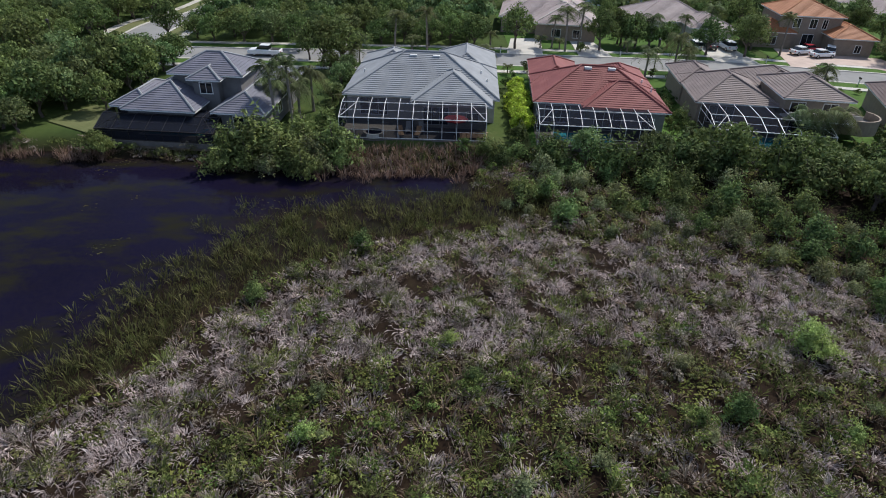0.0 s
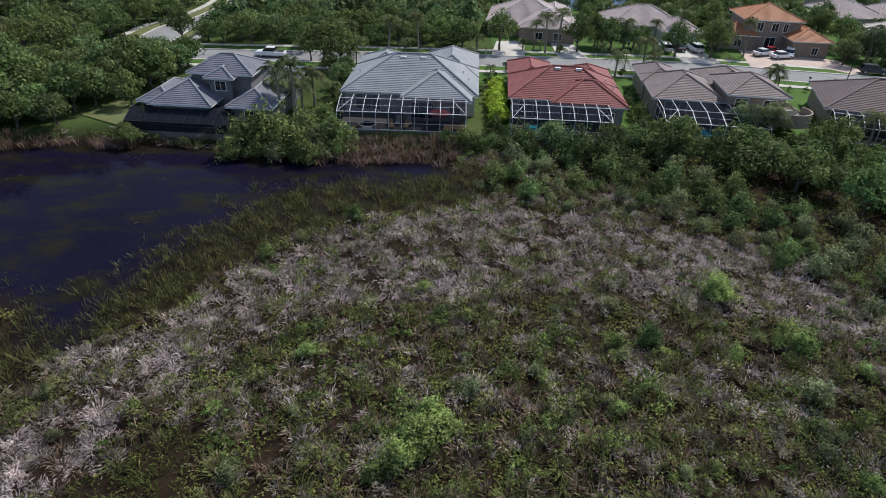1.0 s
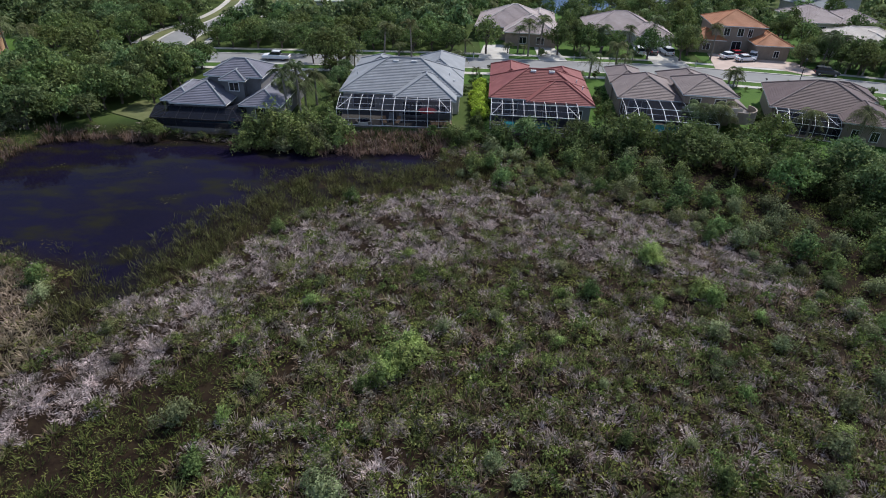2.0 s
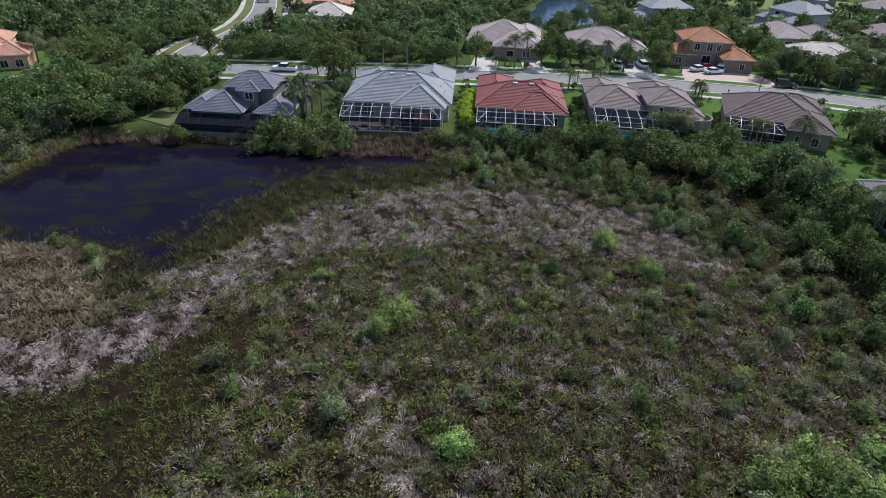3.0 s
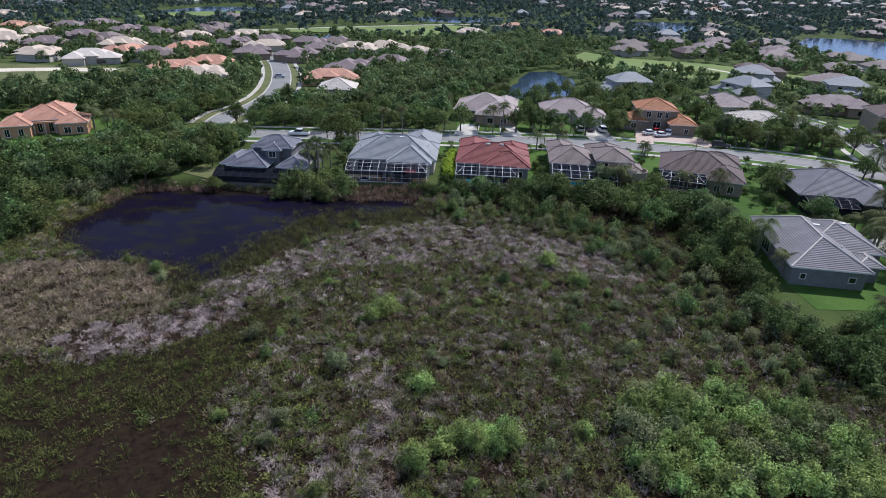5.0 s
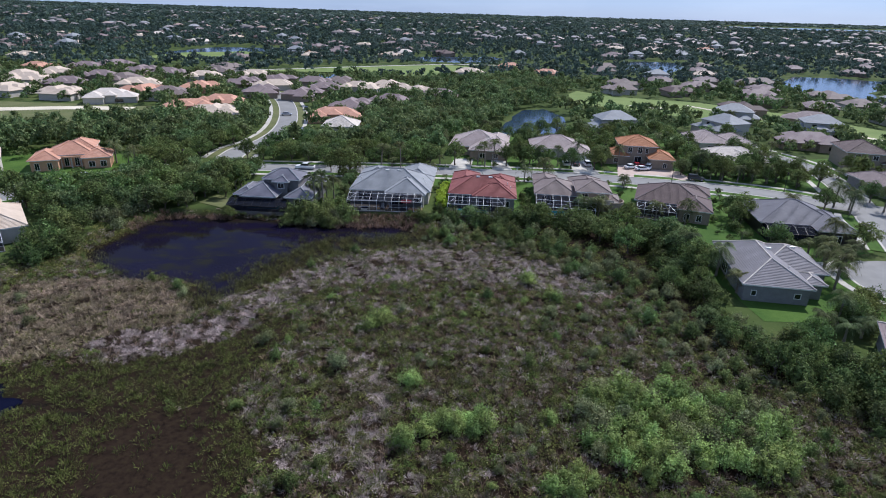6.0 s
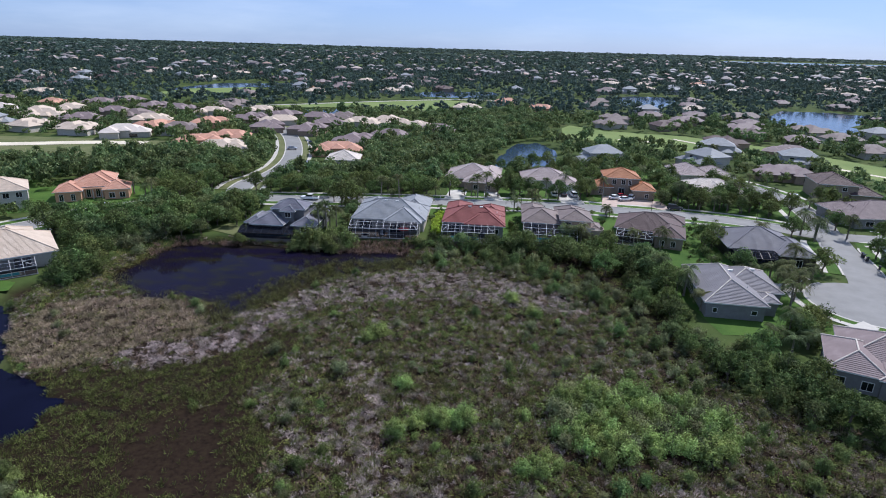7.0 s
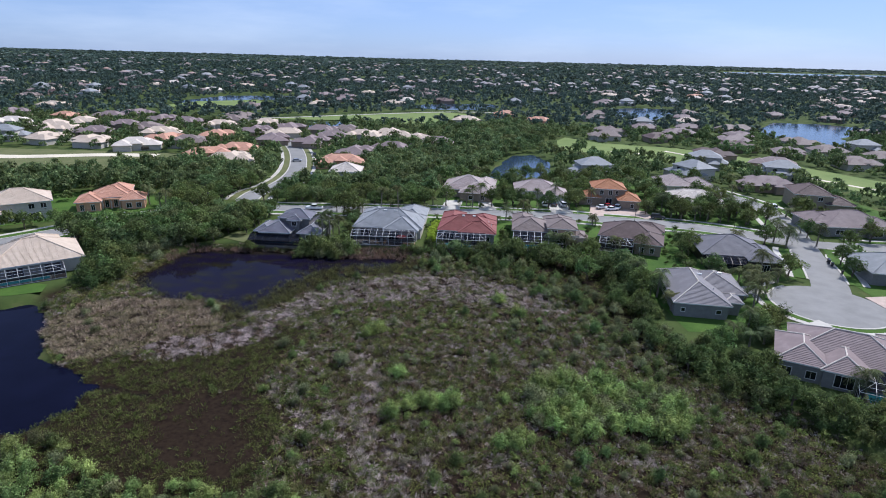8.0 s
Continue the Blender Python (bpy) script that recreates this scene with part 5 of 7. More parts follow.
plant([treeA, treeB], [(-13.4, 76.0), (-13.0, 82.0), (-12.8, 87.6), (-15.8, 89.4)], 72, 0.5, 0.7)
plant([oak], [(-17.4, 93.2), (-14.6, 93.8)], 73, 1.15, 1.3)
plant([treeA], [(-36.2, 58.2), (-37.4, 59.0)], 49, 0.42, 0.5)
plant([shrubA, shrubB, shrubC], [(8.0, 58.0), (10.2, 60.2), (6.6, 59.6), (10.6, 63.4), (31.2, 64), (32.0, 70), (31.4, 75), (56.5, 66), (57, 70), (33, 62), (-13, 66), (-12.8, 71), (-13.2, 77), (-12, 84), (74, 62), (76, 56), (77, 52), (58.5, 20), (66.5, -4.5), (69, -7), (72.5, -9.5), (76, -12), (79, -14), (64, -1), (83, -16)], 39, 0.55, 0.85)
plant([oak], [(-47, 106.5), (-20.5, 97.3), (-23.5, 104.8), (98.6, 46.5), (106.2, 73.2), (128.2, 70.0), (139.8, 78.2), (122.9, 81.0), (79.5, 66), (78, 60.5), (144, 86.5), (114.8, 47.4), (118, 57), (-103, 69), (-96, 72), (137.0, 113.0), (112, 104), (110.5, 93.3), (113.0, 97.0), (80.5, 62.7), (79.4, 45), (147.2, 78), (94, 103), (99, 101), (108, 100), (102, 105), (90, 104), (66, 132), (60, 130), (36, 128), (60.6, 118)], 40, 0.75, 1.1)
plant([shrubC, shrubA], [(77.0, 14.6), (75.6, 16.0), (79.0, 16.6), (80.6, 19.0), (73.6, 13.6), (83.0, 20.6), (76.4, 12.2)], 79, 0.95, 1.35)
plant([oak], [(77.6, 15.8), (74.6, 13.0)], 80, 0.8, 0.95)
lime = new("hedge")
tagged(lime, "clipped bright lime green hedge between houses", "hedge")
hv, hf, hc = [], [], 0
for i, yy in enumerate(np.linspace(66.8, 81.5, 9)):
    v, f, c = crown_arrays(60 + i, 1.35, 2.6, 1.2, 26, 70, 0.15, spread=0.5)
    hv.append(v + np.array([11.2 + 0.13 * i, yy, 0])), hf.append(f + hc)
    hc += len(v)
from_arrays("crown", np.concatenate(hv), np.concatenate(hf), "leaf_lime", lime)
bm = bmesh.new()
for i, yy in enumerate(np.linspace(66.8, 81.5, 9)):
    tube(bm, [(11.2 + 0.13 * i, yy, 1.2), (11.2 + 0.13 * i, yy, 2.6)], [0.06, 0.03], 5)
part("stem", bm, "bark", lime)

palmA = kind(make_palm("palm", "tall slender palm with drooping fronds", 1, 6.5))
palmB = kind(make_palm("palm", "queen palm with feathery drooping fronds", 2, 4.8, 3.0, 20, 0.7, 0.6))
palmC = kind(make_palm("palm", "short bushy palm with green fronds", 3, 2.6, 2.2, 18, 0.5, 0.5))
plant([palmB], [(-19.4, 68.5), (-17.9, 71.6), (-16.4, 69.0), (-15.2, 71.8), (43.4, 63.0), (45.6, 62.2), (47.6, 62.8), (60.5, 61.5), (66, 58.4)], 41, 0.85, 1.1)
plant([palmA], [(-18.2, 64.4), (-16.6, 65.8), (-6.8, 103.9), (-1.1, 104.1), (53.5, 118.0), (22, 110.5), (26.5, 109), (64.5, 109.5), (24, 107.8), (46.5, 111), (105, 109), (92, 108), (96, 106)], 42, 0.85, 1.15)
plant([palmB], [(82.9, 29.7), (81.4, 31.8), (87.3, 34.9), (86.6, 40.0), (84.6, 36.6), (80.4, 26.4)], 81, 0.95, 1.2)
plant([palmC, palmB], [(86, 41.5), (110.6, 69.9), (74.2, 9.6), (-13.1, 94.1), (-12, 95.5), (8.3, 95.8), (39.8, 95.5), (41, 94), (-3.8, 105), (31, 88), (34, 92), (61, 91), (60.5, 88), (59.8, 40), (59.5, 36), (60.5, 32), (61, 44), (78.5, 43), (82, 43), (84.5, 42), (71, 8.5), (69, 11), (86, -10), (80, -9), (88, -7), (121, 73), (113, 74), (99, 75), (106, 108), (88, 107), (112, 108), (123, 104), (41, 113), (43.5, 114.5), (36, 112), (-76, 97), (-79, 99), (-83, 100), (-106, 82), (130, 106), (134, 108), (62.2, 24), (61.6, 31), (75, 11), (72.9, 13.4), (91.2, 45.5), (93.6, 42), (110.3, 76), (123.7, 86), (86, 103), (89, 100), (92, 99), (96, 98), (100, 98), (104, 97), (112, 95), (118, 112), (138, 198), (146, 196), (134, 200), (150, 199), (88, 112), (116, 116), (128, 142), (136, 144)], 43, 0.8, 1.3)

# gardens: shrubs and small palms along the walls and lot lines
YARD = [(x, y) for x, y in scatter([(-14, 60.5), (58, 57), (82, 44), (104, 62), (100, 82), (60, 93), (-14, 96)], 2.6, 52, HOUSE_PLOTS + ROAD_POLYS, -0.2) if (x * 7.3 + y * 3.1) % 5 < 3.4]
gardenA = kind(make_tree("garden_shrub", "clipped green garden shrub by a house", "shrub", 13, 1.5, 2.4, 0.4, 16, 40, 0.17, "leaf_mid", 0.06, group="garden shrubs"))
gardenB = kind(make_tree("garden_shrub", "dark green garden shrub by a house", "shrub", 14, 1.4, 2.6, 0.4, 16, 40, 0.17, "leaf_dark", 0.06, group="garden shrubs"))
plant([gardenA, gardenB, palmC, gardenB], YARD, 53, 0.35, 0.75)
YARD_N = [(x, y) for x, y in scatter([(10, 106), (60, 105), (86, 101), (120, 92), (124, 165), (64, 168), (10, 152)], 3.2, 54, HOUSE_PLOTS + ROAD_POLYS, -0.2) if (x * 5.3 + y * 2.7) % 5 < 3.3]
plant([oak, gardenA, palmB, oak, palmC], YARD_N, 55, 0.65, 1.15)

# woodland behind the street: nearest trees single, the depth of it as one mass
EDGE_LEFT = [(-75, 96), (-62, 101), (-57, 110), (-57, 130), (-80, 130), (-80, 112)]
EDGE_MID = [(-44, 107.5), (9, 108), (11, 120), (-44, 122)]
plant([treeA, treeB, treeC], scatter(EDGE_LEFT, 4.2, 26, BUILT, -1.0) + scatter(EDGE_MID, 4.2, 27, BUILT, -1.0), 44, 0.75, 1.05)


def wood_mass(name, label, spots, seed, sizes, clumps, per, leaf, mat="leaf_mid", squash=1.0, loose=0.45):
    """Many crowns as one mass of leaves."""
    r = np.random.default_rng(seed)
    temps = [crown_arrays(seed + i, 1.0, 1.6, 0.3, clumps, per, leaf, loose=loose, spread=0.42) for i in range(7)]
    V, F, k = [], [], 0
    zs = height_at([s[0] for s in spots], [s[1] for s in spots])
    for (x, y), z in zip(spots, zs):
        v, f, c = temps[int(r.integers(7))]
        s, a = r.uniform(*sizes), r.uniform(0, 2 * np.pi)
        R2 = np.array([[np.cos(a), -np.sin(a), 0], [np.sin(a), np.cos(a), 0], [0, 0, r.uniform(0.85, 1.25) * squash]]) * s
        V.append(v @ R2.T + np.array([x, y, z]))
        F.append(f + k)
        k += len(v)
    ob = from_arrays(name, np.concatenate(V), np.concatenate(F), mat)
    at = ob.data.attributes.new("plant", "FLOAT", "POINT")
    at.data.foreach_set("value", np.repeat(r.random(len(V)), [len(v) for v in V]).astype(np.float32))
    return tagged(ob, label, "trees", kind="stuff")


wood_mass("woodland", "dense green woodland west of the side street", scatter(N_LEFT, 4.2, 28, BUILT + CLEAR + [EDGE_LEFT], -2), 70, (2.6, 3.8), 24, 17, 0.15, "leaf_wood")
wood_mass("woodland", "dense green woodland behind the street", scatter(MID_WOOD, 4.0, 29, BUILT + CLEAR + [EDGE_MID, BACK_POND], -2), 80, (2.6, 3.9), 24, 17, 0.15, "leaf_wood")

# ---------------------------------------------------------------- marsh growth
def blades(name, label, centres, per, length, width, lean, droop, spread, mat, seed, matted=0.0, mounds=None):
    """Tufts of bent blades: every centre carries per blades that lean out of it."""
    r = np.random.default_rng(seed)
    c = np.repeat(np.asarray(centres, float), per, 0)
    size = r.uniform(0.7, 1.25, len(centres))
    if mounds:
        size = size * (0.78 + 0.5 * np.clip(wobble(np.asarray(centres)[:, 0], np.asarray(centres)[:, 1], mounds, seed) + 0.25, 0, 1))
    size = np.repeat(size, per)
    n = len(c)
    a = r.uniform(0, 2 * np.pi, n)
    lay = np.repeat(r.uniform(0, 2 * np.pi, len(centres)), per)
    a = np.where(r.random(n) < matted, lay + r.normal(0, 0.55, n), a)
    L = r.uniform(*length, n) * size
    th = r.uniform(*lean, n)
    out = np.stack([np.cos(a), np.sin(a), np.zeros(n)], 1)
    side = np.stack([-np.sin(a), np.cos(a), np.zeros(n)], 1)
    tw = r.uniform(-0.9, 0.9, n)
    side = side * np.cos(tw)[:, None] + np.array([0, 0, 1.0]) * np.sin(tw)[:, None]
    w = (r.uniform(*width, n) * size)[:, None]
    up = np.array([0, 0, 1.0])
    base = c + out * (r.uniform(0, spread, n) * size)[:, None]
    mid = base + (out * np.sin(th)[:, None] + up * np.cos(th)[:, None]) * (0.55 * L)[:, None]
    th2 = th + r.uniform(*droop, n)
    tip = mid + (out * np.sin(th2)[:, None] + up * np.cos(th2)[:, None]) * (0.45 * L)[:, None]
    tip[:, 2] = np.maximum(tip[:, 2], c[:, 2] + 0.03)
    v = np.stack([base, mid + side * w * 0.6, mid - side * w * 0.6, tip], 1).reshape(-1, 3)
    k = np.arange(n)[:, None] * 4
    f = np.concatenate([k + np.array([[0, 1, 2]]), k + np.array([[2, 1, 3]])])
    return tagged(from_arrays(name, v, f, mat), label, "reeds", kind="stuff")


ISLAND = [(-24.6, 17.7), (-18, 22.8), (-13, 32), (-4, 40), (4, 42), (11.5, 43), (25, 40), (37.5, 35), (41, 22), (30, 25), (18, 29), (6, 27), (-4, 26), (-12, 20), (-18, 14)]
STRIP = [(-38, 2.5), (-35, 7.5), (-27, 10), (-22, 12.8), (-17.5, 17), (-16, 12), (-17, 9.5), (-22.5, 3.5), (-31, -0.5)]
TAN = [(-60, 10), (-58, 21), (-50, 25), (-44, 24.5), (-36, 23.5), (-31, 20.5), (-28, 17), (-26, 13), (-27, 9.5), (-34.5, 7), (-38, 1.5), (-46, -2.5), (-53, 2)]
SPINE = [(-0.5, 3), (2.2, 4), (4.4, -1), (6.0, -10), (6.6, -20), (10, -25), (16, -28), (13, -32), (7, -33), (4.6, -26), (1.0, -20), (-3, -19.6), (-11.5, -19), (-11.8, -15), (-4.5, -14.6), (1.0, -13.5), (2.8, -9), (1.6, -1)]
GREEN_FIELD = [(-47, -3), (-38, -1.5), (-31, -1), (-22, 3), (-16, 9), (-12, 14), (-10, 8), (-13, -2), (-14, -9), (-18, -9), (-28, -11), (-40, -12)]
WET_FIELD = [(-43, -12), (-24, -10), (-14, -9), (-9, -13), (-7, -20), (-7, -30), (-10, -38), (-46, -38)]
RED_BANK = [(-12, 61.6), (-12, 55.5), (-7, 53), (3, 53.5), (6, 57), (7, 62)]
RED_WEST = [(-56, 50), (-51, 58.5), (-40, 59.5), (-34, 59), (-36, 57), (-46, 56), (-53, 49)]
RED_LEFT = [(-26, 58), (-10, 57), (-9, 53), (-16, 49.5), (-24, 51)]

ms = np.random.default_rng(99).uniform((-66, -52), (86, 61), (90000, 2))
ms = ms[depth_in(MARSH, ms) > -1.6]
mz = height_at(ms[:, 0], ms[:, 1])
gap = wobble(ms[:, 0], ms[:, 1], 5, 11)
clump = wobble(ms[:, 0], ms[:, 1], 11, 12)
pick = np.random.default_rng(98).random(len(ms))
zone = {n: inside(p, ms) for n, p in (("island", ISLAND), ("strip", STRIP), ("tan", TAN), ("spine", SPINE), ("field", GREEN_FIELD), ("band", BAND), ("bright", BRIGHT), ("belt", E_BELT), ("mud", MUDHOLE), ("red", RED_BANK), ("redw", RED_WEST), ("redl", RED_LEFT), ("bush", SW_BUSH), ("pond", POND), ("lake", LAKE), ("scrub", E_SCRUB), ("wetf", WET_FIELD))}
mud_deep = depth_in(MUDHOLE, ms) > 1.8 * wobble(ms[:, 0], ms[:, 1], 6, 18) - 0.3
dry = (mz > 0.0) & (mz < 0.9) & (gap > -0.95) & (~mud_deep | (pick > 0.88)) & ~zone["pond"] & ~zone["lake"]
low_reeds = zone["wetf"] | zone["tan"] | zone["field"] | zone["band"] | zone["red"] | zone["redw"] | zone["redl"]
south = np.clip((20 - ms[:, 1]) / 40, 0, 1)
fine = wobble(ms[:, 0], ms[:, 1], 3.2, 15)
island_in = depth_in(ISLAND, ms)
p_dead = np.where(zone["island"], 0.06 + 0.80 * (fine + 0.6 * gap + 0.35 * clump > -0.95 + 0.125 * np.clip(island_in, 0, 7)), np.where(zone["strip"], 0.05 + 0.88 * (fine + 0.4 * gap > -0.18), np.where(zone["spine"], 0.10 + 0.82 * (fine + 0.4 * gap > -0.15), np.where(0.7 * clump + 1.2 * fine > 0.42 + 0.28 * south, 0.66, 0.03))))
bare = ~zone["bright"] & ~zone["belt"] & ~zone["bush"]
dead = dry & (pick < p_dead) & (gap > -0.8) & ~(low_reeds & ~zone["strip"] & ~zone["island"]) & bare
p_sedge = np.where(zone["band"], 0.07, np.where(zone["field"] | zone["wetf"], 0.70, np.where(zone["island"] | zone["strip"] | zone["spine"], 0.10, 0.33)))
sedge = dry & ~dead & (pick > 1 - p_sedge) & ~zone["bright"] & ~(zone["tan"] & ~zone["field"])
straw = dry & ~dead & ~sedge & (pick > 0.44) & (pick < 0.6) & bare & ~low_reeds
tan = zone["tan"] & (mz > -0.3) & (pick > 0.58) & ~zone["strip"]
band = zone["band"] & (mz > -1.1) & (pick > 0.30 + 0.85 * np.clip(-mz - 0.12, 0, 0.75)) & (gap > -0.7)
red = (zone["red"] | zone["redw"] | zone["redl"]) & (mz > -0.7) & (pick > np.where(zone["redl"], 0.72, 0.55))
water_edge = (zone["pond"]) & ~zone["band"] & (depth_in(POND, ms) < 2.2 + 2.0 * gap) & (ms[:, 1] < 52) & (pick > 0.66)


def spots3(mask, z_min=-0.05):
    return np.concatenate([ms[mask], np.maximum(mz[mask], z_min)[:, None]], 1)


def limit(a, n):
    return a[np.random.default_rng(5).permutation(len(a))[:n]]


blades("dead_reeds", "bleached dead reeds in radiating clumps", limit(spots3(dead), 14000), 35, (0.22, 0.58), (0.022, 0.045), (0.25, 1.35), (0.2, 1.1), 0.6, "reed_dead", 101, 0.72, 2.6)
blades("sedge_grass", "low olive green sedge on the marsh", limit(spots3(sedge), 11000), 15, (0.26, 0.72), (0.034, 0.07), (0.1, 1.1), (0.1, 0.8), 0.45, "sedge", 102)
blades("straw_grass", "taller straw coloured grass clumps on the marsh", limit(spots3(straw), 5500), 18, (0.4, 1.0), (0.04, 0.08), (0.1, 0.9), (0.2, 1.0), 0.35, "straw", 106, 0.35)
blades("tan_reeds", "dry tan reeds beside the pond", limit(spots3(tan), 4500), 22, (0.4, 1.0), (0.045, 0.08), (0.15, 1.2), (0.1, 0.9), 0.5, "reed_tan", 103, 0.4)
blades("cattails", "green cattails standing in shallow water", limit(spots3(band), 9000), 14, (0.35, 1.0), (0.03, 0.06), (0.05, 0.8), (0.05, 0.6), 0.55, "cattail", 104)
blades("edge_reeds", "thin olive reeds standing in the pond margin", limit(spots3(water_edge), 4500), 10, (0.3, 0.9), (0.025, 0.05), (0.05, 0.8), (0.05, 0.7), 0.6, "cattail", 107)
MARGIN = [(-65, 27.5), (-60, 33), (-59, 42), (-61, 49), (-57, 57), (-53, 55), (-54, 46), (-54, 36), (-57, 25), (-62, 22)]
edge = np.array(scatter(MARGIN, 0.55, 108, n=9000))
edge = np.concatenate([edge, height_at(edge[:, 0], edge[:, 1])[:, None]], 1)
blades("margin_grass", "yellowish grass on the low western shore", edge[edge[:, 2] > -0.35], 16, (0.35, 0.85), (0.035, 0.065), (0.1, 1.0), (0.1, 0.9), 0.45, "margin", 109)
blades("shore_reeds", "rust brown reeds along the shore", limit(spots3(red), 1100), 14, (0.7, 1.5), (0.04, 0.075), (0.05, 0.6), (0.1, 0.7), 0.45, "reed_red", 105)


def herb_mat(n, seed):
    """Low broad-leaved herbs that cover the wet ground between the tufts."""
    r = np.random.default_rng(seed)
    p = r.uniform((-62, -50), (84, 60), (n, 2))
    z = height_at(p[:, 0], p[:, 1])
    w = wobble(p[:, 0], p[:, 1], 4, 16) + 0.6 * wobble(p[:, 0], p[:, 1], 1.6, 17)
    keep = (depth_in(MARSH, p) > 0) & (z > 0.02) & (w > 0.0) & (depth_in(MUDHOLE, p) < 1.2 * wobble(p[:, 0], p[:, 1], 6, 18)) & ~inside(BAND, p) & ~inside(STRIP, p) & (~inside(ISLAND, p) | (w > 0.5))
    p, z = p[keep], z[keep]
    m = len(p)
    a, s, tilt = r.uniform(0, 2 * np.pi, m), r.uniform(0.07, 0.15, m), r.normal(0, 0.45, (m, 2))
    s = s * np.where(inside(GREEN_FIELD, p) | inside(WET_FIELD, p), 0.6, 1.0)
    h = z + r.uniform(0.03, 0.24, m)
    V = []
    for k, q in ((0, 1.0), (2.2, 0.8), (4.1, 0.8)):
        dx, dy = s * q * np.cos(a + k), s * q * np.sin(a + k)
        V.append(np.stack([p[:, 0] + dx, p[:, 1] + dy, h + dx * tilt[:, 0] + dy * tilt[:, 1]], 1))
    tagged(from_arrays("marsh_herbs", np.stack(V, 1).reshape(-1, 3), np.arange(m * 3).reshape(-1, 3), "herb"), "low olive herbs on wet marsh ground", "herbs", kind="stuff")


herb_mat(520000, 130)


def floating_weed():
    """Flat mats of weed floating on the pond: small pads."""
    r = np.random.default_rng(120)
    p = r.uniform((-60, 18), (6, 58), (26000, 2))
    d = depth_in(POND, p)
    n = wobble(p[:, 0], p[:, 1], 9, 14)
    keep = (d > -1) & ((n > 1.1) | ((d < 4) & (n > 0.7) & (p[:, 1] < 50))) & (r.random(len(p)) < 0.35)
    p = p[keep]
    m = len(p)
    a = r.uniform(0, 2 * np.pi, m)
    s = r.uniform(0.05, 0.16, m)
    V = np.stack([np.stack([p[:, 0] + s * np.cos(a + k), p[:, 1] + s * 0.8 * np.sin(a + k), np.full(m, 0.012)], 1) for k in (0, 1.6, 3.1, 4.7)], 1).reshape(-1, 3)
    k = np.arange(m)[:, None] * 4
    tagged(from_arrays("floating_weed", V, np.concatenate([k + np.array([[0, 1, 2]]), k + np.array([[0, 2, 3]])]), "water_weed"), "olive mats of weed floating on the pond", "water weed", kind="stuff")


floating_weed()
# small shrubs standing among the tufts
loose = [tuple(p) for p in limit(ms[dry & ~low_reeds & ~zone["island"] & ~zone["strip"] & ~zone["bright"] & ~zone["belt"] & ~zone["scrub"] & ~zone["bush"]], 150)]
plant([greyA, greyB, greyB, brightB, shrubB], loose, 45, 0.35, 0.7)


def hummocks(name, label, n, sizes, mat, seed):
    """Low rounded clumps of growth that give the marsh its relief."""
    free = ms[dry & ~low_reeds & ~zone["strip"] & ~zone["bright"] & ~zone["belt"] & ~zone["bush"] & ~((zone["island"] | zone["spine"]) & (pick > 0.25))]
    q = limit(free, 30000)[np.random.default_rng(seed).permutation(min(len(free), 30000))[:n]]
    wood_mass(name, label, [tuple(p) for p in q], seed, sizes, 9, 13, 0.13, mat, 0.75)["category"] = "marsh growth"


hummocks("olive_clumps", "low olive green clumps on the marsh", 950, (0.45, 0.95), "hummock", 140)
hummocks("green_clumps", "low leafy fresh green clumps on the marsh", 1250, (0.35, 1.0), "leafy", 145)
hummocks("brush_clumps", "low grey brown clumps of dry brush", 650, (0.4, 0.9), "brush", 150)


def tussocks(name, label, n, mat, seed, per=46, length=(0.45, 0.95), keep=None):
    """Tall single tussocks with their own shade, standing over the lower growth."""
    mask = dry & bare & ~zone["scrub"] & ~zone["band"] & ~zone["tan"] & (gap > -0.5)
    mask = mask & keep if keep is not None else mask & ~zone["field"] & ~zone["wetf"]
    q = spots3(mask)
    q = q[np.random.default_rng(seed).permutation(len(q))[:n]]
    blades(name, label, q, per, length, (0.026, 0.052), (0.05, 1.0), (0.2, 1.1), 0.45, mat, seed, 0.4)


tussocks("olive_tussocks", "upright olive green tussocks on the marsh", 2100, "hummock", 171, keep=~zone["field"] & ~zone["wetf"] & ~zone["strip"])
tussocks("grey_tussocks", "grey brown tussocks of dry stalks", 800, "brush", 172)

# thinner growth on the marsh behind the camera's start
rear = np.random.default_rng(160).uniform((-60, -120), (84, -50), (2000, 2))
rear = rear[(depth_in(MARSH, rear) > 1) & ~inside(LAKE, rear)]
rear = np.concatenate([rear, height_at(rear[:, 0], rear[:, 1])[:, None]], 1)
blades("sedge_grass", "thin olive sedge on the rear marsh", rear, 12, (0.4, 1.0), (0.06, 0.12), (0.1, 1.1), (0.1, 0.8), 0.6, "sedge", 161)

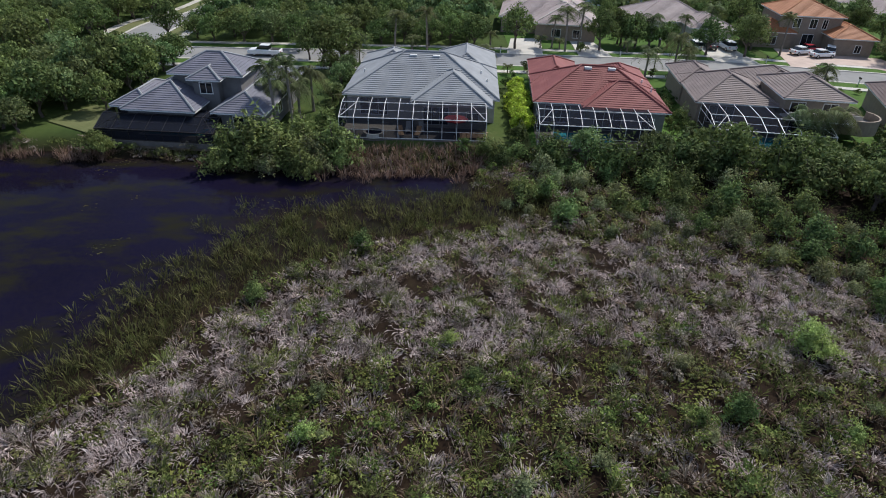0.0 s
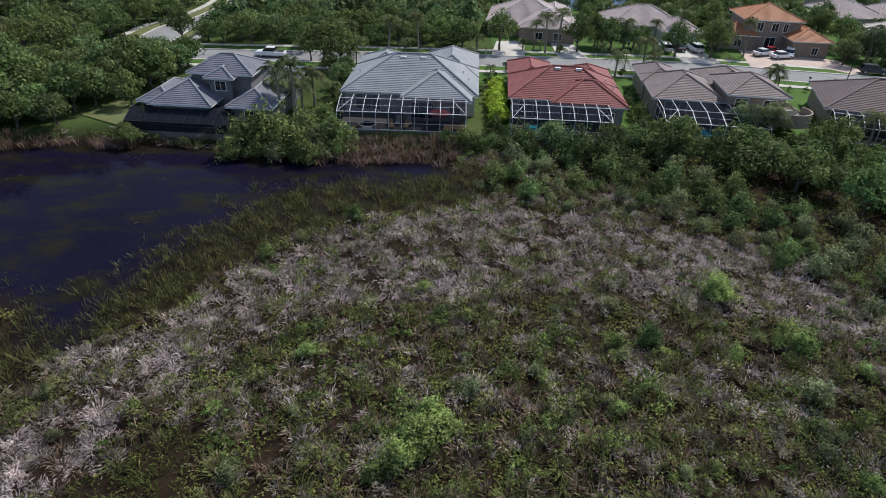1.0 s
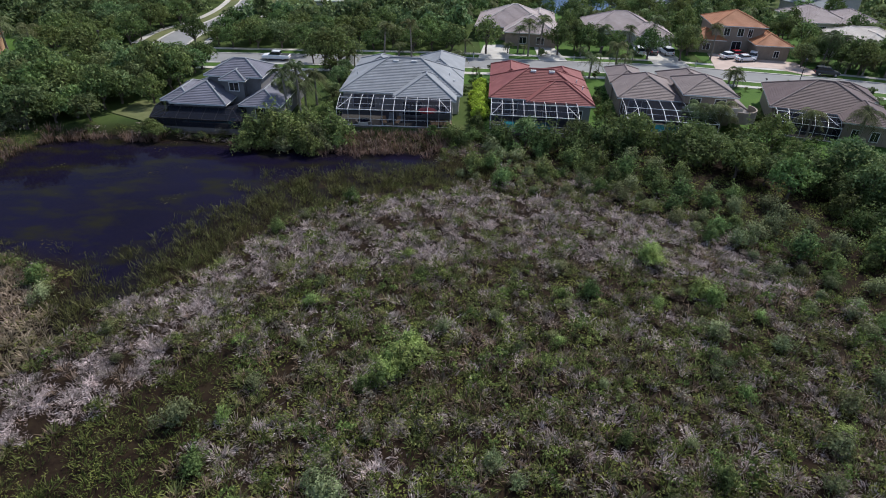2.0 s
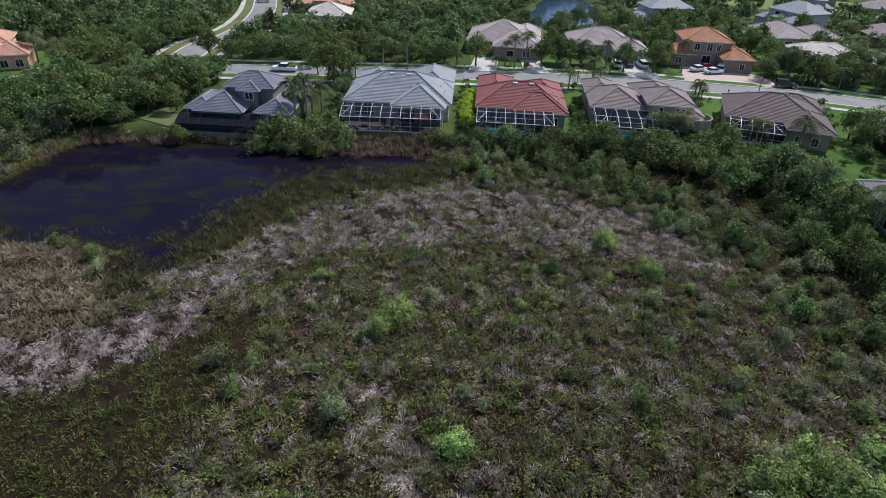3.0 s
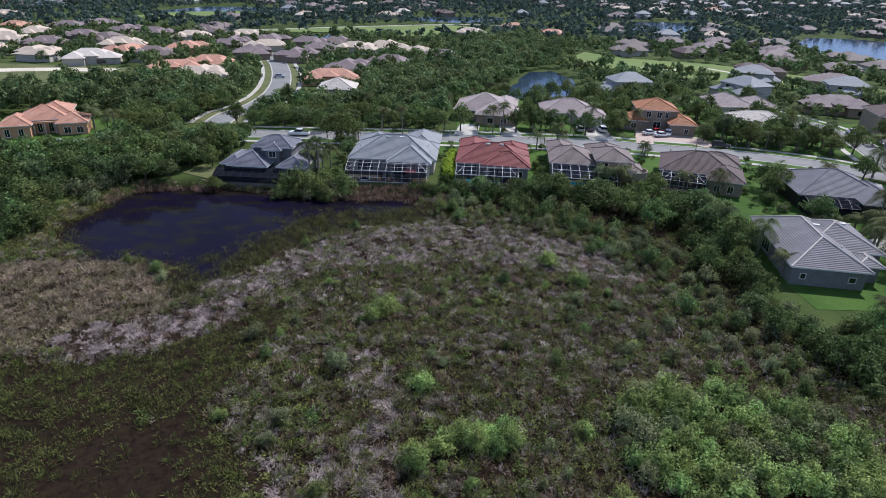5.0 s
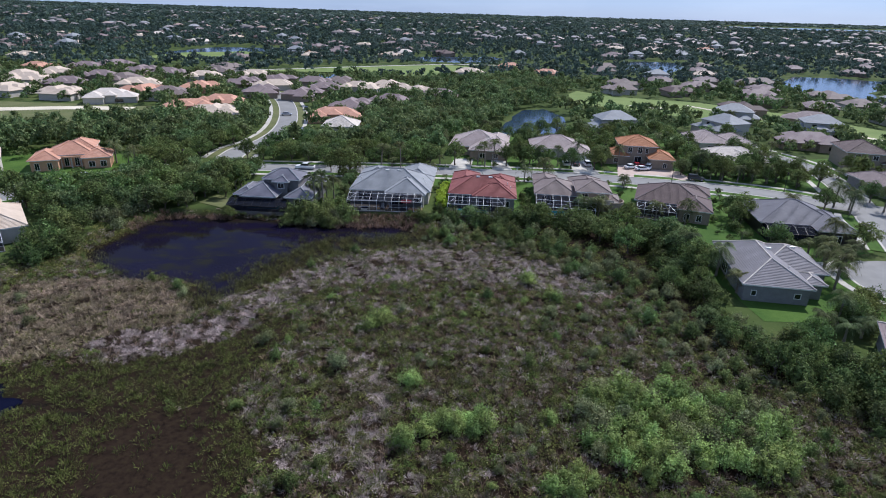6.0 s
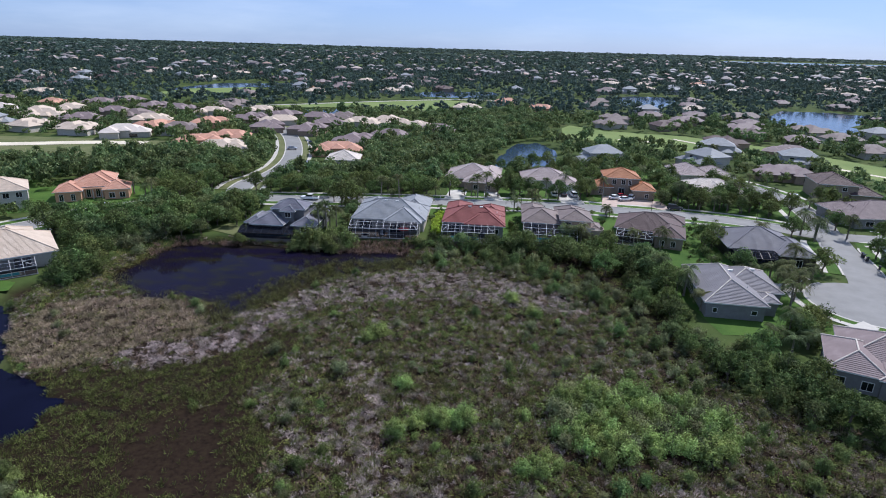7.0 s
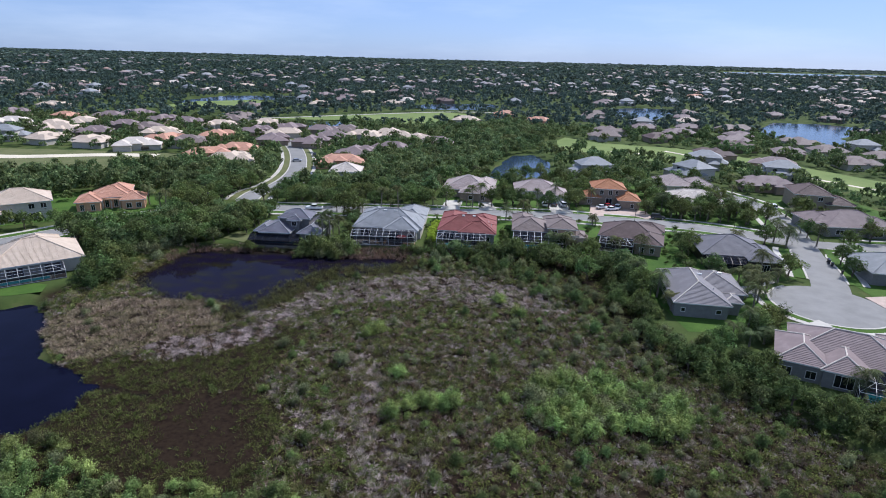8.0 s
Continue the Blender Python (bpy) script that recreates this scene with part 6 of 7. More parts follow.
# ---------------------------------------------------------------- the town beyond
def far_house(seed, roof, wall, label):
    """A house of the town: walls, one joined tiled roof, windows and a door."""
    r = np.random.default_rng(seed)
    w, d = r.uniform(13, 17), r.uniform(9, 12)
    ez = 7.0 if seed % 4 == 1 else E_Z
    k = 1 if seed % 2 else -1
    blocks = [(-w / 2, w / 2, -d / 2, d / 2, ez), (*sorted((k * r.uniform(0, 1.5), k * (w / 2 + 0.8))), -d / 2 - r.uniform(4, 6), 0, E_Z), (*sorted((-k * (w / 2 - 0.5), -k * 1.5)), 0, d / 2 + r.uniform(3, 6), E_Z),
              (*sorted((-k * (w / 2 + 3.5), -k * (w / 2 - 4.5))), -d / 2 - 1.8, d / 2 - 3.0, E_Z - 0.4), (-2.4 - k, 2.4 - k, -d / 2 - 2.2, 0.5, E_Z + 0.5)]
    root = new("house")
    tagged(root, label, "house", "houses of the town")
    bw, br = bmesh.new(), bmesh.new()
    for x0, x1, y0, y1, z in blocks:
        box(bw, x0, x1, y0, y1, GROUND_Z - 0.5, z - 0.12)
        o = 0.55
        x0, x1, y0, y1 = x0 - o, x1 + o, y0 - o, y1 + o
        h = min(x1 - x0, y1 - y0) / 2
        mx, my = (x0 + x1) / 2, (y0 + y1) / 2
        ra, rb = ((x0 + h, my), (x1 - h, my)) if x1 - x0 > y1 - y0 else ((mx, y0 + h), (mx, y1 - h))
        lo = [br.verts.new((x, y, z - 0.2)) for x, y in ((x0, y0), (x1, y0), (x1, y1), (x0, y1))]
        hi = [br.verts.new((x, y, z)) for x, y in ((x0, y0), (x1, y0), (x1, y1), (x0, y1))]
        ta, tb = br.verts.new((*ra, z + h * 0.5)), br.verts.new((*rb, z + h * 0.5))
        br.faces.new(lo[::-1])
        for i in range(4):
            br.faces.new((lo[i], lo[(i + 1) % 4], hi[(i + 1) % 4], hi[i]))
        fs = ((hi[0], hi[1], tb, ta), (hi[1], hi[2], tb), (hi[2], hi[3], ta, tb), (hi[3], hi[0], ta)) if x1 - x0 > y1 - y0 else ((hi[0], hi[1], ta), (hi[1], hi[2], tb, ta), (hi[2], hi[3], tb), (hi[3], hi[0], ta, tb))
        for f in fs:
            br.faces.new(f)
    part("wall", bw, wall, root)
    part("roof", br, roof, root)
    for x, y in ((-w / 4 - 1, -d / 2), (w / 4, -d / 2 - 4.5), (w / 2 - 2.5, -d / 2 - 4.5)):
        part("window", a_box(x - 0.9, x + 0.9, y - 0.04, y + 0.02, 2.2, 3.6), "window_glass", root)
    if ez > 5:
        for x in (-w / 4, w / 4):
            part("window", a_box(x - 0.8, x + 0.8, -d / 2 - 0.04, -d / 2 + 0.02, 5.0, 6.3), "window_glass", root)
    return root


FAR = [kind(far_house(200 + 3 * i, rf, wl, lb)) for i, (rf, wl, lb) in enumerate((
    ("tile_tan", "stucco_white", "far house with tan tiled hip roof"), ("tile_pink", "stucco_beige", "far house with rose grey tiled roof"), ("tile_cream", "stucco_white", "far house with cream tiled roof"),
    ("tile_grey", "stucco_white", "far house with pale grey roof"), ("tile_brown", "stucco_beige", "far house with brown tiled roof"), ("tile_salmon", "stucco_peach", "far house with salmon tiled roof"), ("tile_white", "stucco_white", "far house with white roof")))]


def settle(spots, seed, weights=None):
    r = np.random.default_rng(seed)
    for x, y, rot in spots:
        k = FAR[int(r.choice(len(FAR), p=weights))]
        z = float(height_at([x], [y])[0]) - 1.36
        m = pose(x, y, z, 0, 0, rot + r.uniform(-14, 14) + float(r.choice((0, 0, 90, -90, 180))))
        if k.get("used"):
            copy_thing(k["ob"], m)
        else:
            k["used"] = True
            k["ob"].matrix_basis = m


WARM = (0.16, 0.20, 0.34, 0.03, 0.0, 0.15, 0.12)
COOL = (0.20, 0.30, 0.04, 0.24, 0.20, 0.0, 0.02)
settle([(-98, 191, 20), (-82, 177, 20), (-33, 180, 0), (-31, 206, -5), (-90, 208, 10), (-14, 224, 0)], 305, (0.0, 0.1, 0.5, 0.0, 0.0, 0.15, 0.25))
settle([(-171, 219, 10), (-145, 214, 10), (-138, 236, 0), (-124, 228, 10), (-104, 281, 0), (-83, 271, 10), (-53, 264, 0), (-61, 240, 10), (-37, 273, 0), (-3, 261, 0), (9, 250, 10),
        (-231, 284, 0), (-224, 305, 0), (-192, 294, 5), (-171, 282, 0), (-264, 293, 0), (-255, 334, 5), (-229, 345, 0), (-164, 320, 5), (-136, 306, 0), (-200, 226, 0), (-225, 232, 10), (-155, 262, 0), (-118, 256, 10), (-88, 300, 5), (-66, 292, 0), (-110, 322, 0), (-190, 258, 5), (-212, 262, 0), (-84, 246, 10), (-140, 340, 0), (-185, 330, 5), (-48, 296, 0), (-20, 284, 0)], 301, WARM)
settle([(124, 172, 10), (166, 178, -10), (160, 232, 0), (178, 205, -20), (206, 244, 5), (222, 214, 0), (196, 292, 10), (214, 320, 0), (238, 292, 15), (262, 268, 5), (284, 244, 0), (176, 330, 10), (150, 300, 0), (128, 330, 10), (118, 300, 0), (160, 356, 5), (196, 366, 0), (224, 362, 10), (190, 118, 0), (178, 96, 10), (196, 84, 0)], 304, COOL)
settle([(80, 173, 0), (142, 204, -10), (147, 152, -15), (188, 265, -20), (233, 257, -10), (250, 236, 0), (170, 60, 10), (160, 38, 10)], 302, COOL)

ZONES_OPEN = [GOLF, GOLF_NORTH, GOLF_WEST, GOLF_NW, LAKE_EAST, LAKE_NORTH, LAKE_NW, LAKE_MID, LAKE_FAR, BACK_POND]
WOODS = [N_LEFT, MID_WOOD]


def free_spots(y0, y1, gap, n, seed, avoid, slope=0.98, margin=2.0):
    """Spots spread over the land ahead between two distances."""
    r = np.random.default_rng(seed)
    y = np.sqrt(r.uniform((y0 + 90.0) ** 2, (y1 + 90.0) ** 2, n)) - 90
    x = (r.uniform(-1, 1, n)) * slope * (y + 90) + 10
    q = np.stack([x, y], 1)
    for a in avoid:
        q = q[depth_in(a, q) < -margin]
    cell, out = {}, []
    for px, py in q:
        i, j = int(px // gap), int(py // gap)
        if all((px - u) ** 2 + (py - w) ** 2 > gap * gap for di in (-1, 0, 1) for dj in (-1, 0, 1) for u, w in cell.get((i + di, j + dj), ())):
            cell.setdefault((i, j), []).append((px, py))
            out.append((px, py))
    return out


town = free_spots(345, 1150, 25, 4000, 61, ZONES_OPEN + WOODS, margin=12)
tw = wobble(np.array([p[0] for p in town]), np.array([p[1] for p in town]), 260, 31)
town = [(x, y, 20 * wobble(np.array([x]), np.array([y]), 300, 33)[0]) for (x, y), w in zip(town, tw) if w > -0.35][:330]
town.sort(key=lambda p: p[1])
settle(town[:195], 303, (0.20, 0.24, 0.10, 0.20, 0.16, 0.05, 0.05))
HOUSE_SPOTS = np.array([(o.matrix_basis.translation.x, o.matrix_basis.translation.y) for o in scene.objects if o.parent is None and o.get("category") == "house"])


def clear_of_houses(spots, gap):
    out = []
    for p in spots:
        if np.min(np.hypot(HOUSE_SPOTS[:, 0] - p[0], HOUSE_SPOTS[:, 1] - p[1])) > gap:
            out.append(p)
    return out


near_trees = clear_of_houses(free_spots(106, 345, 5.6, 14000, 62, ZONES_OPEN + WOODS + BUILT + CLEAR[:1], margin=3.5), 10.5)
kp = np.random.default_rng(3).random(len(near_trees))
near_trees = [p for p, k in zip(near_trees, kp) if k < 0.85]
wood_mass("garden_trees", "trees and palms among the far houses", near_trees, 90, (1.7, 3.6), 14, 12, 0.23, "leaf_wood")
side_trees = clear_of_houses(scatter([(104, -30), (260, -30), (300, 106), (128, 106)], 6.5, 66, BUILT, -1) + scatter([(-260, 30), (-100, 30), (-100, 106), (-260, 106)], 6, 67, BUILT + [LAKE], -1), 12)
wood_mass("garden_trees", "trees among the houses beside the streets", side_trees, 91, (1.7, 3.3), 20, 14, 0.19, "leaf_mid")
mid_trees = clear_of_houses(free_spots(345, 1150, 8.2, 24000, 63, ZONES_OPEN + WOODS, margin=3), 8.4)
wood_mass("town_trees", "trees of the town beyond", mid_trees, 92, (2.2, 4.8), 7, 8, 0.34, "leaf_far_haze", 0.9, 0.25)
far_trees = free_spots(1150, 2400, 17, 12000, 64, [])
wood_mass("far_woods", "far belts of trees", far_trees, 93, (5.0, 9.0), 4, 6, 0.6, "leaf_far_haze", 0.55, 0.2)
last_trees = free_spots(2400, 4600, 34, 9000, 65, [BAY])
wood_mass("horizon_woods", "woods at the horizon", last_trees, 94, (13, 22), 4, 6, 0.7, "leaf_far_haze", 0.2, 0.15)


def mixed_roofs():
    m, nt, N, L, p = nodes_of("mixed_roofs")
    geo = N.new("ShaderNodeNewGeometry")
    c = ramp(nt, geo.outputs["Random Per Island"], [(0.0, (0.075, 0.06, 0.058)), (0.25, (0.21, 0.18, 0.17)), (0.5, (0.30, 0.27, 0.26)), (0.72, (0.36, 0.37, 0.39)), (0.86, (0.46, 0.27, 0.19)), (1.0, (0.66, 0.60, 0.53))])
    L.new(mixc(nt, noise_tex(nt, 0.4, 4, 0.6, "World"), c, (0.12, 0.11, 0.11)), p.inputs["Base Color"])
    p.inputs["Roughness"].default_value = 0.8
    MATS["mixed_roofs"] = m


mixed_roofs()


def far_roofs(n, seed):
    """Roofs and walls of the distant town, too small to pick apart."""
    spots = free_spots(1150, 2600, 26, 4000, seed, [])
    r = np.random.default_rng(seed)
    w = wobble(np.array([p[0] for p in spots]), np.array([p[1] for p in spots]), 500, 34)
    spots = [p for p, k in zip(spots, w) if k > -0.1][:n] + [(x, y) for x, y, _ in town[195:]]
    V, F, W, G, k = [], [], [], [], 0
    tri = np.array([(0, 1, 5), (0, 5, 4), (1, 2, 5), (2, 3, 4), (2, 4, 5), (3, 0, 4)])
    side = np.array([(0, 1, 5), (0, 5, 4), (1, 2, 6), (1, 6, 5), (2, 3, 7), (2, 7, 6), (3, 0, 4), (3, 4, 7)])
    for x, y in spots:
        z = float(height_at([x], [y])[0])
        t = r.uniform(-0.6, 0.6) + r.choice((0, 1.571))
        turn = np.array([[np.cos(t), np.sin(t), 0], [-np.sin(t), np.cos(t), 0], [0, 0, 1]])
        tall = r.choice((4.6, 4.6, 7.2))
        for q in range(2):
            a, b = (r.uniform(7, 9), r.uniform(5, 6.5)) if q == 0 else (r.uniform(4, 5.5), r.uniform(3, 4))
            off = np.array([0, 0, 0]) if q == 0 else np.array([r.uniform(-4, 4), -b - 3, 0])
            h = tall if q == 0 else 4.4
            c = np.array([(-a, -b, h), (a, -b, h), (a, b, h), (-a, b, h), (-a + b, 0, h + b * 0.5), (a - b, 0, h + b * 0.5)]) + off
            V.append(c @ turn + np.array([x, y, z]))
            F.append(tri + 6 * k)
            a, b = a - 0.5, b - 0.5
            c = np.array([(-a, -b, -0.5), (a, -b, -0.5), (a, b, -0.5), (-a, b, -0.5), (-a, -b, h), (a, -b, h), (a, b, h), (-a, b, h)]) + off
            W.append(c @ turn + np.array([x, y, z]))
            G.append(side + 8 * k)
            k += 1
    tagged(from_arrays("distant_houses", np.concatenate(V), np.concatenate(F), "mixed_roofs"), "many coloured roofs of the distant town", "houses", kind="stuff")
    tagged(from_arrays("distant_walls", np.concatenate(W), np.concatenate(G), "stucco_grey"), "pale house walls of the distant town", "houses", kind="stuff")


far_roofs(420, 70)

# ---------------------------------------------------------------- drives, patios, vehicles and small things
def driveway(poly, mat, label):
    sheet("driveway", poly, ROAD_Z + 0.11, mat, label, "driveway", 0.12)


driveway([(13, 104.6), (19.5, 104.6), (21, 118), (15, 117)], "concrete", "pale concrete driveway")
driveway([(26, 104.4), (32, 104.2), (31, 116.5), (26.5, 117)], "concrete", "pale concrete driveway")
driveway([(50.2, 103.4), (57.6, 103.1), (57.6, 116.7), (51.2, 117.0)], "concrete", "pale concrete driveway")
driveway([(62.5, 101.2), (67, 100.4), (68, 104), (76, 103), (80, 98.5), (84, 98), (83, 108.5), (77, 111.0), (76, 114.5), (66, 115)], "pavers", "rose paver forecourt")
driveway([(-4, 92.6), (2, 92.6), (2, 96.8), (-4, 96.8)], "concrete", "pale concrete driveway")
driveway([(15, 88.2), (20, 88), (20.5, 96.4), (15.5, 96.6)], "pavers", "rose paver driveway")
driveway([(45, 86), (50, 85.6), (51, 95), (46, 95.4)], "concrete", "pale concrete driveway")
driveway([(78.5, 34), (87.5, 34.5), (87.2, 39), (78.8, 38.5)], "concrete", "pale concrete driveway")
driveway([(86, 13.5), (92, 18), (91, 21), (85, 17.5)], "concrete", "pale concrete driveway")
driveway([(109.5, 27), (120, 30), (121, 36), (109, 34)], "pavers", "rose paver driveway")
driveway([(-86.5, 82.5), (-81.5, 86.5), (-78.5, 82.8), (-82.5, 78.8)], "concrete", "bright white concrete driveway")
driveway([(93, 70), (98.5, 68.5), (102, 80), (98, 82)], "pavers", "rose paver driveway")
for x, y in ((106.5, 221), (121, 242), (112, 247)):
    sheet("bunker", [(x + (4.5 + 1.4 * math.sin(3 * a)) * math.cos(a), y + 2.6 * math.sin(a)) for a in np.linspace(0, 2 * math.pi, 20)[:-1]], 1.5, "sand", "pale sand bunker on the fairway", "bunker")
for cx, cy, rot, x0, x1, y0, y1, pool in ((-27, 66, -4, -10.5, 4.7, -6.5, -0.4, (-6, 1, -4.2, -1.8)), (-1.2, 69, -1, -9.3, 8.0, -6.5, 0.4, None), (20.8, 68, -4, -7.8, 5.5, -6.7, 0.2, (-5.5, 1.5, -5.0, -2.2)),
                                          (42, 69, -8, -8.0, 5.5, -8.3, 0.6, (-5, 2, -6.4, -3)), (66.5, 67, -20, -8.3, 0.7, -6.7, -2, None), (82.5, 0, -28, 1.1, 12.1, -10.6, -3, (3, 10.5, -9.4, -5.6)), (-80, 39, 38, -10.1, 5.1, -11.5, -7, (-7, 2, -10.4, -8.4))):
    m = pose(cx, cy, 0, 0, 0, rot)
    ob = part("patio", a_box(x0, x1, y0, y1, 0.9, GROUND_Z + 0.05), "deck_stone")
    ob.matrix_world = m
    tagged(ob, "stone patio slab under the pool cage", "patio", kind="structure")
    if pool:
        a, b, c, d = pool
        root = new("swimming_pool")
        root.matrix_world = m
        tagged(root, "blue swimming pool with pale coping", "swimming pool")
        part("water", a_box(a, b, c, d, GROUND_Z + 0.05, GROUND_Z + 0.075), "pool_water", root)
        bm = bmesh.new()
        for bx in ((a - 0.3, b + 0.3, c - 0.3, c), (a - 0.3, b + 0.3, d, d + 0.3), (a - 0.3, a, c, d), (b, b + 0.3, c, d)):
            box(bm, *bx, GROUND_Z + 0.05, GROUND_Z + 0.11)
        part("coping", bm, "concrete", root)


def wheel(parent, x, y, r, w=0.22):
    bm = bmesh.new()
    bar(bm, (x, y - w / 2, r), (x, y + w / 2, r), r, 16)
    t = part("wheel", bm, "rubber", parent)
    bm = bmesh.new()
    bar(bm, (x, y - w / 2 - 0.01, r), (x, y + w / 2 + 0.01, r), r * 0.58, 12)
    part("rim", bm, "car_silver", t)


def loft(bm, sections):
    """Skins a body through cross sections (x, half width, z low, z high), with rounded shoulders."""
    rings = []
    for x, hw, z0, z1 in sections:
        s = min(0.12, (z1 - z0) * 0.3)
        rings.append([bm.verts.new((x, y, z)) for y, z in ((-hw, z0), (hw, z0), (hw, z1 - s), (hw - s, z1), (-hw + s, z1), (-hw, z1 - s))])
    for a, b in zip(rings, rings[1:]):
        for i in range(6):
            j = (i + 1) % 6
            bm.faces.new((a[i], a[j], b[j], b[i]))
    bm.faces.new(rings[0]), bm.faces.new(rings[-1][::-1])
    bmesh.ops.recalc_face_normals(bm, faces=bm.faces)


def car(style, paint, label, x, y, rot):
    root = new("pickup_truck" if style == "pickup" else "car")
    root.matrix_world = pose(x, y, ROAD_Z + (0.02 if style == "pickup" else 0.13), 0, 0, rot)
    tagged(root, label, "pickup" if style == "pickup" else "car")
    bm = bmesh.new()
    if style == "pickup":
        loft(bm, [(-2.8, 0.92, 0.45, 0.95), (-2.6, 0.96, 0.4, 1.05), (-0.9, 0.98, 0.38, 1.08), (1.3, 0.98, 0.38, 1.1), (2.4, 0.95, 0.4, 1.02), (2.75, 0.85, 0.45, 0.85)])
        cab, bed = [(-1.0, 0.80, 1.05, 1.10), (-0.85, 0.80, 1.05, 1.72), (0.5, 0.80, 1.05, 1.75), (1.35, 0.78, 1.05, 1.12)], True
    elif style == "suv":
        loft(bm, [(-2.3, 0.85, 0.5, 0.95), (-2.2, 0.92, 0.4, 1.05), (1.1, 0.94, 0.36, 1.08), (2.1, 0.90, 0.4, 0.95), (2.35, 0.78, 0.45, 0.75)])
        cab, bed = [(-2.2, 0.76, 1.0, 1.1), (-1.9, 0.80, 1.0, 1.68), (0.3, 0.80, 1.0, 1.70), (1.25, 0.76, 1.0, 1.1)], False
    else:
        loft(bm, [(-2.25, 0.82, 0.45, 0.85), (-2.1, 0.88, 0.36, 0.95), (0.9, 0.90, 0.33, 0.95), (2.0, 0.86, 0.36, 0.82), (2.25, 0.75, 0.4, 0.66)])
        cab, bed = [(-1.75, 0.72, 0.88, 0.96), (-1.0, 0.74, 0.88, 1.40), (0.25, 0.74, 0.88, 1.42), (1.15, 0.72, 0.88, 0.96)], False
    part("body", bm, paint, root)
    bm = bmesh.new()
    loft(bm, cab)
    part("cabin_glass", bm, "window_glass", root, "dark tinted windows")
    x0, x1, zt = cab[1][0], cab[2][0], cab[1][3]
    part("cabin_top", a_box(x0 - 0.1, x1 + 0.12, -0.70, 0.70, zt - 0.03, zt + 0.05), paint, root)
    if bed:
        part("load_bed", a_box(-2.62, -1.1, -0.8, 0.8, 1.0, 1.12), "rubber", root, "black open load bed")
    for wx in (-1.5, 1.55):
        for wy in (-0.82, 0.82):
            wheel(root, wx, wy, 0.36 if style != "sedan" else 0.32)
    for wy in (-0.62, 0.62):
        lx = {"pickup": 2.6, "suv": 2.2, "sedan": 2.1}[style]
        part("headlight", a_box(lx - 0.06, lx + 0.1, wy - 0.17, wy + 0.17, 0.66, 0.82), "trim_white", root)
        part("tail_light", a_box({"pickup": -2.82, "suv": -2.32, "sedan": -2.27}[style], -2.0, wy - 0.12, wy + 0.12, 0.72, 0.9), "car_red", root)
    return root


car("pickup", "car_white", "white pickup truck with black load bed on the street", -28.4, 99.4, 178)
car("suv", "car_white", "white family car parked on a driveway", 49.4, 112.4, 86)
car("sedan", "car_dark", "dark car parked on a driveway by a garage", 52.6, 113.4, 90)
car("suv", "car_white", "white van-like car parked on a driveway", 55.8, 112.8, 94)
car("sedan", "car_white", "white car parked on the forecourt", 69.0, 110.6, 20)
car("sedan", "car_red", "red car parked on the forecourt", 71.6, 112.6, 15)
car("sedan", "car_white", "white car parked on the forecourt", 71.8, 108.6, 12)
car("suv", "car_white", "white car parked by the garage", 74.6, 111.0, 60)
car("suv", "car_dark", "dark car parked on the street side", 84.2, 98.6, -15)
car("sedan", "car_dark", "dark car parked on a driveway", 96.2, 74.5, 75)
car("suv", "car_white", "white car parked by the side street", 131.8, 118.0, 80)
car("sedan", "car_silver", "silver car on the white driveway", -82.4, 83.0, -45)
car("sedan", "car_dark", "dark car on the side street", -51.4, 205, 105)
car("sedan", "car_silver", "silver car parked by the side street", -56, 188, 10)
car("sedan", "car_silver", "silver car parked by the turning circle", 116, 32.5, 20)


def street_lamp(x, y, rot):
    root = new("street_lamp")
    root.matrix_world = pose(x, y, ROAD_Z, 0, 0, rot)
    tagged(root, "dark slim street lamp post", "street lamp", "street lamps")
    bm = bmesh.new()
    tube(bm, [(0, 0, -0.1), (0, 0, 2.5), (0, 0, 4.8)], [0.09, 0.07, 0.05], 8)
    part("post", bm, "bronze_metal", root)
    bm = bmesh.new()
    tube(bm, [(0, 0, 4.75), (0, 0, 4.9), (0, 0, 5.25), (0, 0, 5.4)], [0.1, 0.2, 0.24, 0.08], 8)
    part("lantern", bm, "bronze_metal", root)
    part("base", a_bar((0, 0, -0.1), (0, 0, 0.25), 0.16, 8), "bronze_metal", root)


for x, y in ((36.5, 95.4), (-15, 95.2), (74, 90), (105, 89.5), (-62, 97)):
    street_lamp(x, y, 0)


def mailbox(x, y, rot):
    root = new("mailbox")
    root.matrix_world = pose(x, y, ROAD_Z, 0, 0, rot)
    tagged(root, "white kerbside mailbox on a post", "mailbox", "mailboxes")
    part("post", a_box(-0.06, 0.06, -0.06, 0.06, -0.05, 1.05), "trim_white", root)
    bm = bmesh.new()
    loft(bm, [(-0.26, 0.1, 1.05, 1.3), (0.26, 0.1, 1.05, 1.3)])
    part("box", bm, "bronze_metal", root)


for x, y in ((4.5, 96.3), (22.5, 96.0), (43.5, 95.0), (59, 103.2), (33.5, 105.2), (12, 105.3), (68, 90.8)):
    mailbox(x, y, 90)


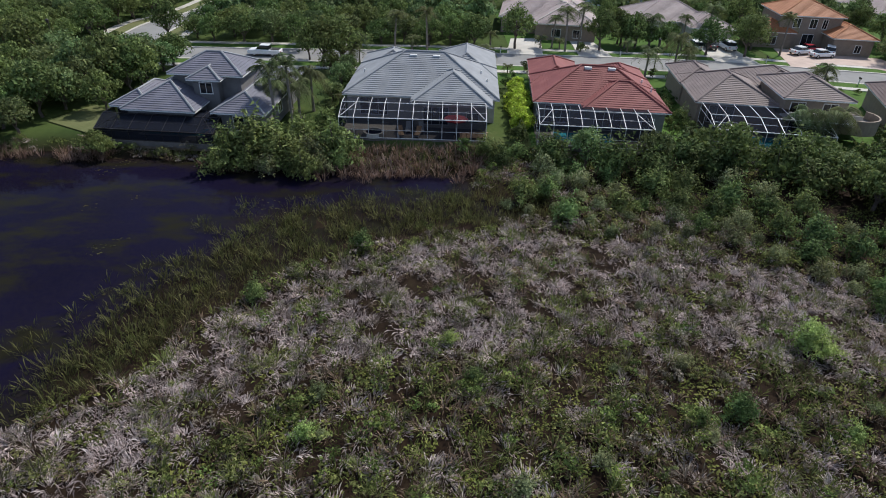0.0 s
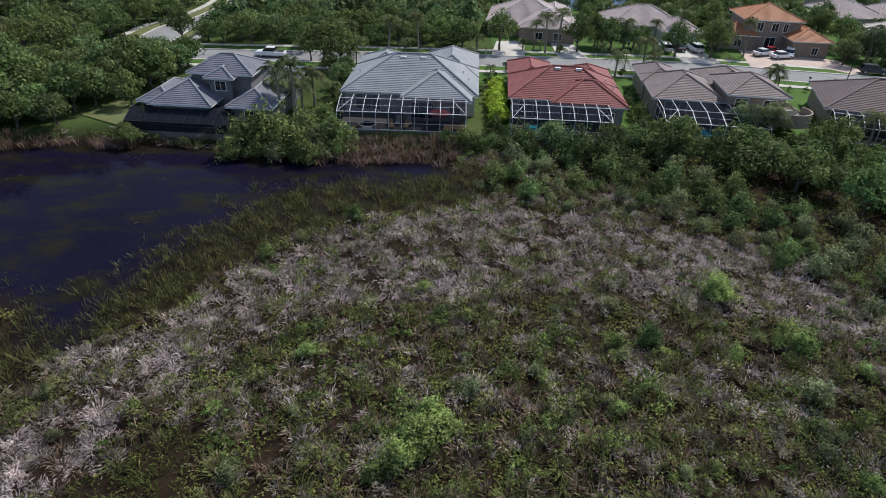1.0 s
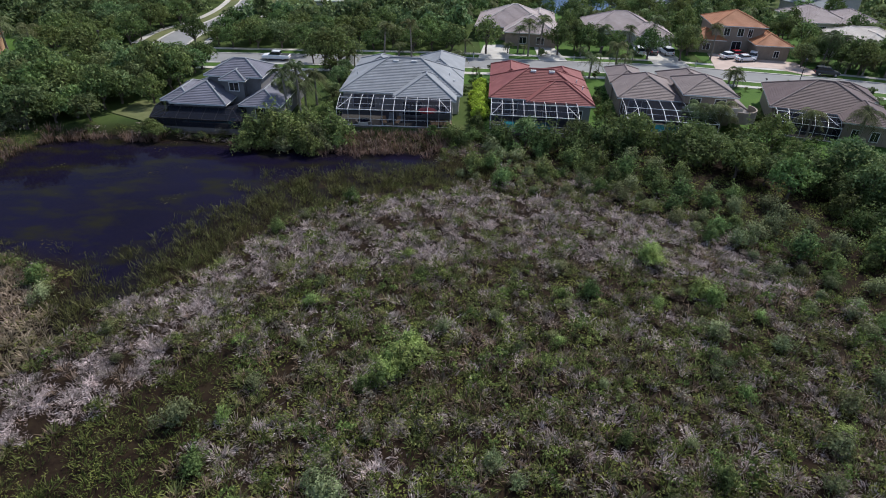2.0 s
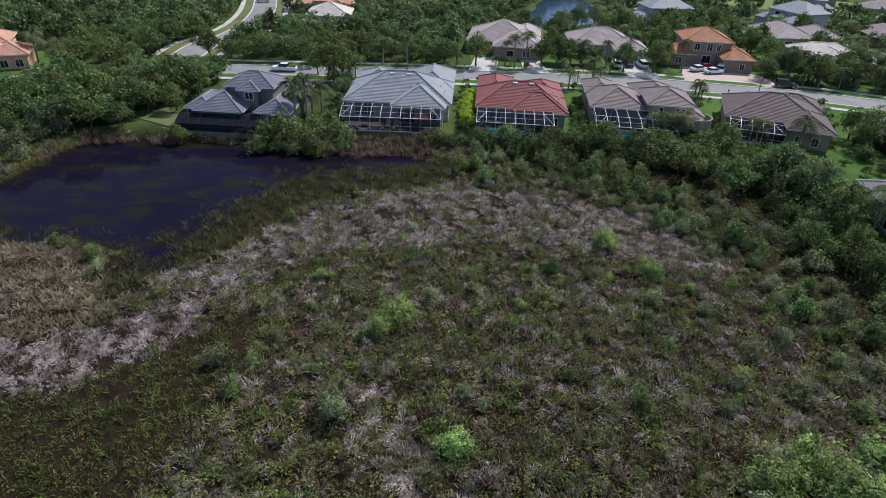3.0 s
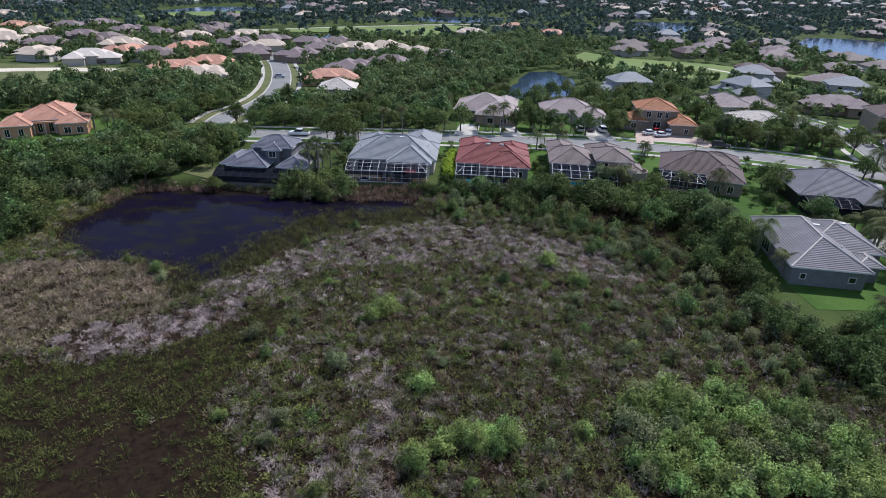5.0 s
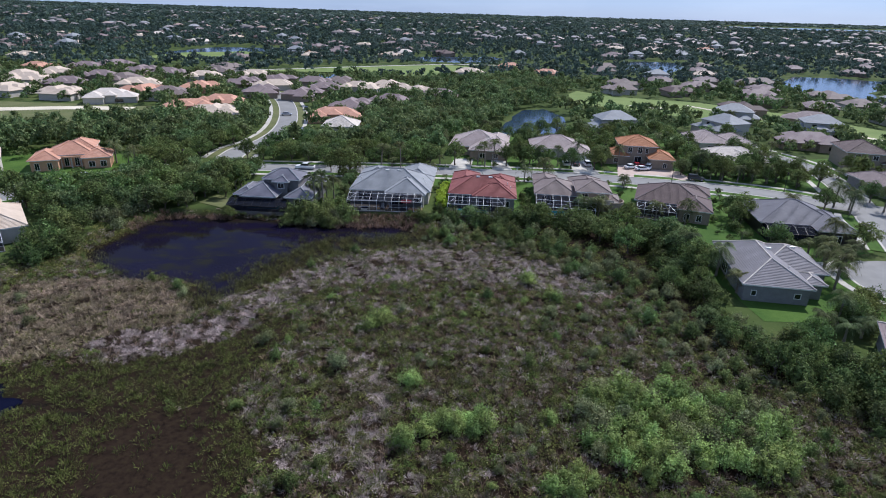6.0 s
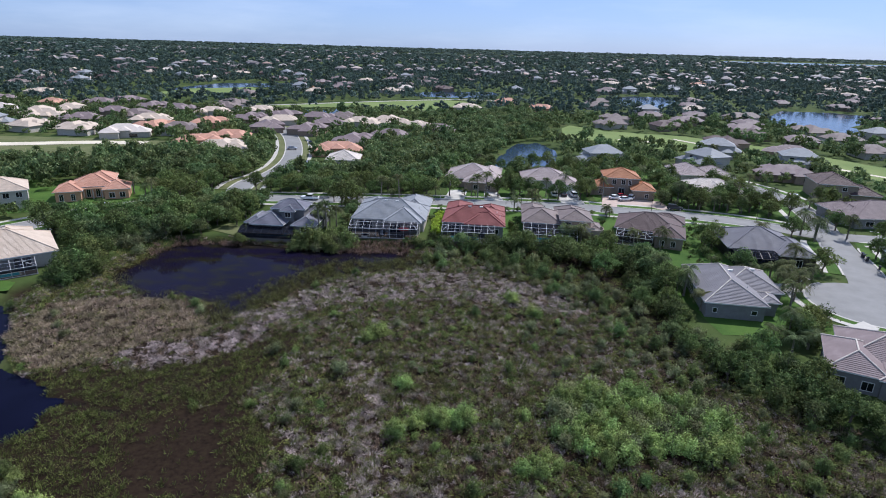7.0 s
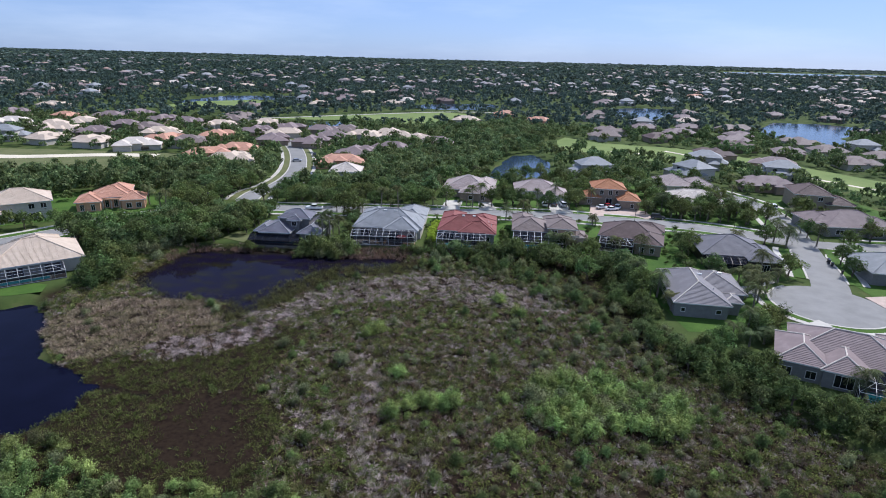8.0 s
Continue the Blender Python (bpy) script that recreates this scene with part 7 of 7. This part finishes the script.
def wheelie_bin(x, y, rot):
    root = new("wheeled_bin")
    root.matrix_world = pose(x, y, ROAD_Z + 0.02, 0, 0, rot)
    tagged(root, "dark plastic wheeled bin by the kerb", "bin", "bins by the kerb")
    bm = bmesh.new()
    tube(bm, [(0, 0, 0.05), (0, 0, 0.5), (0, 0, 1.0)], [0.27, 0.31, 0.36], 4)
    part("body", bm, "car_dark", root)
    part("lid", a_box(-0.34, 0.34, -0.36, 0.34, 1.0, 1.08), "car_dark", root)
    for s in (-0.22, 0.22):
        part("wheel", a_bar((s - 0.04, 0.28, 0.1), (s + 0.04, 0.28, 0.1), 0.1, 10), "rubber", root)


for x, y, r in ((115.6, 58.5, 10), (115.2, 57.4, 30), (114.6, 55.2, 0), (113.4, 49.2, 12)):
    wheelie_bin(x, y, r)


def parasol(x, y):
    root = new("parasol")
    root.matrix_world = pose(x, y, GROUND_Z + 0.05)
    tagged(root, "open red patio parasol", "parasol")
    part("pole", a_bar((0, 0, 0), (0, 0, 2.45), 0.03, 8), "trim_white", root)
    part("base", a_bar((0, 0, 0), (0, 0, 0.09), 0.25, 12), "bronze_metal", root)
    bm = bmesh.new()
    top = bm.verts.new((0, 0, 2.5))
    rim = [bm.verts.new((1.45 * math.cos(a), 1.45 * math.sin(a), 2.02)) for a in [2 * math.pi * i / 8 for i in range(8)]]
    low = [bm.verts.new((1.45 * math.cos(a), 1.45 * math.sin(a), 1.88)) for a in [2 * math.pi * i / 8 for i in range(8)]]
    for i in range(8):
        j = (i + 1) % 8
        bm.faces.new((top, rim[i], rim[j])), bm.faces.new((rim[i], low[i], low[j], rim[j]))
    part("canopy", bm, "red_canvas", root)
    for i in range(8):
        a = 2 * math.pi * i / 8
        part("rib", a_bar((0, 0, 2.46), (1.44 * math.cos(a), 1.44 * math.sin(a), 2.0), 0.012), "bronze_metal", root)


parasol(3.1, 64.4)


def lounger(x, y, rot, mat="cushion"):
    root = new("sun_lounger")
    root.matrix_world = pose(x, y, GROUND_Z + 0.05, 0, 0, rot)
    tagged(root, "cushioned patio lounger on a low frame", "lounger", "loungers on the patio")
    part("frame", a_box(-0.95, 0.55, -0.32, 0.32, 0.28, 0.33), "trim_white", root)
    part("mattress", a_box(-0.93, 0.5, -0.3, 0.3, 0.335, 0.43), mat, root)
    bm = bmesh.new()
    box(bm, 0, 0.75, -0.3, 0.3, 0, 0.09)
    bmesh.ops.rotate(bm, verts=bm.verts, cent=(0, 0, 0), matrix=Matrix.Rotation(radians(-42), 3, "Y"))
    bmesh.ops.translate(bm, verts=bm.verts, vec=(0.5, 0, 0.34))
    part("backrest", bm, mat, root)
    for lx in (-0.85, 0.45):
        for ly in (-0.27, 0.27):
            part("leg", a_box(lx - 0.025, lx + 0.025, ly - 0.025, ly + 0.025, 0, 0.28), "trim_white", root)


lounger(-3.4, 63.7, 100), lounger(-1.4, 63.8, 80), lounger(-1.0, 65.2, 95, "trim_white"), lounger(-2.6, 65.3, 90, "trim_white")


def hot_tub(x, y):
    root = new("hot_tub")
    root.matrix_world = pose(x, y, GROUND_Z + 0.05)
    tagged(root, "round stone hot tub on the patio", "hot tub")
    bm = bmesh.new()
    n = 24
    for (ra, za), (rb, zb) in (((1.25, 0), (1.25, 0.5)), ((1.25, 0.5), (0.98, 0.5)), ((0.98, 0.5), (0.98, 0.3))):
        for i in range(n):
            a, b = 2 * math.pi * i / n, 2 * math.pi * (i + 1) / n
            bm.faces.new([bm.verts.new(p) for p in ((ra * math.cos(a), ra * math.sin(a), za), (ra * math.cos(b), ra * math.sin(b), za), (rb * math.cos(b), rb * math.sin(b), zb), (rb * math.cos(a), rb * math.sin(a), zb))])
    bmesh.ops.remove_doubles(bm, verts=bm.verts, dist=0.001)
    part("rim", bm, "concrete", root)
    part("water", a_bar((0, 0, 0.28), (0, 0, 0.36), 0.985, n), "pond_water", root)


hot_tub(-6.6, 63.7)


def timber_bench(x, y, rot):
    root = new("timber_deck")
    root.matrix_world = pose(x, y, GROUND_Z + 0.05, 0, 0, rot)
    tagged(root, "small slatted timber platform with rail", "deck")
    for i in range(9):
        part("slat", a_box(-1.6, 1.6, -0.9 + i * 0.2, -0.9 + i * 0.2 + 0.17, 0.32, 0.37), "cushion", root)
    for lx in (-1.4, 1.4):
        for ly in (-0.8, 0.75):
            part("leg", a_box(lx - 0.05, lx + 0.05, ly - 0.05, ly + 0.05, 0, 0.32), "cushion", root)
    for i in range(6):
        part("baluster", a_box(-1.55 + i * 0.62, -1.5 + i * 0.62, -0.92, -0.87, 0.37, 0.95), "cushion", root)
    part("handrail", a_box(-1.6, 1.6, -0.95, -0.84, 0.95, 1.02), "cushion", root)


timber_bench(5.2, 63.6, 4)
# timber retaining wall at the water's edge of the slate house
wall = new("retaining_wall")
wall.matrix_world = pose(0, 0, 0)
tagged(wall, "low dark timber retaining wall at the shore", "retaining wall")
line = [(-45.5, 65.5), (-42, 63.2), (-38.2, 60.9), (-30, 60.0), (-22.8, 59.7)]
for (xa, ya), (xb, yb) in zip(line, line[1:]):
    nn = max(2, int(math.hypot(xb - xa, yb - ya) / 1.2))
    for i in range(nn):
        f, g = i / nn, (i + 0.97) / nn
        bm = bmesh.new()
        bar(bm, (xa + (xb - xa) * f, ya + (yb - ya) * f, 0.9), (xa + (xb - xa) * g, ya + (yb - ya) * g, 0.9), 0.42, 4)
        part("board", bm, "timber", wall)
